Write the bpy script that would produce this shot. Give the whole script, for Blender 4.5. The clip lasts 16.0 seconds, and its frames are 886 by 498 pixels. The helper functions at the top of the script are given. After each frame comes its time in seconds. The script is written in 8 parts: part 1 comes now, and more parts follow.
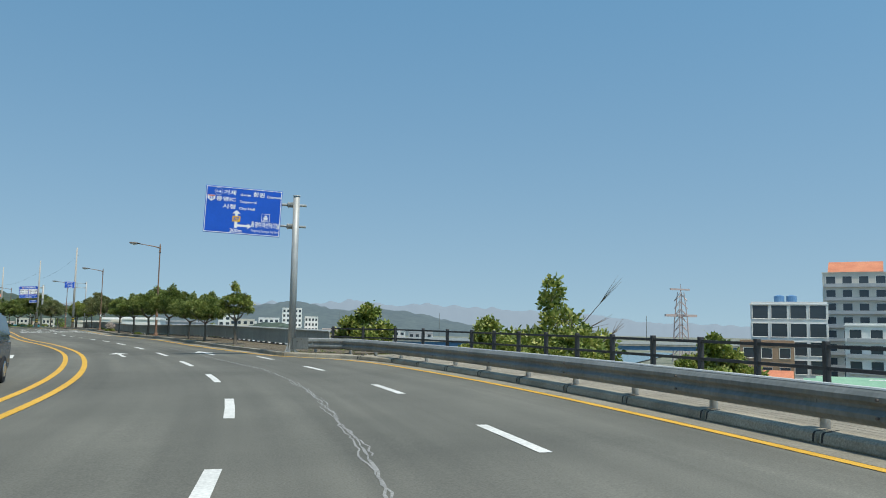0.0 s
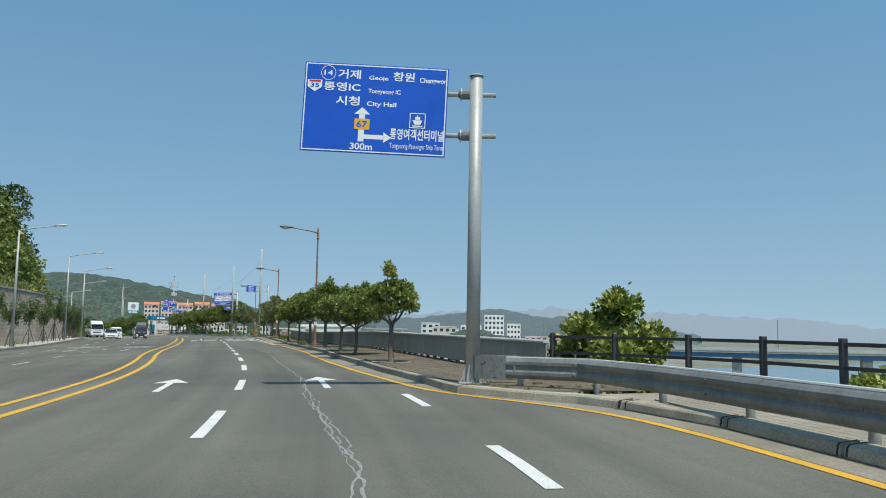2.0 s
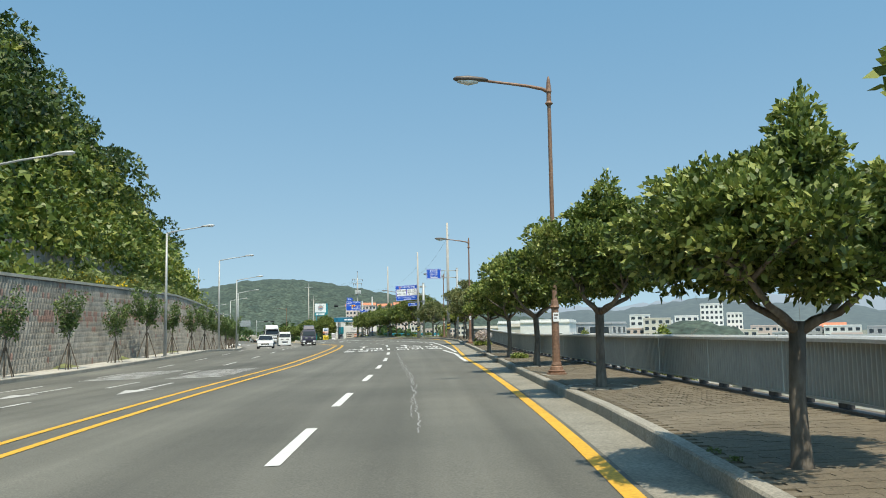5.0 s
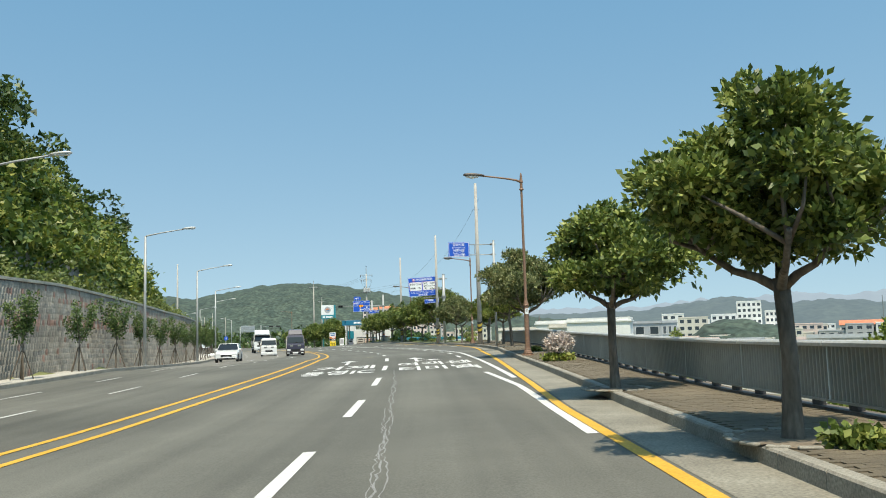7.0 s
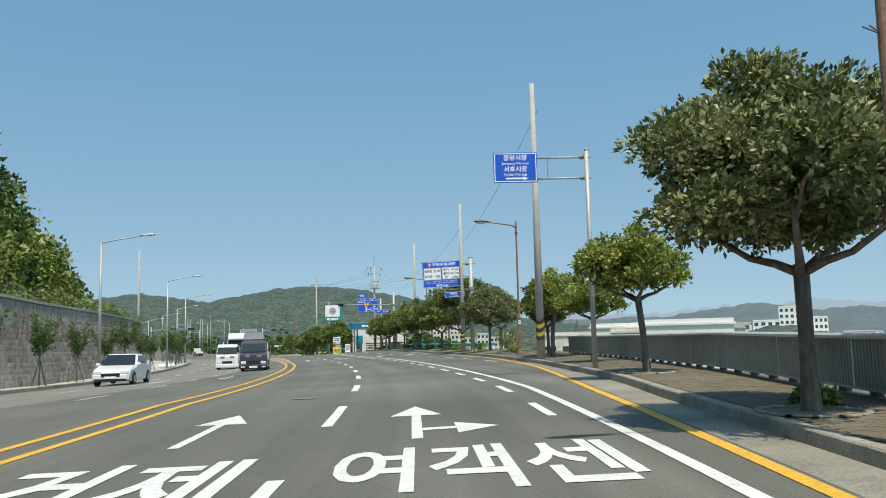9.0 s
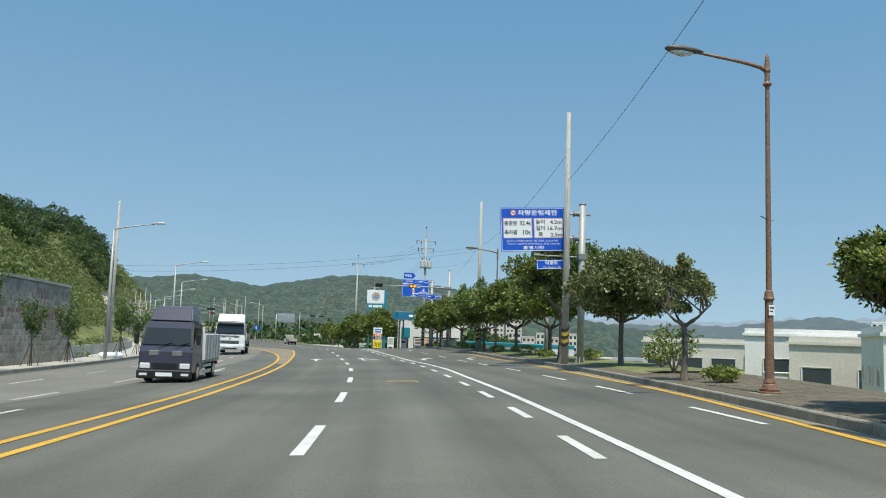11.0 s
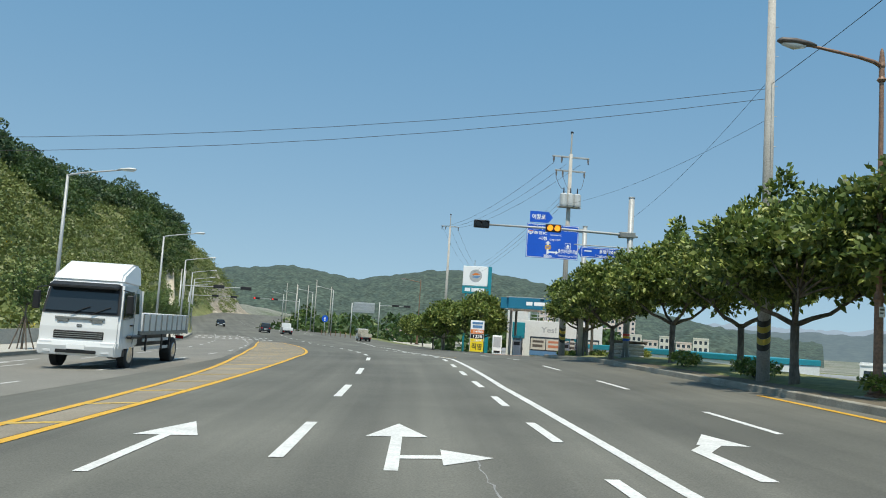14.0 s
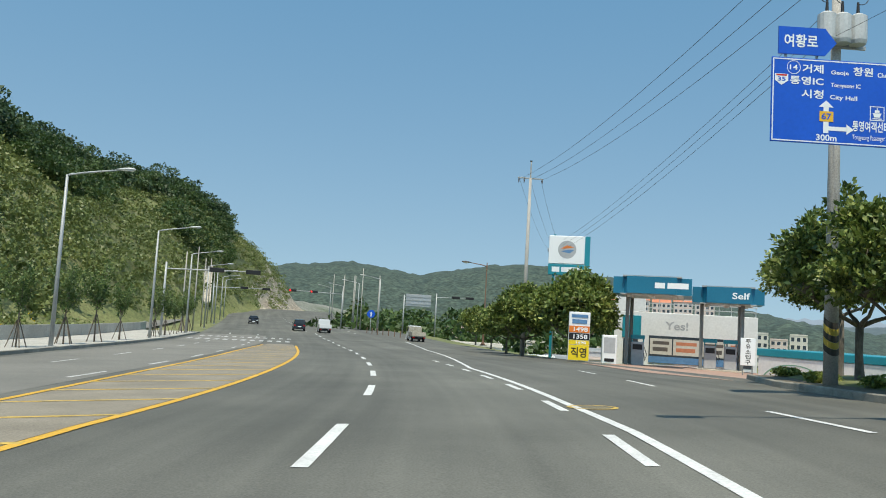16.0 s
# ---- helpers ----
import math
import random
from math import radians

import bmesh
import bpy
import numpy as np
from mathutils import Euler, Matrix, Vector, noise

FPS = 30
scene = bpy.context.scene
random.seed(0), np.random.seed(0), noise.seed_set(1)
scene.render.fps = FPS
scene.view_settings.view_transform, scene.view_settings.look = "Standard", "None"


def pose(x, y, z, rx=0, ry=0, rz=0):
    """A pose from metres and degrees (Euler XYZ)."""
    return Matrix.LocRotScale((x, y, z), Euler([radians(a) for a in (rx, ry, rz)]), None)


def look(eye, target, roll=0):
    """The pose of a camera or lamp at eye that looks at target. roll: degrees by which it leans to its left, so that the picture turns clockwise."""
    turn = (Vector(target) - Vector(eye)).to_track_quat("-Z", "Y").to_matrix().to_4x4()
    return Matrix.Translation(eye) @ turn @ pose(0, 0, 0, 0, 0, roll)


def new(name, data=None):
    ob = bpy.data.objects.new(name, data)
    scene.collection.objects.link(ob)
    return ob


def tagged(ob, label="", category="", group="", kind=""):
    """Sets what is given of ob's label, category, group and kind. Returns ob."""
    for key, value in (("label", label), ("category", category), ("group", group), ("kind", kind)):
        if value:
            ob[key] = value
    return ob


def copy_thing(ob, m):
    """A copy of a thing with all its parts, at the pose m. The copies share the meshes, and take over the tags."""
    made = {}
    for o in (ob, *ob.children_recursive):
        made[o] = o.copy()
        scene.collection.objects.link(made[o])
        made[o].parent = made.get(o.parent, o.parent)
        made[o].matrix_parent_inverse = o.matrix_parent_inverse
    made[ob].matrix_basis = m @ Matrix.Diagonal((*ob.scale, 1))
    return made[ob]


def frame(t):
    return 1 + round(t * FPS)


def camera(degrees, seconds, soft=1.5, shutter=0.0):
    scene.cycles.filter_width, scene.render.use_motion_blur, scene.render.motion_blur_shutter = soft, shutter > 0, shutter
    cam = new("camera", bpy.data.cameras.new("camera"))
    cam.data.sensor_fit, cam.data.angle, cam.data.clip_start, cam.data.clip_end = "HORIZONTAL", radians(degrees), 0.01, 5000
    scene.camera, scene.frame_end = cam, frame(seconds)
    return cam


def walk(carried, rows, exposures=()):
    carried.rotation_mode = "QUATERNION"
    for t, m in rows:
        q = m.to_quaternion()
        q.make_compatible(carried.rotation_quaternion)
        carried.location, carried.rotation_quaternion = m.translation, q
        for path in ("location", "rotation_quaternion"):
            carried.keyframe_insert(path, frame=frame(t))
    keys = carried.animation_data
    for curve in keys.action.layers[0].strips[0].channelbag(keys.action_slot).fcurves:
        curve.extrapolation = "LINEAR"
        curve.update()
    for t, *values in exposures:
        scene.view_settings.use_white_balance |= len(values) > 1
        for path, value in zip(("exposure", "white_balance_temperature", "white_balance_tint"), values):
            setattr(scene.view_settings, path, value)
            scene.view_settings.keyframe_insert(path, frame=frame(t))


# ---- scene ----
# ------------------------------------------------------------ camera
cam = camera(56.7, 16.0, soft=1.0)
PATH = [
    (0, (-0.609, -9.095, 1.808), (0.905, 0.742, 2.782), 1.03),
    (0.5, (-0.148, -4.644, 1.811), (0.772, 5.265, 2.799), 0.98),
    (1, (0.012, 0.004, 1.805), (0.364, 9.949, 2.792), 1.04),
    (1.5, (-0.158, 4.713, 1.796), (-0.412, 14.658, 2.811), 1.01),
    (2, (-0.620, 9.470, 1.793), (-1.528, 19.376, 2.814), 0.98),
    (2.5, (-1.461, 14.368, 1.814), (-3.070, 24.183, 2.849), 0.87),
    (3, (-2.500, 18.980, 1.790), (-4.670, 28.690, 2.820), 0.60),
    (5.5, (-11.412, 45.961, 2.060), (-14.678, 55.364, 3.019), -1.23),
    (6, (-13.532, 51.807, 2.033), (-16.838, 61.195, 3.002), -1.57),
    (6.5, (-15.700, 57.633, 2.012), (-19.093, 66.986, 3.014), -1.71),
    (7, (-17.905, 63.246, 1.998), (-21.315, 72.593, 3.005), -1.70),
    (7.5, (-20.147, 69.189, 1.982), (-23.587, 78.523, 3.001), -1.69),
    (8, (-22.508, 75.279, 1.962), (-26.005, 84.591, 2.987), -1.65),
    (8.5, (-24.952, 81.311, 1.972), (-28.479, 90.610, 3.018), -1.65),
    (9, (-27.415, 87.465, 2.013), (-31.055, 96.717, 3.090), -1.33),
    (11.5, (-42.453, 118.887, 2.048), (-46.921, 127.777, 3.050), 2.46),
    (12, (-46.018, 125.469, 1.970), (-50.670, 134.266, 2.952), 2.77),
    (12.5, (-49.624, 131.924, 1.889), (-54.418, 140.647, 2.846), 3.19),
    (13, (-53.158, 138.108, 1.836), (-58.079, 146.758, 2.818), 3.73),
    (13.5, (-56.914, 144.297, 1.777), (-62.043, 152.825, 2.757), 3.59),
    (14, (-60.664, 150.180, 1.705), (-66.026, 158.566, 2.659), 3.62),
    (14.5, (-64.581, 155.963, 1.622), (-70.164, 164.210, 2.530), 3.47),
    (15, (-68.471, 161.430, 1.586), (-74.233, 169.556, 2.461), 3.41),
    (15.5, (-72.452, 167.090, 1.586), (-78.325, 175.137, 2.453), 3.24),
    (16, (-76.250, 172.582, 1.584), (-82.232, 180.548, 2.454), 3.32),
]
walk(cam, [(t, look(eye, target, roll)) for t, eye, target, roll in PATH], exposures=((0, 0.12, 6550, 10), (3.2, 0.12, 6500, 10), (5.5, 0.5, 7000, 10), (7.5, 0.5, 7050, 10), (9, 0.3, 6800, 10), (11.5, 0.25, 6600, 10), (16, 0.24, 6700, 10)))

# ------------------------------------------------------------ world, sun
SUN_DIR = Vector((0.22, -0.37, 1.0)).normalized()
world = bpy.data.worlds.new("sky")
scene.world = world
world.use_nodes = True
wn = world.node_tree.nodes
sky = wn.new("ShaderNodeTexSky")
sky.sky_type = "NISHITA"
sky.sun_disc = False
sky.sun_elevation = math.asin(SUN_DIR.z)
sky.sun_rotation = math.atan2(SUN_DIR.x, SUN_DIR.y)
sky.altitude = 30
sky.air_density = 1.0
sky.dust_density = 1.0
sky.ozone_density = 3.0
wn["Background"].inputs[1].default_value = 0.15
geo = wn.new("ShaderNodeTexCoord")
lift = wn.new("ShaderNodeMapping")  # the clear summer sky stays blue down to the haze line
lift.inputs["Location"].default_value = (0, 0, 0.17)
lift.inputs["Scale"].default_value = (1, 1, 0.74)
tint = wn.new("ShaderNodeMix")
tint.data_type, tint.blend_type = "RGBA", "MULTIPLY"
tint.inputs[0].default_value = 1.0
up = wn.new("ShaderNodeSeparateXYZ")
haze = wn.new("ShaderNodeMapRange")  # summer haze whitens the sky towards the horizon
haze.inputs[1].default_value, haze.inputs[2].default_value = 0.0, 0.45
air = wn.new("ShaderNodeMix")
air.data_type = "RGBA"
air.inputs[6].default_value = (0.97, 0.93, 0.765, 1)
air.inputs[7].default_value = (0.73, 1.055, 0.975, 1)
world.node_tree.links.new(geo.outputs["Generated"], up.inputs[0])
world.node_tree.links.new(up.outputs[2], haze.inputs[0])
world.node_tree.links.new(haze.outputs[0], air.inputs[0])
world.node_tree.links.new(air.outputs[2], tint.inputs[7])
world.node_tree.links.new(geo.outputs["Generated"], lift.inputs[0])
world.node_tree.links.new(lift.outputs[0], sky.inputs[0])
world.node_tree.links.new(sky.outputs[0], tint.inputs[6])
world.node_tree.links.new(tint.outputs[2], wn["Background"].inputs[0])
sun = new("sun", bpy.data.lights.new("sun", "SUN"))
sun.data.energy = 3.7
sun.data.angle = radians(0.53)
sun.data.color = (1.0, 0.935, 0.8)
sun.matrix_world = look(SUN_DIR * 100, (0, 0, 0))

# ------------------------------------------------------------ materials
def principled(name, color, rough=0.7, metal=0.0, spec=None):
    m = bpy.data.materials.new(name)
    m.use_nodes = True
    b = m.node_tree.nodes["Principled BSDF"]
    b.inputs["Base Color"].default_value = (*color, 1)
    b.inputs["Roughness"].default_value = rough
    b.inputs["Metallic"].default_value = metal
    if spec is not None:
        b.inputs["Specular IOR Level"].default_value = spec
    return m


def surface(name, c1, c2, scale=4.0, fine=60.0, rough=0.75, metal=0.0, bump=0.15, c3=None, stretch=(1, 1, 1), per_object=0.0, fine_amt=0.35, island=0.0):
    """Two-scale procedural surface: broad patches c1 to c2, fine grain, fine relief."""
    m = principled(name, c1, rough, metal)
    nt = m.node_tree
    N, L = nt.nodes, nt.links
    b = N["Principled BSDF"]
    tc = N.new("ShaderNodeTexCoord")
    mp = N.new("ShaderNodeMapping")
    mp.inputs["Scale"].default_value = stretch
    L.new(tc.outputs["Object"], mp.inputs[0])
    n1 = N.new("ShaderNodeTexNoise")
    n1.inputs["Scale"].default_value = 1 / scale
    n1.inputs["Detail"].default_value = 6
    n1.inputs["Roughness"].default_value = 0.62
    L.new(mp.outputs[0], n1.inputs[0])
    r1 = N.new("ShaderNodeValToRGB")
    r1.color_ramp.elements[0].position, r1.color_ramp.elements[1].position = 0.34, 0.66
    r1.color_ramp.elements[0].color, r1.color_ramp.elements[1].color = (*c1, 1), (*c2, 1)
    if c3:
        e = r1.color_ramp.elements.new(0.8)
        e.color = (*c3, 1)
    L.new(n1.outputs[0], r1.inputs[0])
    n2 = N.new("ShaderNodeTexNoise")
    n2.inputs["Scale"].default_value = fine
    n2.inputs["Detail"].default_value = 4
    L.new(mp.outputs[0], n2.inputs[0])
    mr = N.new("ShaderNodeMapRange")
    mr.inputs[1].default_value, mr.inputs[2].default_value = 0.25, 0.75
    mr.inputs[3].default_value, mr.inputs[4].default_value = 1 - fine_amt, 1 + fine_amt
    L.new(n2.outputs[0], mr.inputs[0])
    mx = N.new("ShaderNodeMix")
    mx.data_type, mx.blend_type = "RGBA", "MULTIPLY"
    mx.inputs[0].default_value = 1
    L.new(r1.outputs[0], mx.inputs[6])
    L.new(mr.outputs[0], mx.inputs[7])
    out = mx.outputs[2]
    if per_object or island:
        oi = N.new("ShaderNodeNewGeometry") if island else N.new("ShaderNodeObjectInfo")
        m2 = N.new("ShaderNodeMapRange")
        m2.inputs[3].default_value, m2.inputs[4].default_value = 1 - per_object - island, 1 + per_object + island
        L.new(oi.outputs["Random Per Island" if island else "Random"], m2.inputs[0])
        x2 = N.new("ShaderNodeMix")
        x2.data_type, x2.blend_type = "RGBA", "MULTIPLY"
        x2.inputs[0].default_value = 1
        L.new(out, x2.inputs[6])
        L.new(m2.outputs[0], x2.inputs[7])
        out = x2.outputs[2]
    L.new(out, b.inputs["Base Color"])
    if bump:
        bp = N.new("ShaderNodeBump")
        bp.inputs["Strength"].default_value = bump
        bp.inputs["Distance"].default_value = 0.01
        L.new(n2.outputs[0], bp.inputs["Height"])
        L.new(bp.outputs[0], b.inputs["Normal"])
    return m


def foliage(name, dark, light, tip, spot=0.35, trans=0.25, vary=0.55):
    """Leaves: colour by leaf island and by broad patches, waxy, a little light passes."""
    m = principled(name, dark, 0.5)
    nt = m.node_tree
    N, L = nt.nodes, nt.links
    b = N["Principled BSDF"]
    g = N.new("ShaderNodeNewGeometry")
    tc = N.new("ShaderNodeTexCoord")
    n1 = N.new("ShaderNodeTexNoise")
    n1.inputs["Scale"].default_value = spot
    n1.inputs["Detail"].default_value = 3
    L.new(tc.outputs["Object"], n1.inputs[0])
    mth = N.new("ShaderNodeMath")
    mth.operation = "MULTIPLY_ADD"
    mth.inputs[1].default_value = vary
    L.new(g.outputs["Random Per Island"], mth.inputs[0])
    L.new(n1.outputs[0], mth.inputs[2])
    r = N.new("ShaderNodeValToRGB")
    r.color_ramp.elements[0].position, r.color_ramp.elements[1].position = 0.4, 0.86
    r.color_ramp.elements[0].color, r.color_ramp.elements[1].color = (*dark, 1), (*light, 1)
    e = r.color_ramp.elements.new(1.0)
    e.color = (*tip, 1)
    L.new(mth.outputs[0], r.inputs[0])
    L.new(r.outputs[0], b.inputs["Base Color"])
    tr = N.new("ShaderNodeBsdfTranslucent")
    L.new(r.outputs[0], tr.inputs[0])
    mix = N.new("ShaderNodeMixShader")
    mix.inputs[0].default_value = trans
    L.new(b.outputs[0], mix.inputs[1])
    L.new(tr.outputs[0], mix.inputs[2])
    L.new(mix.outputs[0], N["Material Output"].inputs[0])
    return m


M = {}
M["asphalt"] = surface("asphalt", (0.095, 0.094, 0.079), (0.143, 0.14, 0.118), 7.0, 45, 0.85, 0, 0.35, stretch=(1, 1, 1), fine_amt=0.3)
M["asphalt_old"] = surface("asphalt_old", (0.165, 0.158, 0.138), (0.215, 0.204, 0.178), 5.0, 40, 0.9, 0, 0.35, fine_amt=0.3)
M["white_paint"] = surface("white_paint", (0.56, 0.56, 0.54), (0.70, 0.70, 0.675), 0.6, 25, 0.7, 0, 0.1, fine_amt=0.2)
M["worn_paint"] = surface("worn_paint", (0.38, 0.375, 0.36), (0.58, 0.575, 0.55), 0.5, 18, 0.8, 0, 0.1, fine_amt=0.35)
M["yellow_paint"] = surface("yellow_paint", (0.58, 0.325, 0.03), (0.68, 0.39, 0.045), 0.8, 25, 0.7, 0, 0.1, fine_amt=0.22)
M["seal"] = surface("seal", (0.22, 0.22, 0.215), (0.30, 0.30, 0.29), 0.3, 30, 0.8, 0, 0.1)
M["concrete"] = surface("concrete", (0.37, 0.335, 0.275), (0.53, 0.485, 0.40), 1.2, 35, 0.9, 0, 0.3, per_object=0.1)
M["old_concrete"] = surface("old_concrete", (0.265, 0.24, 0.19), (0.375, 0.342, 0.275), 0.8, 35, 0.9, 0, 0.35, c3=(0.15, 0.135, 0.105), per_object=0.12)
M["kerb"] = surface("kerb", (0.22, 0.205, 0.17), (0.33, 0.31, 0.26), 0.8, 40, 0.9, 0, 0.3, per_object=0.12)
M["gutter"] = surface("gutter", (0.19, 0.177, 0.142), (0.28, 0.262, 0.212), 1.2, 30, 0.9, 0, 0.3)
M["paver"] = surface("paver", (0.12, 0.099, 0.068), (0.17, 0.142, 0.1), 1.5, 50, 0.95, 0, 0.3, per_object=0.08)
M["paver_joined"] = surface("paver_joined", (0.12, 0.099, 0.068), (0.17, 0.142, 0.1), 1.5, 50, 0.95, 0, 0.3, island=0.08)
M["paver_bed"] = surface("paver_bed", (0.115, 0.095, 0.066), (0.16, 0.134, 0.094), 1.2, 20, 0.95, 0, 0.3)
M["steel"] = surface("steel", (0.34, 0.355, 0.355), (0.42, 0.435, 0.43), 0.7, 20, 0.5, 0.2, 0.03, fine_amt=0.12)
M["steel_dull"] = surface("steel_dull", (0.17, 0.18, 0.172), (0.26, 0.27, 0.258), 1.2, 15, 0.55, 0.25, 0.03, fine_amt=0.18, stretch=(1, 1, 0.4))
M["rail_top"] = surface("rail_top", (0.50, 0.51, 0.50), (0.60, 0.605, 0.59), 0.7, 20, 0.5, 0.15, 0.03, fine_amt=0.12)
M["panel"] = surface("panel", (0.30, 0.315, 0.29), (0.37, 0.385, 0.355), 1.4, 12, 0.55, 0.0, 0.03, per_object=0.04, fine_amt=0.1, stretch=(1, 1, 0.5))
M["black_rail"] = surface("black_rail", (0.035, 0.037, 0.04), (0.06, 0.06, 0.062), 0.8, 30, 0.6, 0, 0.05)
M["brown_pole"] = surface("brown_pole", (0.20, 0.115, 0.075), (0.27, 0.16, 0.105), 0.6, 20, 0.55, 0.1, 0.05)
M["dark_iron"] = surface("dark_iron", (0.10, 0.085, 0.075), (0.15, 0.125, 0.11), 0.6, 20, 0.55, 0.2, 0.05)
M["pole_concrete"] = surface("pole_concrete", (0.36, 0.34, 0.31), (0.45, 0.43, 0.39), 0.9, 30, 0.9, 0, 0.15)
M["sign_blue"] = surface("sign_blue", (0.005, 0.085, 0.52), (0.007, 0.10, 0.60), 1.5, 12, 0.35, 0, 0.0, fine_amt=0.06)
M["sign_white"] = principled("sign_white", (0.85, 0.86, 0.86), 0.4)
M["sign_yellow"] = principled("sign_yellow", (0.80, 0.45, 0.03), 0.4)
M["sign_red"] = principled("sign_red", (0.6, 0.03, 0.02), 0.4)
M["sign_back"] = surface("sign_back", (0.42, 0.43, 0.44), (0.5, 0.51, 0.52), 0.8, 12, 0.45, 0.5, 0.0)
M["black"] = principled("black", (0.012, 0.012, 0.013), 0.5)
M["rubber"] = surface("rubber", (0.018, 0.018, 0.019), (0.03, 0.03, 0.03), 0.3, 30, 0.85, 0, 0.1)
M["bark"] = surface("bark", (0.10, 0.085, 0.068), (0.19, 0.165, 0.135), 0.25, 22, 0.95, 0, 0.9, stretch=(1, 1, 0.3))
M["stake"] = surface("stake", (0.09, 0.07, 0.05), (0.15, 0.12, 0.09), 0.5, 30, 0.9, 0, 0.2)
M["leaf"] = foliage("leaf", (0.026, 0.053, 0.012), (0.155, 0.215, 0.04), (0.38, 0.42, 0.12), 1.3, 0.22)
M["leaf_bright"] = foliage("leaf_bright", (0.05, 0.09, 0.018), (0.24, 0.30, 0.055), (0.45, 0.45, 0.13), 1.1, 0.26)
M["leaf_grey"] = foliage("leaf_grey", (0.036, 0.06, 0.02), (0.165, 0.195, 0.065), (0.4, 0.4, 0.19), 1.1, 0.2)
M["leaf_hill"] = foliage("leaf_hill", (0.036, 0.072, 0.022), (0.085, 0.14, 0.034), (0.14, 0.19, 0.05), 0.09, vary=0.35)
M["leaf_ridge"] = foliage("leaf_ridge", (0.02, 0.045, 0.013), (0.06, 0.105, 0.024), (0.12, 0.17, 0.04), 0.25)
M["leaf_young"] = foliage("leaf_young", (0.05, 0.095, 0.024), (0.11, 0.17, 0.045), (0.2, 0.26, 0.08), 0.6)
M["leaf_pine"] = foliage("leaf_pine", (0.036, 0.07, 0.03), (0.08, 0.128, 0.048), (0.12, 0.17, 0.06), 0.12, vary=0.3)
M["leaf_scrub"] = foliage("leaf_scrub", (0.11, 0.15, 0.042), (0.20, 0.235, 0.07), (0.28, 0.29, 0.11), 0.07, vary=0.3)
M["leaf_scrub2"] = foliage("leaf_scrub2", (0.05, 0.10, 0.018), (0.14, 0.20, 0.035), (0.27, 0.29, 0.06), 0.3)
M["flower"] = foliage("flower", (0.55, 0.36, 0.01), (0.75, 0.52, 0.02), (0.8, 0.6, 0.05), 0.9)
M["blossom"] = foliage("blossom", (0.45, 0.36, 0.32), (0.6, 0.52, 0.46), (0.7, 0.62, 0.55), 0.9)
M["soil"] = surface("soil", (0.13, 0.10, 0.07), (0.22, 0.18, 0.13), 1.0, 25, 0.95, 0, 0.6)
M["hill_soil"] = surface("hill_soil", (0.105, 0.13, 0.042), (0.215, 0.215, 0.085), 9.0, 3.0, 0.95, 0, 0.6, c3=(0.27, 0.235, 0.13), fine_amt=0.4)
M["lowland"] = surface("lowland", (0.09, 0.115, 0.06), (0.26, 0.25, 0.22), 30.0, 0.6, 0.95, 0, 0.0, c3=(0.36, 0.35, 0.33), fine_amt=0.4)
# greens shifted towards blue, so distance haze is part of the base colour
M["far_wood"] = surface("far_wood", (0.03, 0.05, 0.042), (0.066, 0.092, 0.068), 10.0, 0.34, 0.95, 0, 0.0, fine_amt=0.7)
M["rock"] = surface("rock", (0.24, 0.20, 0.15), (0.42, 0.37, 0.29), 6.0, 1.5, 0.95, 0, 0.8, fine_amt=0.5)
M["water"] = surface("water", (0.03, 0.08, 0.10), (0.05, 0.11, 0.13), 60, 0.3, 0.12, 0, 0.3)
M["lamp_glass"] = principled("lamp_glass", (0.62, 0.62, 0.58), 0.2)
M["glass_dark"] = principled("glass_dark", (0.02, 0.025, 0.03), 0.06)
M["island"] = surface("island", (0.2, 0.175, 0.135), (0.28, 0.245, 0.19), 2.0, 35, 0.9, 0, 0.2, fine_amt=0.3)
M["yellow_worn"] = surface("yellow_worn", (0.42, 0.30, 0.09), (0.62, 0.41, 0.08), 0.9, 14, 0.8, 0, 0.1, fine_amt=0.35)
M["manhole"] = surface("manhole", (0.16, 0.14, 0.09), (0.24, 0.2, 0.12), 0.3, 25, 0.7, 0.2, 0.2)
M["deck"] = surface("deck", (0.22, 0.2, 0.16), (0.33, 0.3, 0.245), 1.5, 30, 0.95, 0, 0.4, fine_amt=0.25)
M["concrete_path"] = surface("concrete_path", (0.38, 0.36, 0.315), (0.49, 0.465, 0.41), 3.0, 20, 0.9, 0, 0.2)
M["band_black"] = principled("band_black", (0.03, 0.027, 0.02), 0.6)
M["band_yellow"] = principled("band_yellow", (0.42, 0.31, 0.04), 0.6)
M["lens_off"] = principled("lens_off", (0.03, 0.025, 0.02), 0.25)
M["amber_lit"] = principled("amber_lit", (0.6, 0.25, 0.02), 0.3)
M["amber_lit"].node_tree.nodes["Principled BSDF"].inputs["Emission Color"].default_value = (1.0, 0.36, 0.02, 1)
M["amber_lit"].node_tree.nodes["Principled BSDF"].inputs["Emission Strength"].default_value = 1.2
M["wall_block"] = surface("wall_block", (0.215, 0.195, 0.16), (0.325, 0.30, 0.255), 5.0, 18, 0.9, 0, 0.3, fine_amt=0.3, island=0.2)
M["wall_block_red"] = surface("wall_block_red", (0.225, 0.135, 0.105), (0.31, 0.20, 0.162), 3.0, 18, 0.9, 0, 0.3, fine_amt=0.3, island=0.12)
M["wall_core"] = surface("wall_core", (0.075, 0.07, 0.06), (0.12, 0.11, 0.095), 3.0, 10, 0.95, 0, 0.2)
M["wall_stain"] = surface("wall_stain", (0.20, 0.19, 0.17), (0.36, 0.34, 0.31), 3.5, 4, 0.95, 0, 0.2, stretch=(1, 1, 0.35))
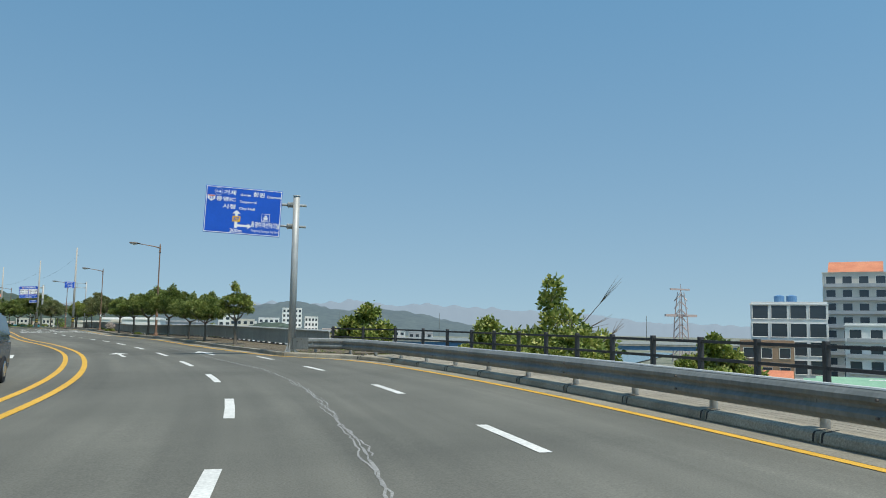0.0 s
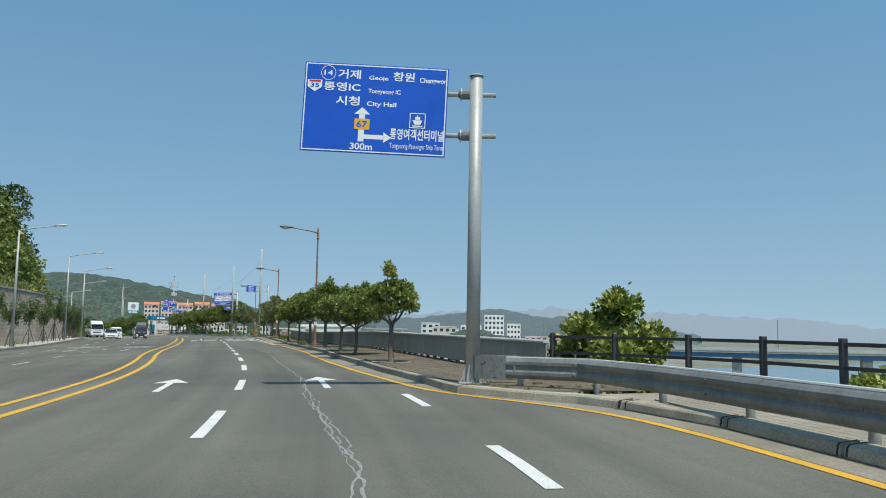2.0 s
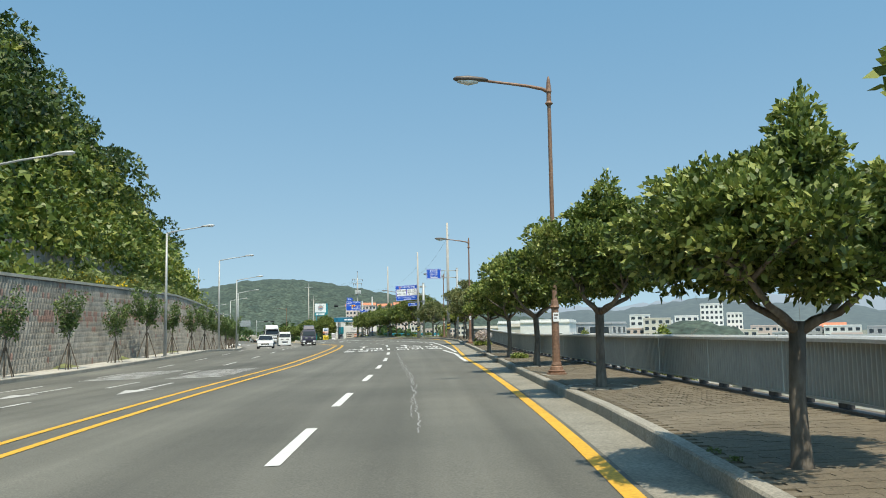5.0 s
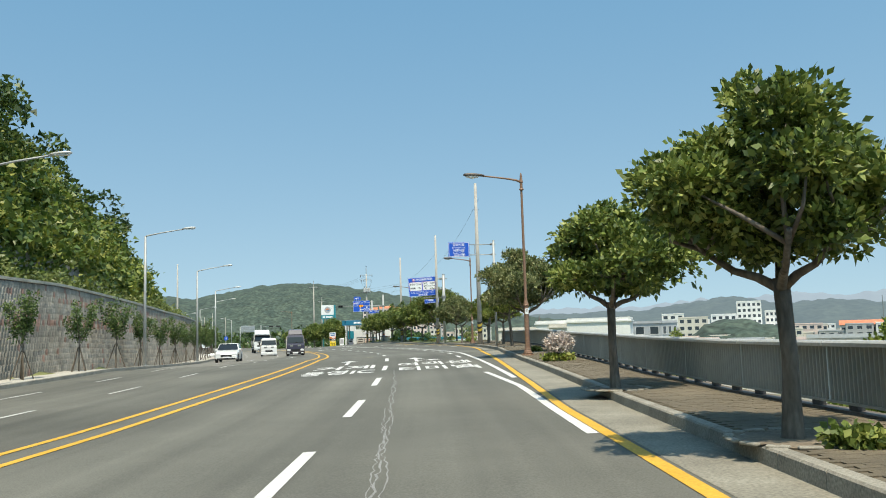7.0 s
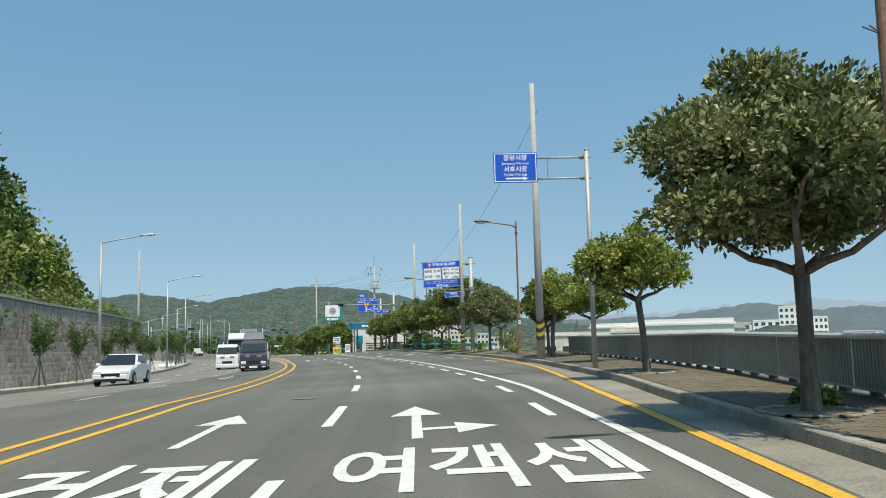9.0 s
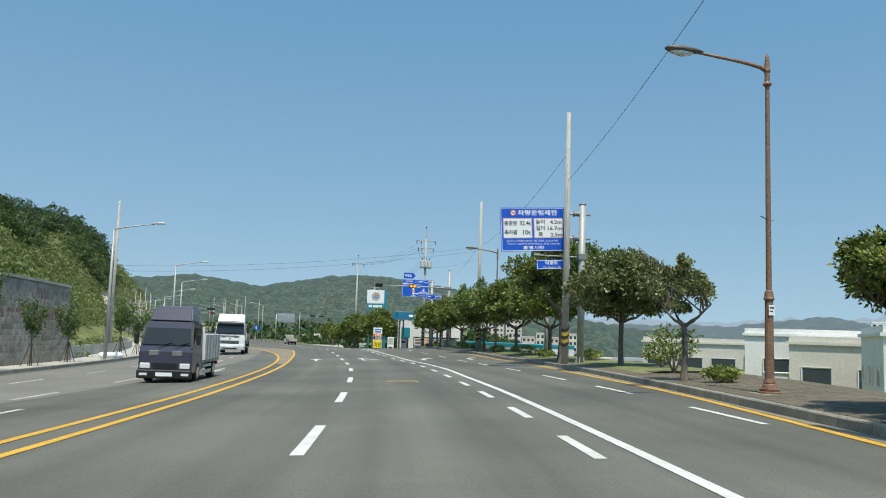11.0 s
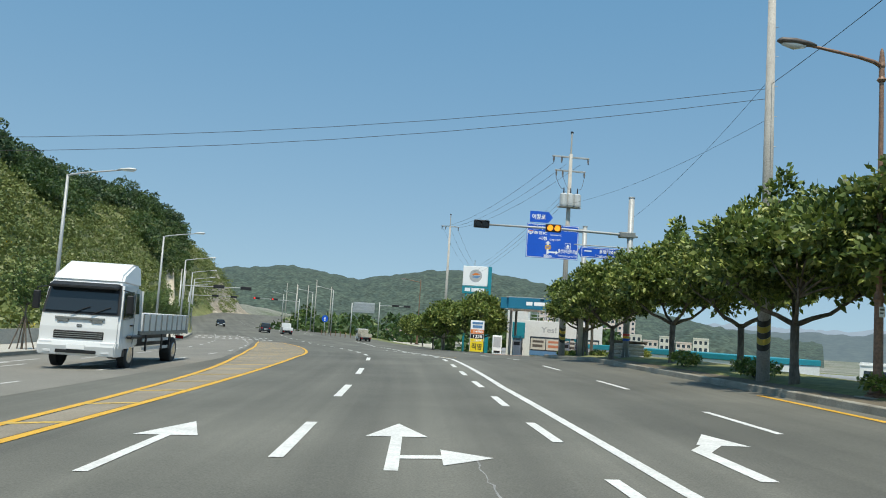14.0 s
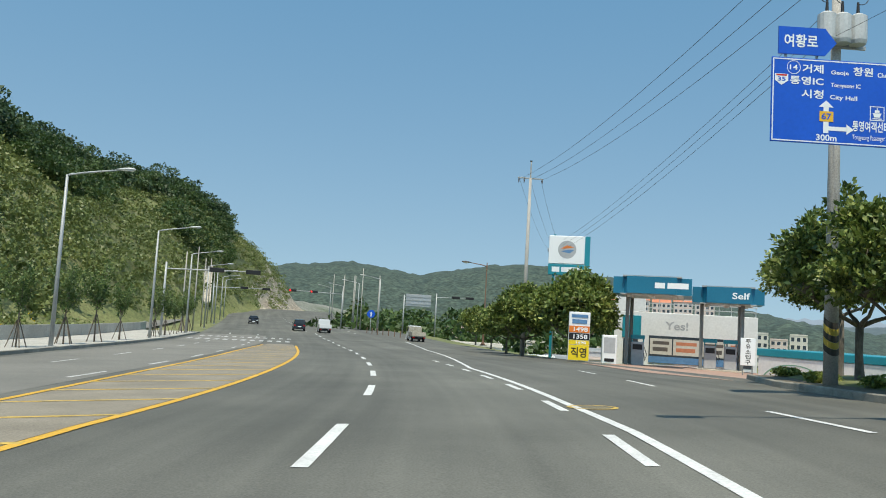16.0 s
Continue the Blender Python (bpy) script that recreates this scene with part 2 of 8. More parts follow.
M["teal"] = surface("teal", (0.01, 0.22, 0.28), (0.015, 0.26, 0.33), 3.0, 10, 0.4, 0, 0.0, fine_amt=0.06)
M["teal_blue"] = surface("teal_blue", (0.01, 0.14, 0.24), (0.013, 0.17, 0.28), 3.0, 10, 0.4, 0, 0.0, fine_amt=0.06)
M["white_wall"] = surface("white_wall", (0.68, 0.68, 0.66), (0.78, 0.78, 0.76), 3.0, 6, 0.7, 0, 0.05, fine_amt=0.08)
M["cream_wall"] = surface("cream_wall", (0.55, 0.52, 0.46), (0.66, 0.62, 0.55), 4.0, 6, 0.8, 0, 0.05, fine_amt=0.1)
M["pink_wall"] = surface("pink_wall", (0.58, 0.47, 0.42), (0.68, 0.56, 0.5), 4.0, 6, 0.8, 0, 0.05, fine_amt=0.1)
M["grey_wall"] = surface("grey_wall", (0.36, 0.37, 0.38), (0.46, 0.47, 0.48), 4.0, 6, 0.8, 0, 0.05, fine_amt=0.1)
M["brown_wall"] = surface("brown_wall", (0.30, 0.19, 0.12), (0.38, 0.26, 0.17), 2.0, 8, 0.85, 0, 0.05, fine_amt=0.12)
M["roof_orange"] = surface("roof_orange", (0.50, 0.17, 0.09), (0.60, 0.24, 0.13), 2.0, 5, 0.8, 0, 0.05, fine_amt=0.15)
M["roof_blue"] = surface("roof_blue", (0.08, 0.20, 0.38), (0.12, 0.26, 0.45), 2.0, 5, 0.7, 0, 0.05, fine_amt=0.12)
M["roof_green"] = surface("roof_green", (0.18, 0.34, 0.24), (0.24, 0.42, 0.3), 2.0, 5, 0.8, 0, 0.05, fine_amt=0.12)
M["window"] = principled("window", (0.045, 0.06, 0.075), 0.12)
M["forecourt"] = surface("forecourt", (0.34, 0.21, 0.16), (0.44, 0.29, 0.22), 2.0, 14, 0.9, 0, 0.1, fine_amt=0.2)
M["yellow_board"] = principled("yellow_board", (0.85, 0.62, 0.02), 0.4)
M["orange_board"] = principled("orange_board", (0.75, 0.20, 0.03), 0.4)
M["car_white"] = principled("car_white", (0.72, 0.73, 0.73), 0.18)
M["car_black"] = principled("car_black", (0.018, 0.02, 0.025), 0.15)
M["car_grey"] = principled("car_grey", (0.06, 0.075, 0.095), 0.18)
M["car_navy"] = principled("car_navy", (0.05, 0.05, 0.08), 0.25)
M["truck_bed"] = surface("truck_bed", (0.36, 0.33, 0.26), (0.46, 0.42, 0.34), 1.0, 8, 0.8, 0, 0.05)
M["tail_lamp"] = principled("tail_lamp", (0.35, 0.01, 0.01), 0.2)
M["head_lamp"] = principled("head_lamp", (0.7, 0.72, 0.74), 0.08)
M["chrome"] = principled("chrome", (0.55, 0.56, 0.57), 0.2, 0.9)
M["bag"] = surface("bag", (0.42, 0.38, 0.32), (0.52, 0.48, 0.41), 0.4, 20, 0.9, 0, 0.3, per_object=0.12)
M["crane"] = principled("crane", (0.46, 0.36, 0.34), 0.6)
# blue-grey emission stands in for the haze in front of the far mountains
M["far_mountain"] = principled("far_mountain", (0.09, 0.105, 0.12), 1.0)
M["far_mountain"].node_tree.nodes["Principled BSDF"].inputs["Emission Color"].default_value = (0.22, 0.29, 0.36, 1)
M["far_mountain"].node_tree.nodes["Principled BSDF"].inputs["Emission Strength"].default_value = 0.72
# weaker bluish emission over dark green: haze painted onto the middle hills
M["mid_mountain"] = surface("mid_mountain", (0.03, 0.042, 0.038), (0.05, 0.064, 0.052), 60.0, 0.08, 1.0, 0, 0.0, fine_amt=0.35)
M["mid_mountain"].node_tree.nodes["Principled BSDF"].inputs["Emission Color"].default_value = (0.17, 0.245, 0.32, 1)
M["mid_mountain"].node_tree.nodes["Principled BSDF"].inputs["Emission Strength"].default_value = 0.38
M["red_lit"] = principled("red_lit", (0.6, 0.02, 0.02), 0.3)
M["red_lit"].node_tree.nodes["Principled BSDF"].inputs["Emission Color"].default_value = (1.0, 0.03, 0.02, 1)
M["red_lit"].node_tree.nodes["Principled BSDF"].inputs["Emission Strength"].default_value = 1.2
M["wire"] = principled("wire", (0.05, 0.05, 0.05), 0.6)

# ------------------------------------------------------------ the road's own coordinates
# Control points of the lane line that the road follows; s runs along it, d to its right.
LINE = np.array([
    (-1.0, -40), (-0.6, -25), (-0.9, -8), (-1.59, 0), (-2.25, 8), (-3.77, 15.8), (-5.62, 23.2), (-7.82, 30.7), (-10.4, 38.2),
    (-14.0, 48), (-17.8, 58), (-20.5, 65.8), (-23.4, 73.3), (-26.1, 80.5), (-30.3, 90.7), (-34.9, 101.4), (-38.4, 108.7),
    (-44.0, 119.4), (-50.4, 130.7), (-54.5, 137.6), (-59.3, 145.5), (-64.6, 153.5), (-69.1, 160.1), (-73.3, 166.3),
    (-77.9, 172.7), (-84, 181), (-89.3, 187.8), (-103, 203), (-121, 220.5), (-150, 247), (-200, 290), (-262, 340), (-305, 382), (-330, 430)], float)


def spline(p, n=20):
    q = np.vstack([2 * p[0] - p[1], p, 2 * p[-1] - p[-2]])
    out = []
    for i in range(1, len(q) - 2):
        a, b, c, d = q[i - 1:i + 3]
        u = np.linspace(0, 1, n, endpoint=False)[:, None]
        out.append(0.5 * (2 * b + (c - a) * u + (2 * a - 5 * b + 4 * c - d) * u**2 + (3 * b - a - 3 * c + d) * u**3))
    return np.vstack(out + [p[-1:]])


REF = spline(LINE)
for _ in range(400):
    REF[1:-1] = 0.25 * REF[:-2] + 0.5 * REF[1:-1] + 0.25 * REF[2:]
REF_S = np.r_[0, np.cumsum(np.hypot(*np.diff(REF, axis=0).T))]
REF_T = np.gradient(REF, axis=0)
REF_T /= np.linalg.norm(REF_T, axis=1)[:, None]
S_END = float(REF_S[-1])
KNOT = np.r_[np.arange(0, 345, 30.0), 420, 520]
GRADE = [0.319, 0.381, 0.424, 0.60, 0.514, 0.772, 0.458, 0.167, 0.128, -0.509, -1.10, -1.35, -0.6, 2.2]
BANK = [0.0033, 0.0038, 0.0146, 0.0313, 0.0225, 0.0218, 0.0393, 0.0363, 0.0455, 0.0216, 0.0091, 0.008, 0.0, 0.0]


def station(xy):
    """s and d of plan points."""
    xy = np.atleast_2d(np.asarray(xy, float))
    k = np.concatenate([((c[:, None] - REF[None]) ** 2).sum(-1).argmin(1) for c in np.array_split(xy, len(xy) // 4000 + 1)])
    o, t = xy - REF[k], REF_T[k]
    return REF_S[k] + (o * t).sum(-1), o[:, 0] * t[:, 1] - o[:, 1] * t[:, 0]


def level(s, d):
    """Height of the road's plane."""
    return np.interp(s, KNOT, GRADE) + np.interp(s, KNOT, BANK) * np.clip(d, -30, 30)


# the same at even half metres, for quick reading
EVEN = np.arange(0, S_END, 0.5)
TABLE = np.stack([np.interp(EVEN, REF_S, REF[:, 0]), np.interp(EVEN, REF_S, REF[:, 1]), np.interp(EVEN, REF_S, REF_T[:, 0]), np.interp(EVEN, REF_S, REF_T[:, 1]),
                  np.interp(EVEN, KNOT, GRADE), np.interp(EVEN, KNOT, BANK)], -1).tolist()


def row(s):
    k = min(max(int(s * 2), 0), len(TABLE) - 2)
    u = s * 2 - k
    return [p + (q - p) * u for p, q in zip(TABLE[k], TABLE[k + 1])]


def P(s, d, h=0.0):
    """World point at s, d and h over the road's plane."""
    x, y, tx, ty, g, b = row(s)
    return Vector((x + ty * d, y - tx * d, g + b * min(max(d, -30), 30) + h))


def turn(s):
    """Heading of the road at s: degrees from +y, to the left."""
    r = row(s)
    return math.degrees(math.atan2(-r[2], r[3]))


def at(s, d, h=0.0, rz=0.0):
    """Pose on the road: local y runs along the road, x to its right."""
    p = P(s, d, h)
    return pose(p.x, p.y, p.z, 0, 0, turn(s) + rz)


def pw(s, *knots):
    """Piecewise line through (s, value) knots."""
    if s <= knots[0][0]:
        return knots[0][1]
    for (a, u), (b, v) in zip(knots, knots[1:]):
        if s <= b:
            return u + (v - u) * (s - a) / (b - a)
    return knots[-1][1]


# ------------------------------------------------------------ mesh helpers
def mesh_object(name, verts, faces, material, parent=None, label="", smooth=False):
    me = bpy.data.meshes.new(name)
    me.from_pydata([tuple(v) for v in verts], [], faces)
    me.materials.append(material)
    if smooth:
        me.shade_smooth()
    ob = new(name, me)
    if parent is not None:
        ob.parent = parent
    if label:
        ob["label"] = label
    return ob


def part(name, bm, material, parent=None, label="", smooth=False):
    me = bpy.data.meshes.new(name)
    bm.to_mesh(me)
    bm.free()
    me.materials.append(material)
    if smooth:
        me.shade_smooth()
    ob = new(name, me)
    if parent is not None:
        ob.parent = parent
    if label:
        ob["label"] = label
    return ob


def box(bm, x, y, z, m=None, bevel=0.0):
    """Box over the ranges x, y, z."""
    c = Matrix.Translation(((x[0] + x[1]) / 2, (y[0] + y[1]) / 2, (z[0] + z[1]) / 2)) @ Matrix.Diagonal((x[1] - x[0], y[1] - y[0], z[1] - z[0], 1))
    g = bmesh.ops.create_cube(bm, size=1, matrix=(m @ c) if m else c)
    if bevel:
        es = list({e for v in g["verts"] for e in v.link_edges})
        bmesh.ops.bevel(bm, geom=es, offset=bevel, segments=1, affect="EDGES")
    return g


def boxes(*rows, bevel=0.0):
    bm = bmesh.new()
    for r in rows:
        box(bm, *r, bevel=bevel)
    return bm


def tube(bm, points, radii, n=10, caps=True):
    """Tapered tube along points."""
    pts = [Vector(p) for p in points]
    rings = []
    side = None
    for i, p in enumerate(pts):
        a = (pts[min(i + 1, len(pts) - 1)] - pts[max(i - 1, 0)]).normalized()
        if side is None:
            side = a.orthogonal().normalized()
        side = (side - a * side.dot(a)).normalized()
        up = a.cross(side)
        r = radii[i] if isinstance(radii, (list, tuple)) else radii
        rings.append([bm.verts.new(p + side * (r * math.cos(2 * math.pi * k / n)) + up * (r * math.sin(2 * math.pi * k / n))) for k in range(n)])
    for a, b in zip(rings, rings[1:]):
        for k in range(n):
            bm.faces.new((a[k], a[(k + 1) % n], b[(k + 1) % n], b[k]))
    if caps:
        bm.faces.new(rings[0][::-1])
        bm.faces.new(rings[-1])
    return bm


def tubes(*rows, n=10):
    bm = bmesh.new()
    for pts, r in rows:
        tube(bm, pts, r, n)
    return bm


def empty(name, m=None, **tags):
    ob = new(name)
    ob.empty_display_size = 0.2
    if m is not None:
        ob.matrix_basis = m
    return tagged(ob, **tags)


def ribbon(name, s0, s1, d0, d1, h, material, parent=None, step=1.0, thick=0.0, across=1):
    """A strip of the road's plane between the offsets d0 and d1 (numbers or functions of s), h above it."""
    f0 = d0 if callable(d0) else (lambda s: d0)
    f1 = d1 if callable(d1) else (lambda s: d1)
    n = max(1, int(round((s1 - s0) / step)))
    vs, fs = [], []
    w = across + 1
    for i in range(n + 1):
        s = s0 + (s1 - s0) * i / n
        a, b = f0(s), f1(s)
        for j in range(w):
            vs.append(P(s, a + (b - a) * j / across, h))
    for i in range(n):
        for j in range(across):
            k = i * w + j
            fs.append((k, k + 1, k + w + 1, k + w))
    if thick:
        m = len(vs)
        vs += [v - Vector((0, 0, thick)) for v in vs]
        for i in range(n):
            a, b = i * w, (i + 1) * w
            fs.append((a, b, b + m, a + m))
            a, b = a + across, b + across
            fs.append((a, a + m, b + m, b))
        for i in (0, n):
            for j in range(across):
                k = i * w + j
                fs.append((k, k + m, k + m + 1, k + 1) if i == 0 else (k, k + 1, k + m + 1, k + m))
    return mesh_object(name, vs, fs, material, parent)


def sweep(name, s0, s1, d, profile, material, parent=None, step=1.0, h=0.0, smooth=False, closed=False):
    """A profile of (across, up) points carried along the road at offset d."""
    fd = d if callable(d) else (lambda s: d)
    n = max(1, int(round((s1 - s0) / step)))
    w = len(profile)
    vs, fs = [], []
    for i in range(n + 1):
        s = s0 + (s1 - s0) * i / n
        for a, u in profile:
            vs.append(P(s, fd(s) + a, h + u))
    m = w if closed else w - 1
    for i in range(n):
        for j in range(m):
            k, k2 = i * w + j, i * w + (j + 1) % w
            fs.append((k, k + w, k2 + w, k2))
    if closed:
        fs.append(tuple(range(w)))
        fs.append(tuple(n * w + j for j in reversed(range(w))))
    return mesh_object(name, vs, fs, material, parent, smooth=smooth)

# ------------------------------------------------------------ lettering: outlines of all words, worked out once
GLYPHS = {}


def prepare_glyphs(thin, bold):
    made = []
    for body, off in [(b, 0.0) for b in thin] + [(b, 0.02) for b in bold]:
        c = bpy.data.curves.new("glyphs", "FONT")
        c.body, c.size, c.align_x, c.align_y, c.offset, c.resolution_u = body, 1.0, "CENTER", "CENTER", off, 3
        made.append((body, new("glyphs", c)))
    dg = bpy.context.evaluated_depsgraph_get()
    for body, o in made:
        me = bpy.data.meshes.new_from_object(o.evaluated_get(dg))
        GLYPHS[body] = (np.array([tuple(p.co) for p in me.vertices]), [tuple(p.vertices) for p in me.polygons])
        bpy.data.meshes.remove(me)
    for _, o in made:
        c = o.data
        bpy.data.objects.remove(o)
        bpy.data.curves.remove(c)


def glyph_mesh(body, size=1.0, bold=0.0):
    return GLYPHS[body]


prepare_glyphs(
    ["Tongyeong Passenger Ship Term", "Jungang Market", "Seoho Market", "충무교 통행차량은 위 기준 초과차량", "1994년 6월부터 운행제한(도로법 제59조)", "Yeohwang-ro", "Tongyeongteoneol-ro"],
    ["거제", "Geoje", "창원", "Changwon", "통영IC", "Tongyeong IC", "시청", "City Hall", "300m", "통영여객선터미널", "14", "35", "67", "중앙시장", "서호시장",
     "차량운행제한", "총중량", "32.4t", "축하중", "10t", "높이", "4.2m", "길이", "16.7m", "폭", "2.5m", "통영시장", "여황로", "통영터널로", "여객선", "터미널",
     "Yes!", "Self", "직영", "주", "유", "소", "입", "구", "1498", "1358", "1698"])

# ------------------------------------------------------------ lines of the plan
def kerb_d(s):
    """Right kerb's face."""
    return pw(s, (20, 7.3), (60, 7.25), (62.4, 6.8), (63.7, 6.35), (64.5, 5.6), (65.3, 5.15), (66.1, 4.68), (66.7, 4.55), (69, 4.45), (74, 4.1), (85, 3.95), (93, 4.3), (105, 4.45), (121, 4.85), (138, 5.35),
              (146, 5.75), (154, 6.5), (165, 7.5), (181, 8.45), (190, 9.1), (205, 10.1), (220, 10.35), (232, 10.2), (246, 10.4), (252, 11.2), (257, 12.9))


def yellow_d(s):
    return sum(yellow_knots(s + k) for k in (-1.2, -0.6, 0, 0.6, 1.2)) / 5


def yellow_knots(s):
    return pw(s, (20, 6.75), (60, 6.65), (62, 6.38), (63, 6.03), (64.3, 5.42), (66, 4.45), (67.6, 4.08), (70, 3.85), (74, 3.5), (80, 3.28), (86, 3.3), (93, 3.55), (100, 3.7), (120, 3.8), (130, 4.15), (140, 4.65), (150, 5.2),
              (163, 6.85), (177, 8.0), (190, 8.6), (205, 9.6), (222, 9.9))


def fence_d(s):
    return pw(s, (66, 7.5), (75, 7.0), (90, 6.75), (125, 6.7), (138, 7.25), (150, 8.4), (163, 10.0), (186, 12.6))


def centre_d(s):
    """Right stripe of the double yellow line."""
    return sum(pw(s + k, (0, -3.25), (60, -3.2), (78, -3.05), (99, -4.1), (120, -4.2), (142, -3.7), (156, -3.42), (210, -3.42), (240, -3.26), (275, -3.4), (296, -3.9)) for k in (-8, -4, 0, 4, 8)) / 5


def island_d(s):
    """Left stripe of the double yellow line; it leaves the right one where the hatched island widens."""
    return sum(pw(s + k, (0, -3.9), (60, -3.85), (78, -3.7), (99, -4.78), (120, -4.88), (142, -4.35), (156, -4.05), (205, -4.02), (222, -4.35), (237, -5.5),
              (246, -6.6), (256, -6.95), (285, -7.0), (296, -6.2)) for k in (-8, -4, 0, 4, 8)) / 5


LEFT = -14.3  # left kerb


# ------------------------------------------------------------ ground: one sheet to the horizon
def smooth01(a, b, x):
    u = np.clip((x - a) / (b - a), 0, 1)
    return u * u * (3 - 2 * u)


HILL_AT = (-76.0, 172.0)
HILL = ((44.0, 340, 420, -3), (46.8, 330, 415, 5), (47.6, 320, 410, 15), (49.2, 285, 375, 27), (51.8, 215, 320, 34), (54.6, 165, 280, 38), (60, 112, 230, 34), (66, 85, 180, 33), (75, 60, 135, 30), (88, 48, 105, 22), (105, 44, 90, 6))


def big_hill(x, y):
    """The hill that the road bends round: foot and crest by bearing from a point on the road."""
    az = np.degrees(np.arctan2(-(x - HILL_AT[0]), y - HILL_AT[1]))
    r = np.hypot(x - HILL_AT[0], y - HILL_AT[1])
    A = np.array(HILL)
    foot, crest, top = (np.interp(az, A[:, 0], A[:, k], left=None) for k in (1, 2, 3))
    u = (r - foot) / (crest - foot)
    edge = smooth01(43.5, 47, az) * (1 - smooth01(95, 115, az))
    face = np.clip(u, 0, 1) ** 0.8
    return np.where(u > 0, (top * (face * 0.7 + 0.3 * smooth01(0, 1, face)) * (1 - 0.9 * smooth01(1.15, 2.6, u))) * edge, 0)


def height(x, y):
    """Height of the land at plan points."""
    s, d = station(np.stack([x, y], -1))
    road = level(s, d)
    low = -13.0
    right = np.interp(s, [60, 66, 75, 90, 125, 150, 163, 186, 200, 330, 420], [10.6, 9.5, 7.4, 7.0, 7.0, 8.8, 10.4, 13.2, 18, 20, 22])
    drop = smooth01(0.0, 22.0, d - right)
    low = np.interp(s, [270, 330], [-13.0, -9.0])
    z = road - 0.3 + (low - road + 0.3) * drop
    # left: a terrace behind the retaining wall, then the wooded slope
    foot = np.interp(s, [40, 60, 211, 223, 330, 520], [-17.6, -17.6, -17.6, -27, -30, -30])
    base = np.interp(s, [0, 40, 60, 208, 219, 300], [0.0, 1.0, 4.3, 4.3, 0.4, 0.2])
    crest = np.interp(s, [0, 50, 85, 110, 150, 165, 186, 203, 212, 220, 237, 270, 340, 430, 520, 600], [4, 10, 17.5, 19, 17, 12.5, 8, 5, 3, 2, 8, 12, 13, 12, 9, 6])
    wide = np.interp(s, [215, 240, 300], [17, 20, 22])
    into = np.clip(foot - d, 0, None)
    rise = crest * smooth01(0, 1, (into + 2) / (wide + 2))
    rise = rise - crest * smooth01(0, 1, 2 / (wide + 2))
    wob = np.array([noise.noise(Vector((a * 0.06, b * 0.06, 0.3))) for a, b in zip(x, y)])
    bump = 1.6 * wob * smooth01(5, 16, into) + 5.0 * np.array([noise.noise(Vector((a * 0.016, b * 0.016, 1.3))) for a, b in zip(x, y)]) * smooth01(20, 60, into)
    shelf = 3.0 * smooth01(5.4, 6.2, into) * np.interp(s, [90, 120, 194, 207], [0, 1, 1, 0])
    zl = road - 0.3 + base * np.where(s < 212, into > 5.6, into > 0.2) + shelf + rise + bump
    back = smooth01(110, 260, into)
    z = np.where(d < -14.8, zl * (1 - back) + (2.0) * back, z)
    big = big_hill(x, y)
    z = np.maximum(z, np.where(big > 0.3, big + bump * 0.8 + road * 0 - 0.5, -99))
    far = smooth01(500, 1100, np.hypot(x + 80, y - 150))
    return z * (1 - far) - 13.0 * far


def build_ground():
    def axis(lo, hi, step, far):
        a = list(np.arange(lo, hi + 0.1, step))
        g, v = step, hi
        while v < far:
            g *= 1.25
            v += g
            a.append(v)
        g, v = step, lo
        while v > -far:
            g *= 1.25
            v -= g
            a.insert(0, v)
        return np.array(a)
    xs, ys = axis(-400, 80, 4.0, 4600), axis(-40, 480, 4.0, 4600)
    gx, gy = np.meshgrid(xs, ys)
    z = height(gx.ravel(), gy.ravel())
    vs = np.stack([gx.ravel(), gy.ravel(), z], -1)
    w = len(xs)
    fs = [(j * w + i, j * w + i + 1, (j + 1) * w + i + 1, (j + 1) * w + i) for j in range(len(ys) - 1) for i in range(w - 1)]
    ob = mesh_object("ground", vs, fs, M["hill_soil"], smooth=True)
    ob.data.materials.append(M["lowland"])
    ob.data.materials.append(M["rock"])
    for p in ob.data.polygons:
        c = p.center
        if c.z < -9 or math.hypot(c.x + 80, c.y - 150) > 450:
            p.material_index = 1
        az = math.degrees(math.atan2(HILL_AT[0] - c.x, c.y - HILL_AT[1]))
        if 46.2 < az < 49.4 and 2 < c.z < 17 + 5 * noise.noise(c * 0.05) and math.hypot(c.x - HILL_AT[0], c.y - HILL_AT[1]) < 420:
            p.material_index = 2
    return tagged(ob, "grassy roadside slope falling to a low coastal plain", "ground", kind="structure")


build_ground()

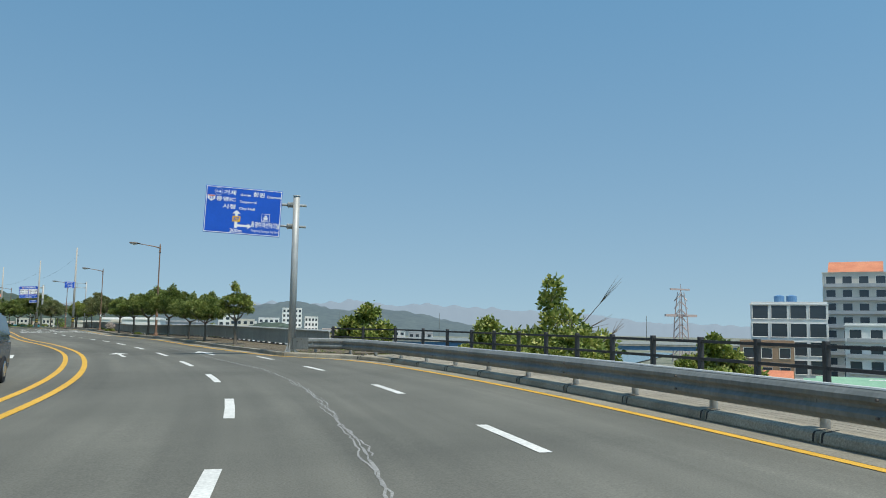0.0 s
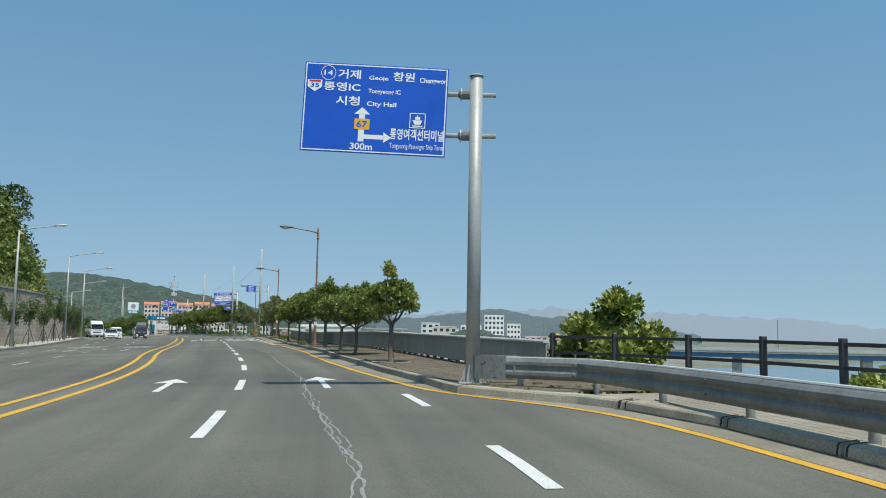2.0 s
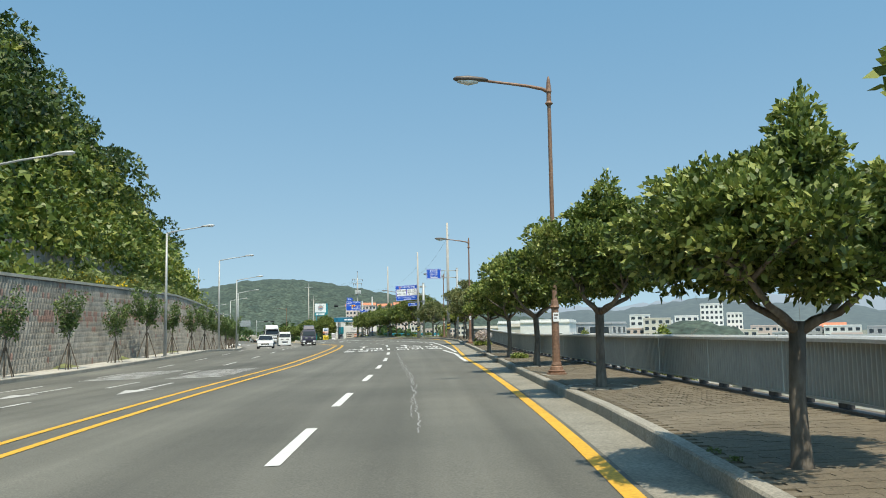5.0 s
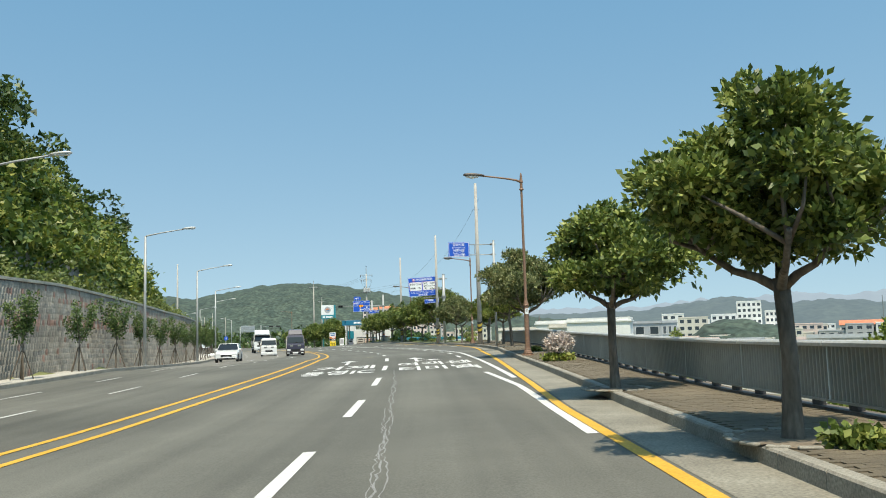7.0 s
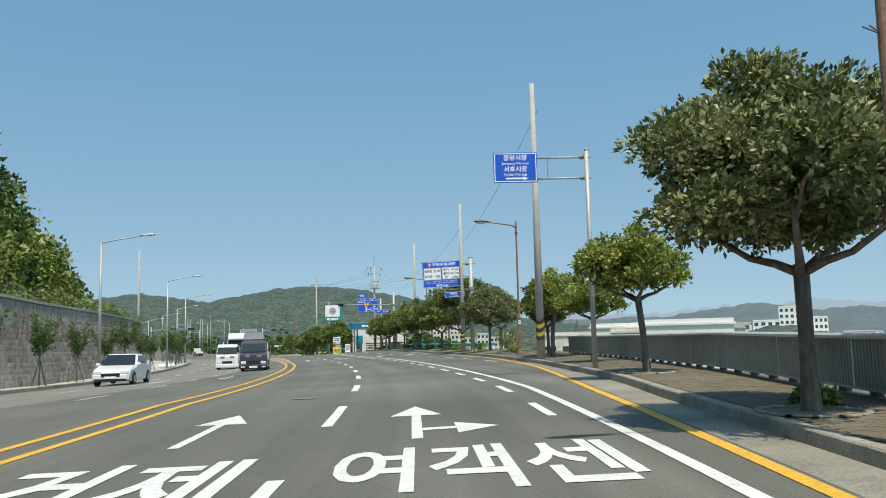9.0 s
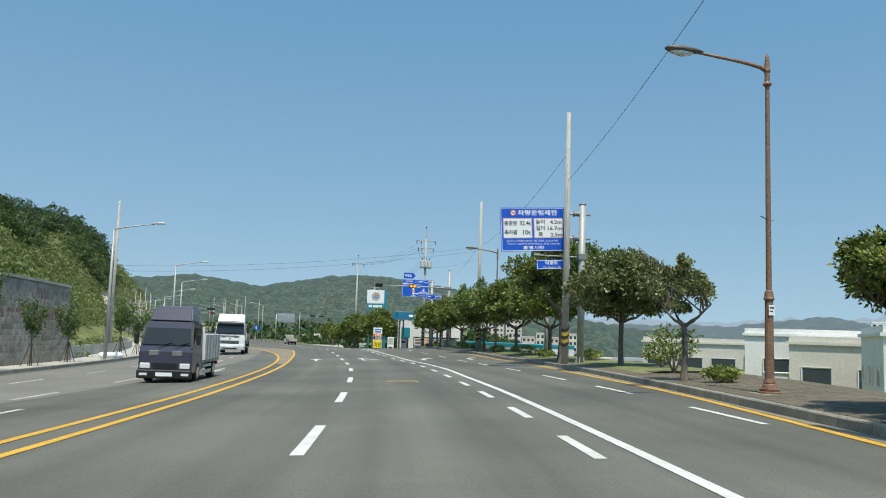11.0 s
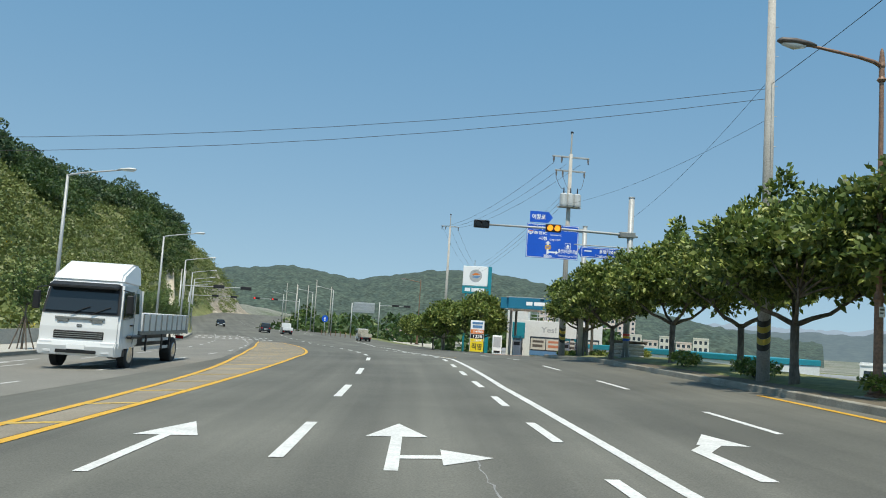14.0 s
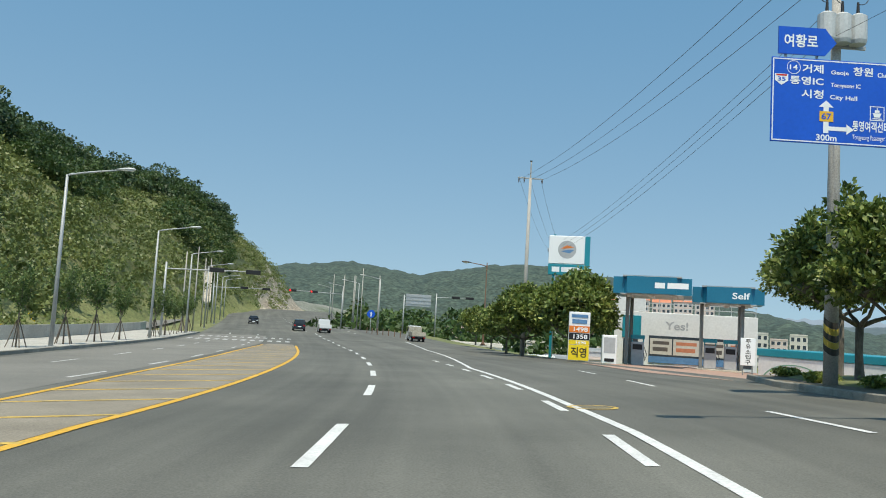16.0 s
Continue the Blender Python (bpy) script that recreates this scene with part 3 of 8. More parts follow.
# ------------------------------------------------------------ hills and water in the distance
def ridge(name, centre, dist, knots, depth, material, step=0.15, rough=1.0, label="", base=-13.0, seed=0.0):
    """A range of hills round a centre: knots of (bearing to the left of +y, height of the crest in degrees)."""
    a0, a1 = knots[0][0], knots[-1][0]
    n = int(abs(a1 - a0) / step)
    rows = 9
    vs, fs = [], []
    for i in range(n + 1):
        az = a0 + (a1 - a0) * i / n
        el = pw(az, *knots) if a1 > a0 else pw(-az, *[(-a, e) for a, e in knots])
        for j in range(rows):
            u = j / (rows - 1)
            r = dist + depth * (u - 0.55)
            top = 1.7 + math.tan(radians(el)) * dist
            shape = math.sin(min(u / 0.55, 1.0) * math.pi / 2) if u <= 0.55 else math.cos((u - 0.55) / 0.45 * math.pi / 2)
            x, y = centre[0] - r * math.sin(radians(az)), centre[1] + r * math.cos(radians(az))
            k = noise.fractal(Vector((x * 0.012 / rough, y * 0.012 / rough, seed)), 0.8, 2.0, 4) * 0.1 * top * (shape**0.5)
            t = noise.noise(Vector((x * 0.13 / rough, y * 0.13 / rough, seed + 3))) * 2.4 * rough * shape
            vs.append((x, y, base + (top - base) * shape + k * 0.5 + t))
    for i in range(n):
        for j in range(rows - 1):
            k = i * rows + j
            fs.append((k, k + rows, k + rows + 1, k + 1))
    ob = mesh_object(name, vs, fs, material, smooth=True)
    return tagged(ob, label, "hill", kind="structure")


ridge("hill", (-50, 120), 900, [(8, 0.5), (12, 0.8), (16, 1.5), (21, 2.5), (24, 3.1), (27, 3.6), (30, 4.0), (33, 3.75), (35.5, 3.3), (37.6, 2.8), (40, 3.25), (42.5, 3.5), (45, 3.1), (48, 2.8), (53, 3.0), (62, 3.0), (75, 2.0)], 420,
      M["far_wood"], label="low wooded hills beyond the town", step=0.12)
ridge("hill", (-20, 60), 375, [(-3.6, -1.2), (-2.3, -0.2), (-0.6, 0.28), (1.0, 0.36), (2.3, 0.05), (3.6, -1.2)], 70, M["far_wood"], label="small wooded knoll by the harbour", step=0.1)
ridge("hill", (-76, 172), 520, [(8.5, -0.8), (9.9, -0.04), (11.1, 0.58), (12.1, 0.95), (13.8, 1.26), (15.8, 0.89), (16.8, 0.32), (18.5, -0.8)], 130, M["far_wood"], label="dark wooded knoll behind the filling station", step=0.08)
ridge("mountain", (-20, 60), 2100, [(-13, 0.1), (-11, 0.5), (-9, 0.85), (-7, 1.2), (-5.1, 1.38), (-3, 1.25), (-1.5, 1.4), (1, 1.86), (2.5, 1.6), (4.2, 1.42), (6.5, 1.08), (9, 1.1), (12, 1.0), (16, 1.1), (20, 0.9)], 700, M["mid_mountain"], label="hills across the bay with haze put into their glow", rough=2.5, step=0.1)
ridge("mountain", (-20, 60), 4000, [(-40, 0.5), (-30, 0.55), (-23, 0.75), (-19.6, 1.2), (-15, 1.45), (-12.6, 1.56), (-9.5, 1.6), (-8.3, 1.8), (-6, 1.55), (-3.2, 1.98), (-1, 1.7), (3, 1.6), (7, 1.3), (12, 1.4), (20, 1.2)], 900, M["far_mountain"], label="pale blue mountains with summer haze put into their glow", rough=6, step=0.1)
tagged(mesh_object("water", [(-4, 72, -12.4), (18, 64, -12.4), (50, 190, -12.4), (130, 330, -12.4), (260, 560, -12.4), (160, 780, -12.4), (20, 560, -12.4), (32, 340, -12.4), (26, 245, -12.4), (8, 150, -12.4)], [tuple(range(10))], M["water"]), "blue-grey harbour water", "water", kind="structure")


# ------------------------------------------------------------ leaves
def leaf_mesh(name, centres, outs, sizes, per, rng, flat=0.5, slim=0.38, droop=0.25, sides=4):
    """Bent leaves: per leaves at each centre, spread round its outward direction."""
    n = len(centres)
    c = np.repeat(centres, per, 0)
    o = np.repeat(outs, per, 0)
    sz = np.repeat(sizes, per) * rng.uniform(0.7, 1.25, n * per)
    rnd = rng.normal(size=(n * per, 3))
    ax = o * flat + rnd * 0.62
    ax /= np.linalg.norm(ax, axis=1)[:, None] + 1e-9
    sd = np.cross(ax, rng.normal(size=(n * per, 3)))
    sd /= np.linalg.norm(sd, axis=1)[:, None] + 1e-9
    L = ax * sz[:, None]
    Wd = sd * (sz * slim)[:, None]
    dr = np.zeros_like(L)
    dr[:, 2] = -sz * droop
    c = c + rng.normal(size=c.shape) * (sz * 0.35)[:, None]
    if sides == 3:
        v = np.stack([c - Wd, c + Wd, c + L + dr], 1).reshape(-1, 3)
        return v, np.arange(n * per * 3).reshape(-1, 3)
    v = np.stack([c, c + L * 0.45 + Wd, c + L * 0.45 - Wd, c + L + dr], 1).reshape(-1, 3)
    k = np.arange(n * per) * 4
    f = np.stack([k, k + 1, k + 3, k + 2], 1)
    return v, f


def quad_mesh(name, v, f, material):
    me = bpy.data.meshes.new(name)
    me.vertices.add(len(v))
    me.vertices.foreach_set("co", np.ascontiguousarray(v, np.float32).ravel())
    me.loops.add(f.size)
    me.loops.foreach_set("vertex_index", np.ascontiguousarray(f, np.int32).ravel())
    me.polygons.add(len(f))
    me.polygons.foreach_set("loop_start", np.arange(0, f.size, f.shape[1], dtype=np.int32))
    me.polygons.foreach_set("loop_total", np.full(len(f), f.shape[1], np.int32))
    me.update(calc_edges=True)
    me.validate()
    me.materials.append(material)
    return me


def sphere_points(n, rng):
    p = rng.normal(size=(n, 3))
    return p / np.linalg.norm(p, axis=1)[:, None]


def woods(name, label, places, material, rng, leaves, size, aspect=0.85, category="trees"):
    """Many crowns in one mesh: places are rows of x, y, z of the crown's foot, radius, height."""
    C, O, S = [], [], []
    for x, y, z, r, h in places:
        n = int(leaves * max(0.5, (r / 2.0)) ** 1.6)
        lobes = rng.normal(size=(5, 3)) * (0.5 * r, 0.5 * r, 0.3 * h) + (0, 0, h * 0.58)
        k = rng.integers(0, 5, n)
        d = sphere_points(n, rng)
        d[:, 2] = np.abs(d[:, 2]) * 1.0 - 0.25
        rad = rng.uniform(0.72, 1.0, n)[:, None]
        pts = lobes[k] + d * rad * (r * 0.62, r * 0.62, h * 0.36 * aspect)
        C.append(pts + (x, y, z))
        O.append(d)
        S.append(np.full(n, size) * rng.uniform(0.7, 1.3, n))
    v, f = leaf_mesh(name, np.vstack(C), np.vstack(O), np.concatenate(S) * 1.1, 1, rng, 0.55, 0.46, 0.1, 3)
    ob = new(name, quad_mesh(name, v, f, material))
    return tagged(ob, label, category, kind="stuff")


def slope_places(n, s_rng, into_rng, r_rng, h_rng, rng, keep=None):
    s = rng.uniform(*s_rng, n)
    foot = np.interp(s, [40, 60, 211, 223, 330, 520], [-17.6, -17.6, -17.6, -27, -30, -30])
    into = rng.uniform(*into_rng, n) if not callable(into_rng) else into_rng(s)
    d = foot - into
    if keep is not None:
        m = keep(s, into, rng.uniform(size=n))
        s, d = s[m], d[m]
    x = np.interp(s, REF_S, REF[:, 0]) + np.interp(s, REF_S, REF_T[:, 1]) * d
    y = np.interp(s, REF_S, REF[:, 1]) - np.interp(s, REF_S, REF_T[:, 0]) * d
    z = height(x, y)
    deep = np.interp(s, [40, 60, 211, 223, 330, 520], [-17.6, -17.6, -17.6, -27, -30, -30]) - d
    z = np.where((s < 212) & (deep > 0) & (deep < 3.7), level(s, d) + 4.5, z)
    z = np.where((s < 212) & (deep >= 3.7) & (deep < 6.4), level(s, d) + np.interp(s, [90, 120, 194, 207], [5.2, 7.3, 7.3, 5.2]), z)
    r = rng.uniform(*r_rng, len(s))
    h = rng.uniform(*h_rng, len(s))
    return np.stack([x, y, z - 0.25 * h, r, h], -1)


rng = np.random.default_rng(5)
woods("ridge_trees", "dark green trees crowding the hill above the wall", slope_places(420, (60, 205), (7, 24), (1.6, 3.0), (3.5, 6.5), rng), M["leaf_ridge"], rng, 470, 0.33)
face = slope_places(1000, (88, 208), (4.0, 7.6), (0.9, 1.7), (1.5, 2.8), rng)
face_s, face_d = station(face[:, :2])
face[:, 2] = level(face_s, face_d) + np.interp(-17.6 - face_d, [4.0, 7.6], [6.4, 13.8]) * np.interp(face_s, [88, 110, 165, 208], [0.75, 1, 1, 0.75])
woods("cliff_vines", "bright green creepers hanging over the upper wall", np.vstack([slope_places(1400, (66, 209), (5.2, 15), (1.0, 2.0), (1.5, 2.8), rng), slope_places(420, (100, 209), (3.3, 4.6), (0.7, 1.2), (1.6, 3.2), rng), slope_places(700, (62, 125), (1.6, 8), (0.9, 1.6), (1.2, 2.6), rng), slope_places(300, (50, 128), (6, 15), (1.3, 2.3), (1.6, 2.8), rng), face]), M["leaf_scrub2"], rng, 150, 0.34)
woods("terrace_shrubs", "low shrubs on the terrace above the block wall", slope_places(520, (70, 211), (0.9, 3.4), (0.5, 1.0), (0.8, 1.8), rng), M["leaf_scrub"], rng, 190, 0.2)


def hill_places(n, az_rng, up_rng, r_rng, h_rng, rng, keep=None):
    """Crowns on the big hill: bearing and height up its face (0 foot, 1 crest)."""
    A = np.array(HILL)
    az = rng.uniform(*az_rng, n)
    u = rng.uniform(*up_rng, n)
    if keep is not None:
        m = keep(az, u, rng.uniform(size=n))
        az, u = az[m], u[m]
    foot, crest = np.interp(az, A[:, 0], A[:, 1]), np.interp(az, A[:, 0], A[:, 2])
    rad = foot + (crest - foot) * u
    x, y = HILL_AT[0] - rad * np.sin(np.radians(az)), HILL_AT[1] + rad * np.cos(np.radians(az))
    h = rng.uniform(*h_rng, len(az))
    return np.stack([x, y, height(x, y) - 0.25 * h, rng.uniform(*r_rng, len(az)), h], -1)


def patch(az, u, k, seed):
    return np.array([noise.noise(Vector((a * 0.22 * k, b * 3.2 * k, seed))) for a, b in zip(az, u)])


woods("slope_scrub", "yellow-green scrub and grass covering the cut hillside", hill_places(2600, (47.5, 88), (0.02, 0.95), (1.0, 2.6), (0.9, 2.0), rng, lambda a, u, v: patch(a, u, 1, 4) > -0.55), M["leaf_scrub"], rng, 95, 0.42)
woods("crest_pines", "dark pines along the top of the hillside", hill_places(520, (51.6, 88), (0.8, 1.12), (1.8, 3.4), (4, 7.0), rng), M["leaf_pine"], rng, 190, 0.6)
woods("hillside_trees", "dark green trees in bands over the hillside", hill_places(900, (51.5, 88), (0.3, 0.9), (1.8, 3.4), (3, 6), rng, lambda a, u, v: patch(a, u, 1, 9) + (u - 0.55) * 0.8 > 0.05), M["leaf_hill"], rng, 240, 0.46)
woods("bank_scrub", "scrub along the low bank", slope_places(560, (220, 330), (0.5, 14), (0.9, 1.8), (1.0, 2.2), rng), M["leaf_scrub"], rng, 110, 0.4)
woods("low_trees", "trees standing in the fields beyond the junction", np.array([(HILL_AT[0] - r * math.sin(radians(a)), HILL_AT[1] + r * math.cos(radians(a)), -6.0, q, h) for a, r, q, h in zip(rng.uniform(18, 44, 200), rng.uniform(150, 420, 200), rng.uniform(2.8, 5.5, 200), rng.uniform(4, 8, 200))]), M["leaf_hill"], rng, 90, 1.1)
woods("broom_flowers", "yellow broom flowering on the slope", slope_places(190, (213, 330), (0.5, 12), (0.5, 1.2), (0.8, 1.6), rng, lambda s, i, u: np.sin(s * 0.35) + np.sin(i * 1.1) > 0.4), M["flower"], rng, 120, 0.22, category="flowers")
woods("broom_on_wall", "yellow flowers above the block wall", slope_places(14, (132, 146), (0.8, 3.2), (0.4, 0.8), (0.7, 1.2), rng), M["flower"], rng, 120, 0.18, category="flowers")
woods("bank_shrubs", "green shrubs at the foot of the bank", slope_places(170, (219, 330), (-6.5, -3.0), (0.5, 1.1), (0.7, 1.5), rng), M["leaf_scrub"], rng, 120, 0.24)


def spillway():
    """Pale concrete water channel running down the hillside."""
    A = np.array(HILL)
    g = empty("spillway", label="pale concrete drainage channel down the hillside", category="drain")
    for az, u0, u1, w in ((52.7, 0.03, 0.3, 2.4),):
        foot, crest = np.interp(az, A[:, 0], A[:, 1]), np.interp(az, A[:, 0], A[:, 2])
        ts = np.linspace(u0, u1, 14)
        rad = foot + (crest - foot) * ts
        cx, cy = HILL_AT[0] - rad * math.sin(radians(az)), HILL_AT[1] + rad * math.cos(radians(az))
        cz = height(cx, cy) + 1.4
        n = Vector((math.cos(radians(az)), math.sin(radians(az)), 0))
        bm = bmesh.new()
        rows = [[bm.verts.new(Vector((x, y, z)) + n * (w * k) + Vector((0, 0, h))) for k, h in ((-0.5, -1.6), (-0.5, 0.4), (-0.4, 0.4), (-0.38, 0.0), (0.38, 0.0), (0.4, 0.4), (0.5, 0.4), (0.5, -1.6))] for x, y, z in zip(cx, cy, cz)]
        for a, b in zip(rows, rows[1:]):
            for i in range(7):
                bm.faces.new((a[i], a[i + 1], b[i + 1], b[i]))
        part("channel", bm, M["concrete"], g)


spillway()

# ------------------------------------------------------------ road, markings
road = ribbon("road", 0, S_END, LEFT - 0.2, lambda s: kerb_d(min(s, 257)) + 0.25 + max(0, min(s - 257, 60)) * 0.05, 0, M["asphalt"], step=2.0, across=12)
tagged(road, "grey asphalt dual carriageway with worn surface", "road", kind="structure")
_n, _across = max(1, int(round(S_END / 2.0))), 12
lane = road.data.attributes.new("lane", "FLOAT_VECTOR", "POINT")
_edge = lambda s: kerb_d(min(s, 257)) + 0.25 + max(0, min(s - 257, 60)) * 0.05
lane.data.foreach_set("vector", np.array([(LEFT - 0.2 + (_edge(S_END * i / _n) - LEFT + 0.2) * j / _across, S_END * i / _n, 0) for i in range(_n + 1) for j in range(_across + 1)], np.float32).ravel())


def wear(material):
    """Traffic wear: long pale and dark streaks along the lanes, and broad patches, by the road's own coordinates."""
    N, L = material.node_tree.nodes, material.node_tree.links
    b = N["Principled BSDF"]
    src = b.inputs["Base Color"].links[0].from_socket
    at_ = N.new("ShaderNodeAttribute")
    at_.attribute_name = "lane"
    for scale, lo, hi in (((0.95, 0.018, 1), 0.80, 1.2), ((0.22, 0.06, 1), 0.86, 1.14), ((3.2, 0.05, 1), 0.93, 1.07)):
        mp = N.new("ShaderNodeMapping")
        mp.inputs["Scale"].default_value = scale
        L.new(at_.outputs["Vector"], mp.inputs[0])
        n = N.new("ShaderNodeTexNoise")
        n.inputs["Scale"].default_value = 1.0
        n.inputs["Detail"].default_value = 3
        L.new(mp.outputs[0], n.inputs[0])
        r = N.new("ShaderNodeMapRange")
        r.inputs[1].default_value, r.inputs[2].default_value, r.inputs[3].default_value, r.inputs[4].default_value = 0.3, 0.7, lo, hi
        L.new(n.outputs[0], r.inputs[0])
        x = N.new("ShaderNodeMix")
        x.data_type, x.blend_type = "RGBA", "MULTIPLY"
        x.inputs[0].default_value = 1
        L.new(src, x.inputs[6])
        L.new(r.outputs[0], x.inputs[7])
        src = x.outputs[2]
    L.new(src, b.inputs["Base Color"])


wear(M["asphalt"])
# paler, older surfacing on the far carriageway
ribbon("old_surfacing", 150, 330, lambda s: LEFT + 0.6, lambda s: min(-6.2, island_d(s) - 0.5) - pw(s, (150, 2.5), (190, 0.6), (215, 0), (330, 0)), 0.004, M["asphalt_old"], road, 2.0)
ribbon("gutter_strip", 22, 64, lambda s: yellow_d(s) + 0.12, lambda s: kerb_d(s) + 0.03, 0.004, M["gutter"], road, 1.0)
ribbon("gutter_strip", 64, 205, lambda s: yellow_d(s) + 0.14, lambda s: kerb_d(s) + 0.02, 0.004, M["gutter"], road, 1.5)


def stripe(name, s0, s1, d, width, material, h=0.008, step=1.0):
    fd = d if callable(d) else (lambda s: d)
    return ribbon(name, s0, s1, lambda s: fd(s) - width / 2, lambda s: fd(s) + width / 2, h, material, road, step)


stripe("edge_line", 0, 222, yellow_d, 0.17, M["yellow_paint"])
stripe("centre_line", 0, 296, centre_d, 0.17, M["yellow_paint"])
stripe("centre_line", 0, 296, island_d, 0.17, M["yellow_paint"])
ribbon("hatched_island", 206, 300, lambda s: island_d(s) + 0.12, lambda s: centre_d(s) - 0.12, 0.004, M["island"], road, 1.5)
for i in range(27):
    s0 = 214 + i * 3.0
    a, b = island_d(s0 - 0.2), centre_d(s0)
    k = (b - a) * 0.42
    mesh_object("island_stripe", [P(s0 - k * 0.5, a, 0.009), P(s0 - k * 0.5 + 0.2, a, 0.009), P(s0 + k * 0.5 + 0.2, b, 0.009), P(s0 + k * 0.5, b, 0.009)], [(3, 2, 1, 0)], M["yellow_worn"], road)
stripe("lane_line", 116.4, 131.8, lambda s: pw(s, (116.4, 3.6), (125.5, 3.66), (131.8, 3.36)), 0.16, M["white_paint"])
stripe("lane_line", 128.5, 262, lambda s: pw(s, (128.5, 3.88), (140, 3.98), (173, 4.06), (188, 4.1), (196, 4.26), (203, 4.2), (209, 4.05), (216, 3.9), (223, 3.76), (230, 3.8), (236, 3.82), (245, 3.75), (262, 3.95)), 0.16, M["white_paint"])
stripe("lane_line", 262, 330, lambda s: 3.95 + (s - 262) * 0.09, 0.16, M["white_paint"])


def dashes(ends, d, length=3.0, width=0.15, material=None):
    fd = d if callable(d) else (lambda s: d)
    for e in ends:
        stripe("lane_dash", e - length, e, fd, width, material or M["white_paint"], 0.008, 1.5)


def ends_between(*anchors):
    """Dash ends spread evenly between the anchors (s, number of dashes to the next)."""
    out = []
    for (a, n), (b, _) in zip(anchors, anchors[1:]):
        out += [a + (b - a) * i / n for i in range(n)]
    return out + [anchors[-1][0]]


dashes(ends_between((31.4, 1), (39.4, 1), (47.3, 1), (55.3, 1), (63.3, 1), (71.2, 1), (79.3, 3), (100.1, 2), (116.1, 3), (139.5, 2), (155.3, 3), (180.4, 1), (188.7, 2), (207.0, 1), (214.9, 1), (222.9, 1), (231.0, 1), (240.7, 1), (249.6, 12), (345.6, 0)), lambda s: pw(s, (31, -0.2), (37, -0.1), (40, 0.02), (47, 0.18), (56, 0.18), (64, 0.12), (80, 0.14), (100, 0.03), (116, -0.08), (140, 0), (205, 0.0), (220, -0.1), (231, -0.1), (240, 0), (345, 0)), 3.4, 0.17)
dashes(ends_between((34.4, 1), (42.5, 1), (50.4, 1), (58.8, 1), (66.1, 0)), lambda s: pw(s, (34, 3.62), (42, 3.66), (50, 3.72), (58, 3.72), (63, 3.62), (67, 3.55)), 2.6, 0.17)
dashes(ends_between((136.6, 1), (141.2, 1), (146.2, 6), (175.2, 2), (184.9, 4), (205.7, 2), (215.4, 5), (239.8, 2), (250.9, 4), (271, 0)), lambda s: pw(s, (136, 3.42), (185, 3.5), (206, 3.6), (213, 3.4), (218, 3.25), (227, 3.2), (238, 3.38), (250, 3.5)), 2.2, 0.15)
dashes(ends_between((174.8, 1), (181.8, 1), (188.6, 1), (195.9, 2), (210.0, 1), (217.8, 3), (243.5, 1), (254.2, 1), (262, 0)), lambda s: 7.0 if s < 245 else 7.0 + (s - 245) * 0.08, 3.2, 0.13)
for dd in (-7.7, -11.0):
    dashes(ends_between((70, 33), (334, 0)), lambda s: dd - (0.5 if s < 150 else 0), 3.0, 0.14, M["worn_paint"])
for dd in (1.6, -1.9, 5.5):
    dashes(ends_between((356, 9), (440, 0)), dd + 1.0, 3.0, 0.14, M["worn_paint"])


def flat_shape(name, s, d, outlines, material, scale=(1, 1), h=0.008, rz=0.0):
    """Painted shape: polygons of (across, along) metres laid on the road at s, d."""
    bm = bmesh.new()
    for poly in outlines:
        vs = [bm.verts.new(P(s + y * scale[1], d + x * scale[0], h)) for x, y in poly]
        bm.faces.new(vs)
    bm.normal_update()
    for f in bm.faces:
        if f.normal.z < 0:
            f.normal_flip()
    return part(name, bm, material, road)


AHEAD = [[(-0.075, 0), (0.075, 0), (0.075, 3.2), (-0.075, 3.2)], [(-0.42, 3.2), (0.42, 3.2), (0, 5.0)]]
RIGHTWARD = [[(0.076, 0.95), (0.55, 1.0), (0.55, 1.3), (0.076, 1.25)], [(0.551, 0.45), (1.15, 1.15), (0.551, 1.85)]]
BENT = [[(-0.1, 0), (0.1, 0), (0.1, 2.4), (-0.1, 2.4)], [(-0.1, 2.4), (0.1, 2.2), (0.5, 3.0), (0.35, 3.25)], [(0.15, 3.0), (0.85, 2.9), (0.62, 4.3)]]
flat_shape("lane_arrow", 67.9, 2.1, AHEAD, M["white_paint"], (1, 0.82))
flat_shape("lane_arrow", 67.6, -1.58, AHEAD, M["white_paint"], (1, 0.88))
for s0, d0, k in ((142.1, 1.36, 0.9), (210.8, 1.25, 0.82)):
    flat_shape("lane_arrow", s0, d0, AHEAD + RIGHTWARD, M["white_paint"], (1, k))
flat_shape("lane_arrow", 142.3, -1.8, AHEAD, M["white_paint"], (1, 0.85))
flat_shape("lane_arrow", 210.4, -1.74, AHEAD, M["white_paint"], (1, 0.85))
for s0, d0 in ((210.6, 5.1), (210.4, 8.1)):
    flat_shape("lane_arrow", s0, d0, BENT, M["white_paint"], (1, 0.88))
for s0, d0 in ((108.5, -6.6), (108.5, -9.9), (176, -6.2), (176, -9.4), (200, -6.0), (234, -9.0), (234, -12.2)):
    flat_shape("lane_arrow", s0, d0, [[(-x, -y) for x, y in q] for q in AHEAD], M["worn_paint"])
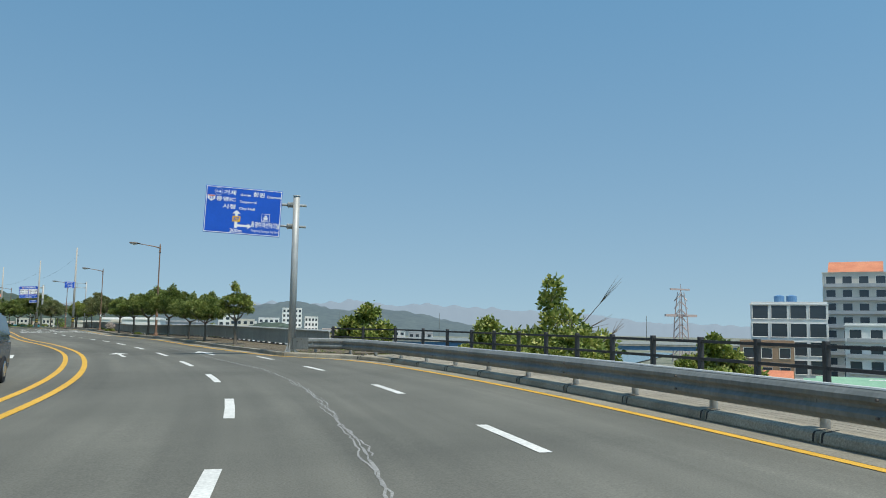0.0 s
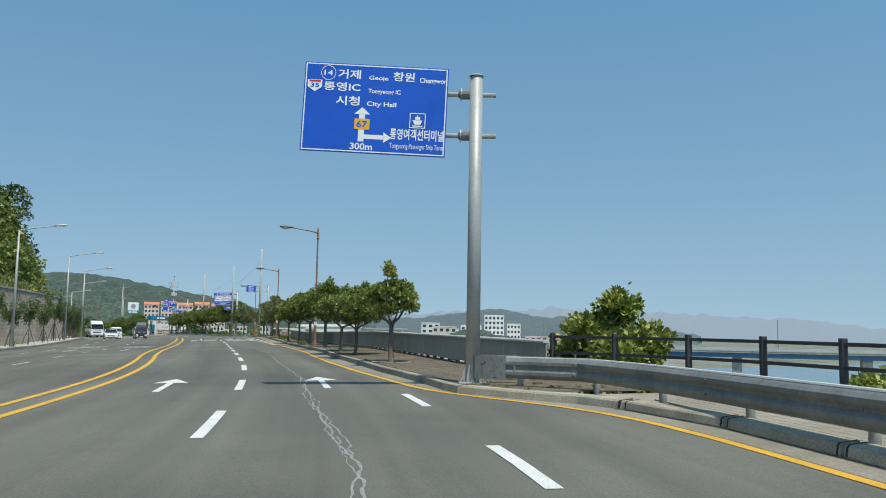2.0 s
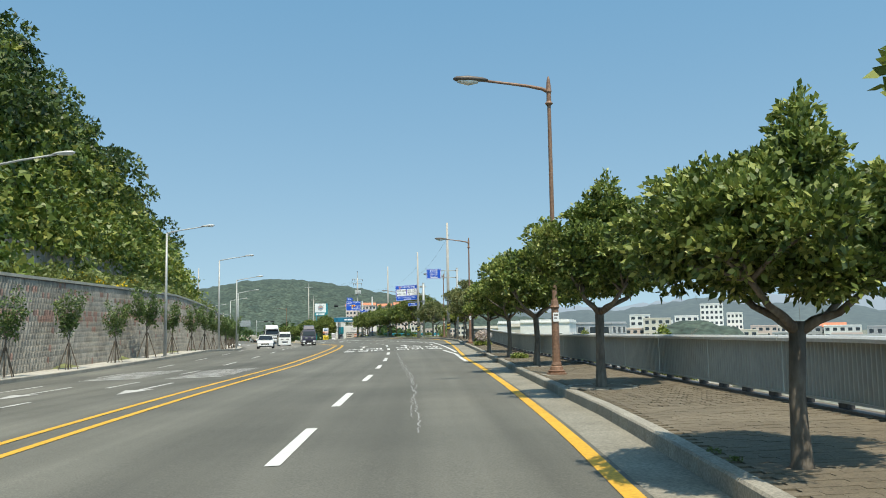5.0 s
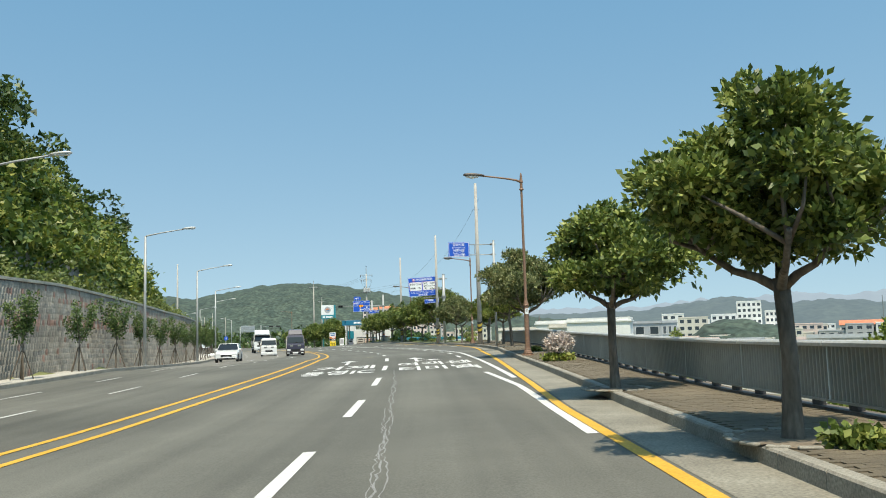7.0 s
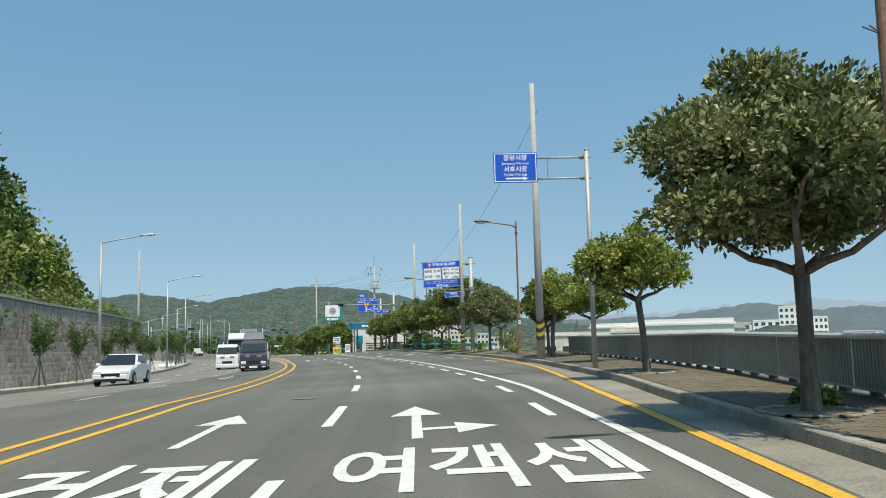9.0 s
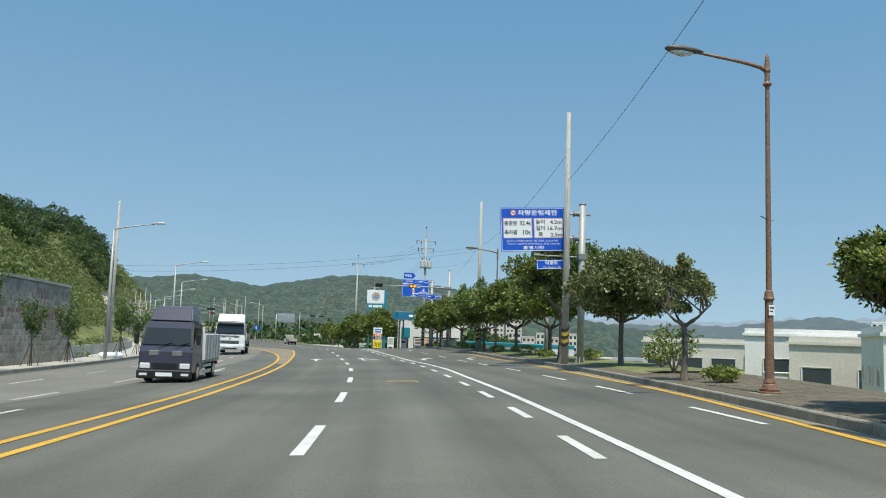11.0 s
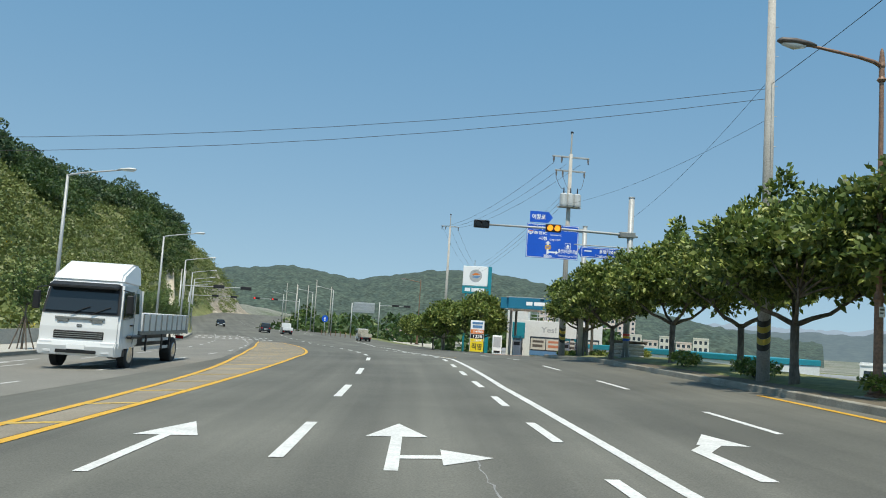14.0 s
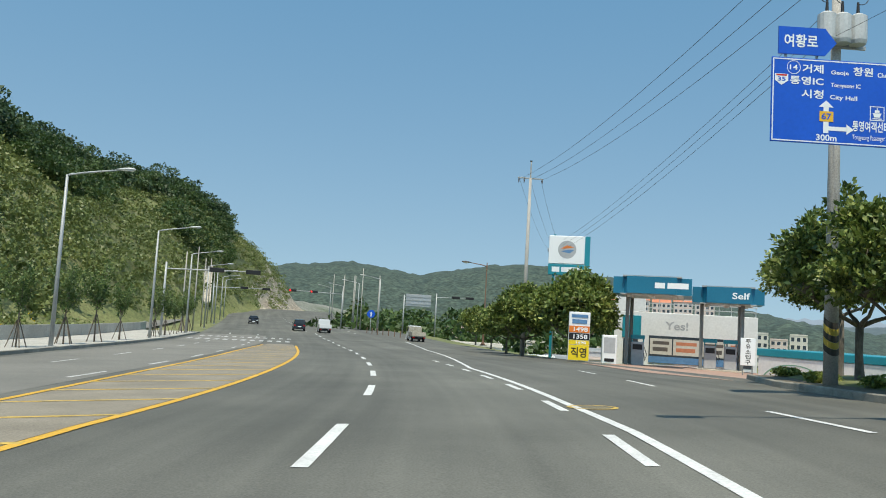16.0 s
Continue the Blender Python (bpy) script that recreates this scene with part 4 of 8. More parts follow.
flat_shape("box_mark", 68, -6.6, [[(-0.9, 0), (0.9, 0), (0.9, 0.2), (-0.9, 0.2)], [(-0.9, 3.2), (0.9, 3.2), (0.9, 3.4), (-0.9, 3.4)], [(-0.9, 0.2), (-0.7, 0.2), (-0.7, 3.2), (-0.9, 3.2)], [(0.7, 0.2), (0.9, 0.2), (0.9, 3.2), (0.7, 3.2)]], M["white_paint"])
# crosswalk and stop line before the far junction
for i in range(12):
    stripe("crosswalk_bar", 306, 309.5, LEFT + 1.0 + i * 0.8, 0.4, M["worn_paint"], 0.008, 3)
    stripe("crosswalk_bar", 317, 320, LEFT + 1.2 + i * 0.8, 0.4, M["worn_paint"], 0.008, 3)


def road_text(body, s, d, width, length, material, bold=0.02):
    """Stretched lettering painted on the road, to be read by traffic driving along s."""
    v, f = glyph_mesh(body, 1.0, bold)
    lo, hi = v.min(0), v.max(0)
    u = (v - (lo + hi) / 2) / (hi - lo + 1e-9)[None]
    pts = [P(s + b * length, d + a * width, 0.008) for a, b, _ in u]
    ob = mesh_object("road_lettering", pts, f, material, road)
    bm = bmesh.new()
    bm.from_mesh(ob.data)
    bm.normal_update()
    for q in bm.faces:
        if q.normal.z < 0:
            q.normal_flip()
    bm.to_mesh(ob.data)
    bm.free()
    return ob


road_text("여객선", 139.95, 1.92, 2.85, 2.7, M["white_paint"])
road_text("터미널", 136.35, 1.95, 2.8, 2.6, M["white_paint"])
road_text("거제", 139.6, -1.7, 2.5, 2.8, M["white_paint"])
road_text("통영IC", 136.1, -1.7, 2.7, 2.6, M["white_paint"])
for s0, d0 in ((111.5, -6.7), (115, -6.7), (112.5, -10.2), (116, -10.2)):
    for k in range(4):
        flat_shape("worn_lettering", s0 + k * 0.9, d0, [[(-1.2, 0), (0.9, 0.1), (1.2, 0.45), (-0.8, 0.4)]], M["worn_paint"])


def crack(points, width, material, seed):
    """Ragged sealed crack along the lane."""
    rng = random.Random(seed)
    bm = bmesh.new()
    s, e, fd = points
    prev = None
    while s < e:
        d = fd(s) + rng.uniform(-0.03, 0.03)
        w = width * rng.uniform(0.5, 1.5)
        a, b = bm.verts.new(P(s, d - w / 2, 0.005)), bm.verts.new(P(s, d + w / 2, 0.005))
        if prev:
            bm.faces.new((prev[0], prev[1], b, a))
        prev = (a, b)
        s += rng.uniform(0.12, 0.3)
    return part("sealed_crack", bm, material, road)


LINE1 = ((34, 1.4), (37.8, 1.48), (40.8, 1.65), (43.4, 1.71), (49.3, 1.9), (57.1, 2.1), (60, 1.85), (64, 1.65), (72.9, 1.59), (81.6, 1.43), (90, 1.6))
LINE2 = ((92, 1.66), (94.1, 1.63), (99, 1.52), (108.3, 1.23), (113, 0.97), (116.3, 0.8), (120, 0.72), (136, 0.35))
for k, (s0, s1, off, w) in enumerate(((34, 88, 0.0, 0.03), (37, 52, 0.07, 0.022), (40, 60, -0.08, 0.02), (58, 76, -0.1, 0.024), (60, 70, 0.08, 0.018))):
    crack((s0, s1, lambda s, o=off, k=k: pw(s, *LINE1) + o * math.sin(s * 0.55 + k) + 0.02 * math.sin(s * 2.3 + k)), w, M["seal"], 1 + k)
for k, (s0, s1, off, w) in enumerate(((92, 136, 0.0, 0.022), (94, 122, 0.09, 0.016), (104, 130, -0.08, 0.016))):
    crack((s0, s1, lambda s, o=off, k=k: pw(s, *LINE2) + o * math.sin(s * 0.5 + k) + 0.02 * math.sin(s * 2.1 + k)), w, M["seal"], 11 + k)
crack((200, 212, lambda s: 2.2 + 0.05 * math.sin(s * 0.7)), 0.02, M["seal"], 21)
for s0, d0, w in ((185.4, 1.7, 0.4), (243.9, 4.06, 0.35), (150, -1.0, 0.3)):
    flat_shape("manhole_cover", s0, d0, [[(w * math.cos(a * math.pi / 10), w * math.sin(a * math.pi / 10)) for a in range(20)]], M["manhole"], h=0.006)
    if d0 > 0:
        c = [(math.cos(k * math.pi / 12), math.sin(k * math.pi / 12)) for k in range(25)]
        flat_shape("manhole_ring", s0, d0, [[(w * 1.05 * x, w * 1.05 * y), (w * 1.3 * x, w * 1.3 * y), (w * 1.3 * u, w * 1.3 * v), (w * 1.05 * u, w * 1.05 * v)] for (x, y), (u, v) in zip(c, c[1:])], M["yellow_worn"], h=0.011)

# ------------------------------------------------------------ kerbs and pavements
pavement = ribbon("pavement", 64.4, 257, lambda s: kerb_d(s) + 0.16, lambda s: pw(s, (64.4, 8.9), (66, 8.3), (75, 7.4), (90, 7.1), (125, 7.05), (150, 8.8), (163, 10.4), (186, 13.0), (200, 12.2), (257, 15.5)), 0.15, M["paver_bed"], step=1.0, across=4)
tagged(pavement, "sandy brick pavement with weeds along the kerb", "pavement", kind="structure")
tagged(sweep("verge", 186, 257, lambda s: kerb_d(s) + 1.1, [(0, 0.155), (0.5, 0.22), (3.0, 0.2), (6.0, -0.6)], M["hill_soil"], step=1.5), "weedy grass verge behind the kerb", "verge", kind="structure")
kerb = tagged(empty("kerb"), "grey concrete kerb stones along the pavement", "kerb", kind="structure")


def kerb_stones(s0, s1, fd, tall, parent, step=1.0, material=None, flip=1):
    s = s0
    prof = [(0, -0.06), (0.015, tall - 0.02), (0.035, tall), (0.17, tall), (0.17, -0.06)]
    while s < s1 - 0.2:
        e = min(s + step - 0.012, s1)
        sweep("kerb_stone", s, e, fd, [(flip * a, u) for a, u in prof], material or M["kerb"], parent, step=e - s, closed=True)
        s += step


kerb_stones(66.1, 257, kerb_d, 0.17, kerb, 1.0)
left_pavement = ribbon("pavement_left", 0, 330, -17.6, LEFT - 0.16, 0.15, M["concrete_path"], step=2, thick=0.3)
tagged(left_pavement, "pale concrete pavement under the retaining wall", "pavement", kind="structure")
kerb_left = tagged(empty("kerb_left"), "dusty concrete kerb along the opposite pavement", "kerb", kind="structure")
kerb_stones(60, 330, LEFT, 0.17, kerb_left, 3.0, flip=-1)
# bridge-end kerb blocks under the guard rail
end_kerb = tagged(empty("bridge_kerb"), "low chipped concrete kerb blocks under the guard rail", "kerb", kind="structure")
s = 30.0
while s < 61.5:
    sweep("kerb_block", s, s + 2.42, kerb_d, [(0.02, -0.1), (0.02, 0.025), (0.0, 0.03), (0.015, 0.135), (0.04, 0.16), (0.25, 0.185), (0.28, 0.1), (0.28, -0.1)], M["old_concrete"], end_kerb, step=0.6, closed=True)
    for u in (2.36, 2.52):
        sweep("joint_stain", s + u, s + u + 0.035, kerb_d, [(0.012, 0.03), (-0.003, 0.033), (0.012, 0.138), (0.038, 0.164), (0.253, 0.189), (0.2, 0.1)], M["rubber"], end_kerb, step=0.04, closed=True)
    s += 2.5
sweep("kerb_block", 62.4, 66.05, kerb_d, [(0, -0.1), (0.03, 0.13), (0.06, 0.165), (0.3, 0.17), (0.3, -0.1)], M["old_concrete"], end_kerb, step=0.6, closed=True)
deck = tagged(ribbon("deck", 20, 64.4, lambda s: kerb_d(s) + 0.28, lambda s: pw(s, (20, 11), (60, 11), (64.4, 9.0)), 0.10, M["deck"], step=0.5, across=2), "weathered pale plank footway beside the guard rail", "footway", kind="structure")

# ------------------------------------------------------------ fences and rails
def panel_fence():
    fence = empty("panel_fence", label="grey corrugated metal panel fence along the pavement", category="fence")
    s, L = 68.3, 3.0
    while s < 171:
        k = 116
        vs, fs = [], []
        for i in range(k + 1):
            u = s + (L - 0.03) * i / k
            off = (0.0, 0.045, 0.045, 0.0)[i % 4]
            for h in (0.27, 1.0):
                vs.append(P(u, fence_d(u) + off, h))
        fs = [(2 * i, 2 * i + 1, 2 * i + 3, 2 * i + 2) for i in range(k)]
        mesh_object("panel", vs, fs, M["panel"], fence)
        sweep("top_rail", s, s + L - 0.02, fence_d, [(-0.06, 0.985), (-0.065, 1.03), (-0.04, 1.06), (0.06, 1.06), (0.075, 1.03), (0.07, 0.985)], M["rail_top"], fence, step=1.0, closed=True)
        sweep("bottom_rail", s, s + L - 0.02, fence_d, [(-0.012, 0.255), (-0.012, 0.285), (0.06, 0.285), (0.06, 0.255)], M["panel"], fence, step=1.0, closed=True)
        sweep("foot_beam", s, s + L - 0.02, lambda u: fence_d(u) + 0.06, [(-0.12, 0.1), (-0.12, 0.19), (0.06, 0.19), (0.06, 0.1)], M["dark_iron"], fence, step=1.0, closed=True)
        for j in range(3):
            u = s + 0.4 + j * 1.0
            m = at(u, fence_d(u) + 0.05)
            part("foot", boxes(((-0.05, 0.05), (-0.1, 0.1), (0.185, 0.258))), M["black_rail"], fence).matrix_basis = m
        s += L
    return fence


panel_fence()


def black_railing():
    rail = empty("footway_railing", label="black two-rail railing with square posts", category="railing")
    fd = lambda s: pw(s, (20, 10.2), (60, 10.2), (64, 9.6), (68.6, 7.5))
    s = 68.4
    bm0 = boxes(((-0.055, 0.055), (-0.055, 0.055), (-0.3, 1.24)), bevel=0.012)
    me = bpy.data.meshes.new("post")
    bm0.to_mesh(me)
    bm0.free()
    me.materials.append(M["black_rail"])
    while s > 22:
        p = new("post", me)
        p.parent = rail
        p.matrix_basis = at(s, fd(s))
        s -= 1.8
    for h in (0.4, 0.76, 1.14):
        sweep("rail", 22, 68.5, fd, [(-0.03, h - 0.032), (-0.03, h + 0.032), (0.03, h + 0.032), (0.03, h - 0.032)], M["black_rail"], rail, step=1.0, closed=True)
    return rail


black_railing()


def guard_rail():
    g = empty("guard_rail", label="dull galvanised steel W-beam guard rail on posts", category="guard rail")
    fd = lambda s: pw(s, (20, 7.42), (60, 7.37), (62.2, 7.24), (64.6, 6.92), (66, 5.55))
    prof = [(0.03, 0.32), (-0.01, 0.35), (-0.055, 0.40), (-0.055, 0.46), (0.0, 0.52), (0.0, 0.56), (-0.055, 0.61), (-0.055, 0.67), (-0.01, 0.72), (0.03, 0.75), (0.06, 0.76)]
    ends = [26.0 + 4.3 * k for k in range(9)] + [64.6, 65.9]
    for s, e in zip(ends, ends[1:]):
        sweep("beam", s, e + 0.08, fd, prof, M["steel_dull"], g, step=0.8)
        sweep("beam_cap", s, e, fd, [(0.02, 0.75), (0.03, 0.772), (0.13, 0.772), (0.15, 0.74)], M["rail_top"], g, step=0.8)
        for z in (0.43, 0.64):
            part("bolt", tubes((((-0.085, 0, z), (-0.05, 0, z)), 0.018), n=8), M["dark_iron"], g).matrix_basis = at(s + 0.12, fd(s + 0.12))
    for s in [65.75, 64.45] + [62.2 - 2.45 * k for k in range(15)]:
        m = at(s, fd(s) + 0.16)
        part("post", tubes((((0, 0, -0.1), (0, 0, 0.72)), 0.065), n=12), M["steel"], g, smooth=True).matrix_basis = m
        part("bracket", boxes(((-0.17, -0.05), (-0.06, 0.06), (0.42, 0.68))), M["steel_dull"], g).matrix_basis = m
    # end sheet bent round in a U beside the sign's post
    outline = [(65.84, 5.66), (66.0, 5.47), (66.2, 5.27), (66.38, 5.12), (66.5, 5.09), (66.58, 5.15), (66.61, 5.3), (66.6, 5.6), (66.56, 6.12)]
    n = len(outline)
    inner = [(s - 0.012 * (u[1] - w[1]) / math.dist(u, w), d + 0.012 * (u[0] - w[0]) / math.dist(u, w)) for (s, d), w, u in zip(outline, [outline[0]] + outline, outline[1:] + [outline[-1]])]
    vs = [P(s, d, z) for line in (outline, inner) for z in (0.285, 0.53, 0.755, 0.775) for s, d in line]
    fs = []
    for j in range(3):
        for i in range(n - 1):
            a, b = j * n + i, (4 + j) * n + i
            fs += [(a, a + 1, a + n + 1, a + n), (b, b + n, b + n + 1, b + 1)]
    fs += [(3 * n + i, 3 * n + i + 1, 7 * n + i + 1, 7 * n + i) for i in range(n - 1)]
    t = mesh_object("end_terminal", vs, fs, M["steel_dull"], g, "scratched curved end sheet")
    for s, d, z in ((65.9, 5.58, 0.42), (65.9, 5.58, 0.7), (66.05, 5.42, 0.7)):
        part("bolt", tubes((((-0.005, -0.005, z), (0.01, 0.01, z)), 0.014), n=8), M["dark_iron"], t).matrix_basis = at(s, d)
    for (s, d), z, w, h in (((66.17, 5.285), 0.63, 0.05, 0.035), ((66.22, 5.24), 0.6, 0.03, 0.05), ((65.95, 5.52), 0.55, 0.09, 0.012), ((66.05, 5.41), 0.46, 0.06, 0.014), ((66.0, 5.465), 0.33, 0.1, 0.02)):
        part("scrape", boxes(((-0.0022, 0.001), (-w * 0.6, w * 0.6), (z - h / 3, z + h / 3))), M["black_rail"], t).matrix_basis = at(s, d) @ pose(0, 0, 0, 0, 0, 41)
    return g


guard_rail()


# ------------------------------------------------------------ signs
def lettering(body, x, z, width, height_, material, parent, y=-0.006, bold=0.0, name="lettering"):
    """Upright lettering fitted into width and height, centred on x, z, facing -y."""
    v, f = glyph_mesh(body, 1.0, bold)
    lo, hi = v.min(0), v.max(0)
    u = (v - (lo + hi) / 2) / (hi - lo + 1e-9)[None]
    return mesh_object(name, [(x + a * width, y, z + b * height_) for a, b, _ in u], f, material, parent)


def polys(name, shapes, material, parent, y=-0.006):
    bm = bmesh.new()
    for sh in shapes:
        bm.faces.new([bm.verts.new((a, y, b)) for a, b in sh])
    bm.normal_update()
    for f in bm.faces:
        if f.normal.y > 0:
            f.normal_flip()
    return part(name, bm, material, parent)


def rect(x0, x1, z0, z1):
    return [(x0, z0), (x1, z0), (x1, z1), (x0, z1)]


def frame_rects(x0, x1, z0, z1, w):
    return [rect(x0, x1, z0, z0 + w), rect(x0, x1, z1 - w, z1), rect(x0, x0 + w, z0 + w, z1 - w), rect(x1 - w, x1, z0 + w, z1 - w)]


def disc(x, z, r, n=24):
    return [(x + r * math.cos(2 * math.pi * k / n), z + r * math.sin(2 * math.pi * k / n)) for k in range(n)]


def ring(x, z, r, w, n=24):
    o, i = disc(x, z, r, n), disc(x, z, r - w, n)
    return [[o[k], o[(k + 1) % n], i[(k + 1) % n], i[k]] for k in range(n)]


def board(parent, x0, x1, z0, z1, y=0.0, border=True, material=None, outline=None):
    bm = bmesh.new()
    box(bm, (x0, x1), (y, y + 0.035), (z0, z1), bevel=0.008)
    b = part("board", bm, material or M["sign_blue"], parent)
    part("stiffener", boxes(((x0 + 0.1, x1 - 0.1), (y + 0.036, y + 0.08), (z0 + 0.3, z0 + 0.38)), ((x0 + 0.1, x1 - 0.1), (y + 0.036, y + 0.08), (z1 - 0.38, z1 - 0.3))), M["sign_back"], parent)
    if border:
        polys("border", frame_rects(x0 + 0.025, x1 - 0.025, z0 + 0.025, z1 - 0.025, 0.025), M["sign_white"], b, y - 0.004)
    return b


def sign_post(parent, h, r, ribs=True, material=None):
    mat = material or M["steel"]
    part("post", tubes((((0, 0, 0), (0, 0, h)), [r, r * 0.92]), n=20), mat, parent, smooth=True)
    part("cap", tubes((((0, 0, h), (0, 0, h + 0.03)), [r * 1.08, r * 0.9]), n=20), mat, parent)
    if ribs:
        part("base_plate", boxes(((-r * 1.9, r * 1.9), (-r * 1.9, r * 1.9), (0, 0.03))), mat, parent)
        for k in range(6):
            a = k * math.pi / 3
            bm = bmesh.new()
            vs = [bm.verts.new((math.cos(a) * p - math.sin(a) * q, math.sin(a) * p + math.cos(a) * q, z)) for q in (-0.012, 0.012) for p, z in ((r * 0.95, 0.03), (r * 1.75, 0.03), (r * 0.95, 0.42))]
            for f in ((0, 1, 2), (5, 4, 3), (0, 3, 4, 1), (1, 4, 5, 2), (2, 5, 3, 0)):
                bm.faces.new([vs[i] for i in f])
            part("rib", bm, mat, parent)
            part("anchor_bolt", tubes((((math.cos(a + 0.5) * r * 1.6, math.sin(a + 0.5) * r * 1.6, 0), (math.cos(a + 0.5) * r * 1.6, math.sin(a + 0.5) * r * 1.6, 0.09)), 0.018), n=6), M["steel_dull"], parent)


def sign_arm(parent, x0, x1, z, r, post_r):
    part("arm", tubes((((x0, 0.09, z), (x1, 0.09, z)), r), n=12), M["steel"], parent, smooth=True)
    bm = bmesh.new()
    tube(bm, [(-post_r * 2.6, 0.09, z), (-post_r * 2.2, 0.09, z), (-post_r * 0.8, 0.03, z)], [r * 1.15, r * 2.0, r * 2.3], 10)
    part("clamp", bm, M["steel_dull"], parent)
    part("clamp_band", tubes((((-post_r * 2.25, 0.09, z), (-post_r * 2.12, 0.09, z)), r * 2.7), n=12), M["steel"], parent)


def direction_board(b, x0, z0, w, h):
    """Lettering of the direction sign, with its arrows and shields."""
    X = lambda u: x0 + u * w
    Z = lambda v: z0 + h - v * h
    T = lambda body, u, v, ww, hh, bold=0.012: lettering(body, X(u), Z(v), ww * w, hh * h, M["sign_white"], b, bold=bold)
    T("거제", 0.31, 0.12, 0.16, 0.105, 0.02)
    T("Geoje", 0.515, 0.155, 0.135, 0.062)
    T("창원", 0.69, 0.12, 0.15, 0.105, 0.02)
    T("Changwon", 0.895, 0.155, 0.19, 0.075)
    T("통영IC", 0.265, 0.265, 0.255, 0.10, 0.02)
    T("Tongyeong IC", 0.56, 0.305, 0.225, 0.065)
    T("시청", 0.31, 0.42, 0.165, 0.105, 0.02)
    T("City Hall", 0.545, 0.45, 0.205, 0.068)
    T("300m", 0.42, 0.925, 0.155, 0.075)
    T("통영여객선터미널", 0.80, 0.765, 0.37, 0.125, 0.02)
    T("Tongyeong Passenger Ship Term", 0.80, 0.905, 0.37, 0.075)
    polys("route_ring", ring(X(0.165), Z(0.115), 0.052 * w, 0.012), M["sign_white"], b)
    T("14", 0.165, 0.115, 0.06, 0.06)
    polys("shield", [[(X(0.025), Z(0.2)), (X(0.025), Z(0.28)), (X(0.075), Z(0.335)), (X(0.125), Z(0.28)), (X(0.125), Z(0.2))]], M["sign_white"], b)
    polys("shield_head", [rect(X(0.035), X(0.115), Z(0.225), Z(0.205))], M["sign_red"], b, -0.009)
    lettering("35", X(0.075), Z(0.262), 0.06 * w, 0.05 * h, M["sign_blue"], b, -0.009)
    polys("arrow", [rect(X(0.395), X(0.435), Z(0.87), Z(0.56)), [(X(0.36), Z(0.565)), (X(0.47), Z(0.565)), (X(0.415), Z(0.485))], rect(X(0.435), X(0.575), Z(0.838), Z(0.79)), [(X(0.57), Z(0.875)), (X(0.57), Z(0.755)), (X(0.625), Z(0.815))]], M["sign_white"], b)
    polys("route_plate", [rect(X(0.365), X(0.47), Z(0.735), Z(0.615))], M["sign_yellow"], b, -0.009)
    lettering("67", X(0.417), Z(0.675), 0.075 * w, 0.075 * h, M["sign_blue"], b, -0.012)
    polys("ship_frame", frame_rects(X(0.745), X(0.855), Z(0.69), Z(0.52), 0.018), M["sign_white"], b)
    polys("ship", [[(X(0.765), Z(0.60)), (X(0.835), Z(0.60)), (X(0.82), Z(0.65)), (X(0.78), Z(0.65))], rect(X(0.782), X(0.818), Z(0.595), Z(0.565)), rect(X(0.797), X(0.803), Z(0.565), Z(0.54)), rect(X(0.765), X(0.835), Z(0.672), Z(0.66))], M["sign_white"], b)


def droop(g, x, z, degrees):
    """Lean the boards and rails of a sign about a point of their post's side."""
    m = pose(x, 0, z - 0.06) @ pose(0, 0, 0, 0, degrees, 0) @ pose(-x, 0, -z)
    for ob in g.children:
        if ob.name.split(".")[0] in ("board", "stiffener", "sign_rail"):
            ob.matrix_basis = m


def direction_sign():
    g = empty("direction_sign", pose(-1.58, 27.5, 0.72, 0, 0, 5.8), label="large blue Korean direction sign on a grey steel post", category="road sign")
    sign_post(g, 6.85, 0.155)
    for z in (5.5, 6.45):
        sign_arm(g, -1.0, 0.45, z, 0.055, 0.155)
    part("sign_rail", boxes(((-3.85, -0.7), (0.075, 0.11), (5.46, 5.54)), ((-3.85, -0.7), (0.075, 0.11), (6.41, 6.49))), M["steel_dull"], g)
    b = board(g, -3.9, -0.66, 5.03, 7.07)
    direction_board(b, -3.9, 5.03, 3.24, 2.04)
    droop(g, -0.5, 5.94, 2.0)
    return g


direction_sign()


def market_sign():
    p = P(154.9, 6.87, 0.15)
    g = empty("market_sign", pose(p.x, p.y, p.z, 0, 0, 23), label="small blue market direction sign on a slim steel post", category="road sign")
    sign_post(g, 6.45, 0.075, ribs=False)
    for z in (5.62, 6.25):
        sign_arm(g, -1.5, 0.14, z, 0.03, 0.075)
    part("strut", tubes((((-1.15, 0.09, 5.62), (-1.15, 0.09, 6.25)), 0.02), n=8), M["steel"], g)
    b = board(g, -2.78, -1.48, 5.5, 6.41)
    lettering("중앙시장", -2.13, 6.25, 0.7, 0.17, M["sign_white"], b, bold=0.02)
    lettering("Jungang Market", -2.13, 6.07, 0.82, 0.1, M["sign_white"], b)
    lettering("서호시장", -2.13, 5.91, 0.7, 0.17, M["sign_white"], b, bold=0.02)
    lettering("Seoho Market", -2.13, 5.745, 0.7, 0.1, M["sign_white"], b)
    polys("arrow", [rect(-2.42, -1.9, 5.6, 5.65), [(-1.9, 5.565), (-1.9, 5.685), (-1.75, 5.625)]], M["sign_white"], b)
    return g


market_sign()


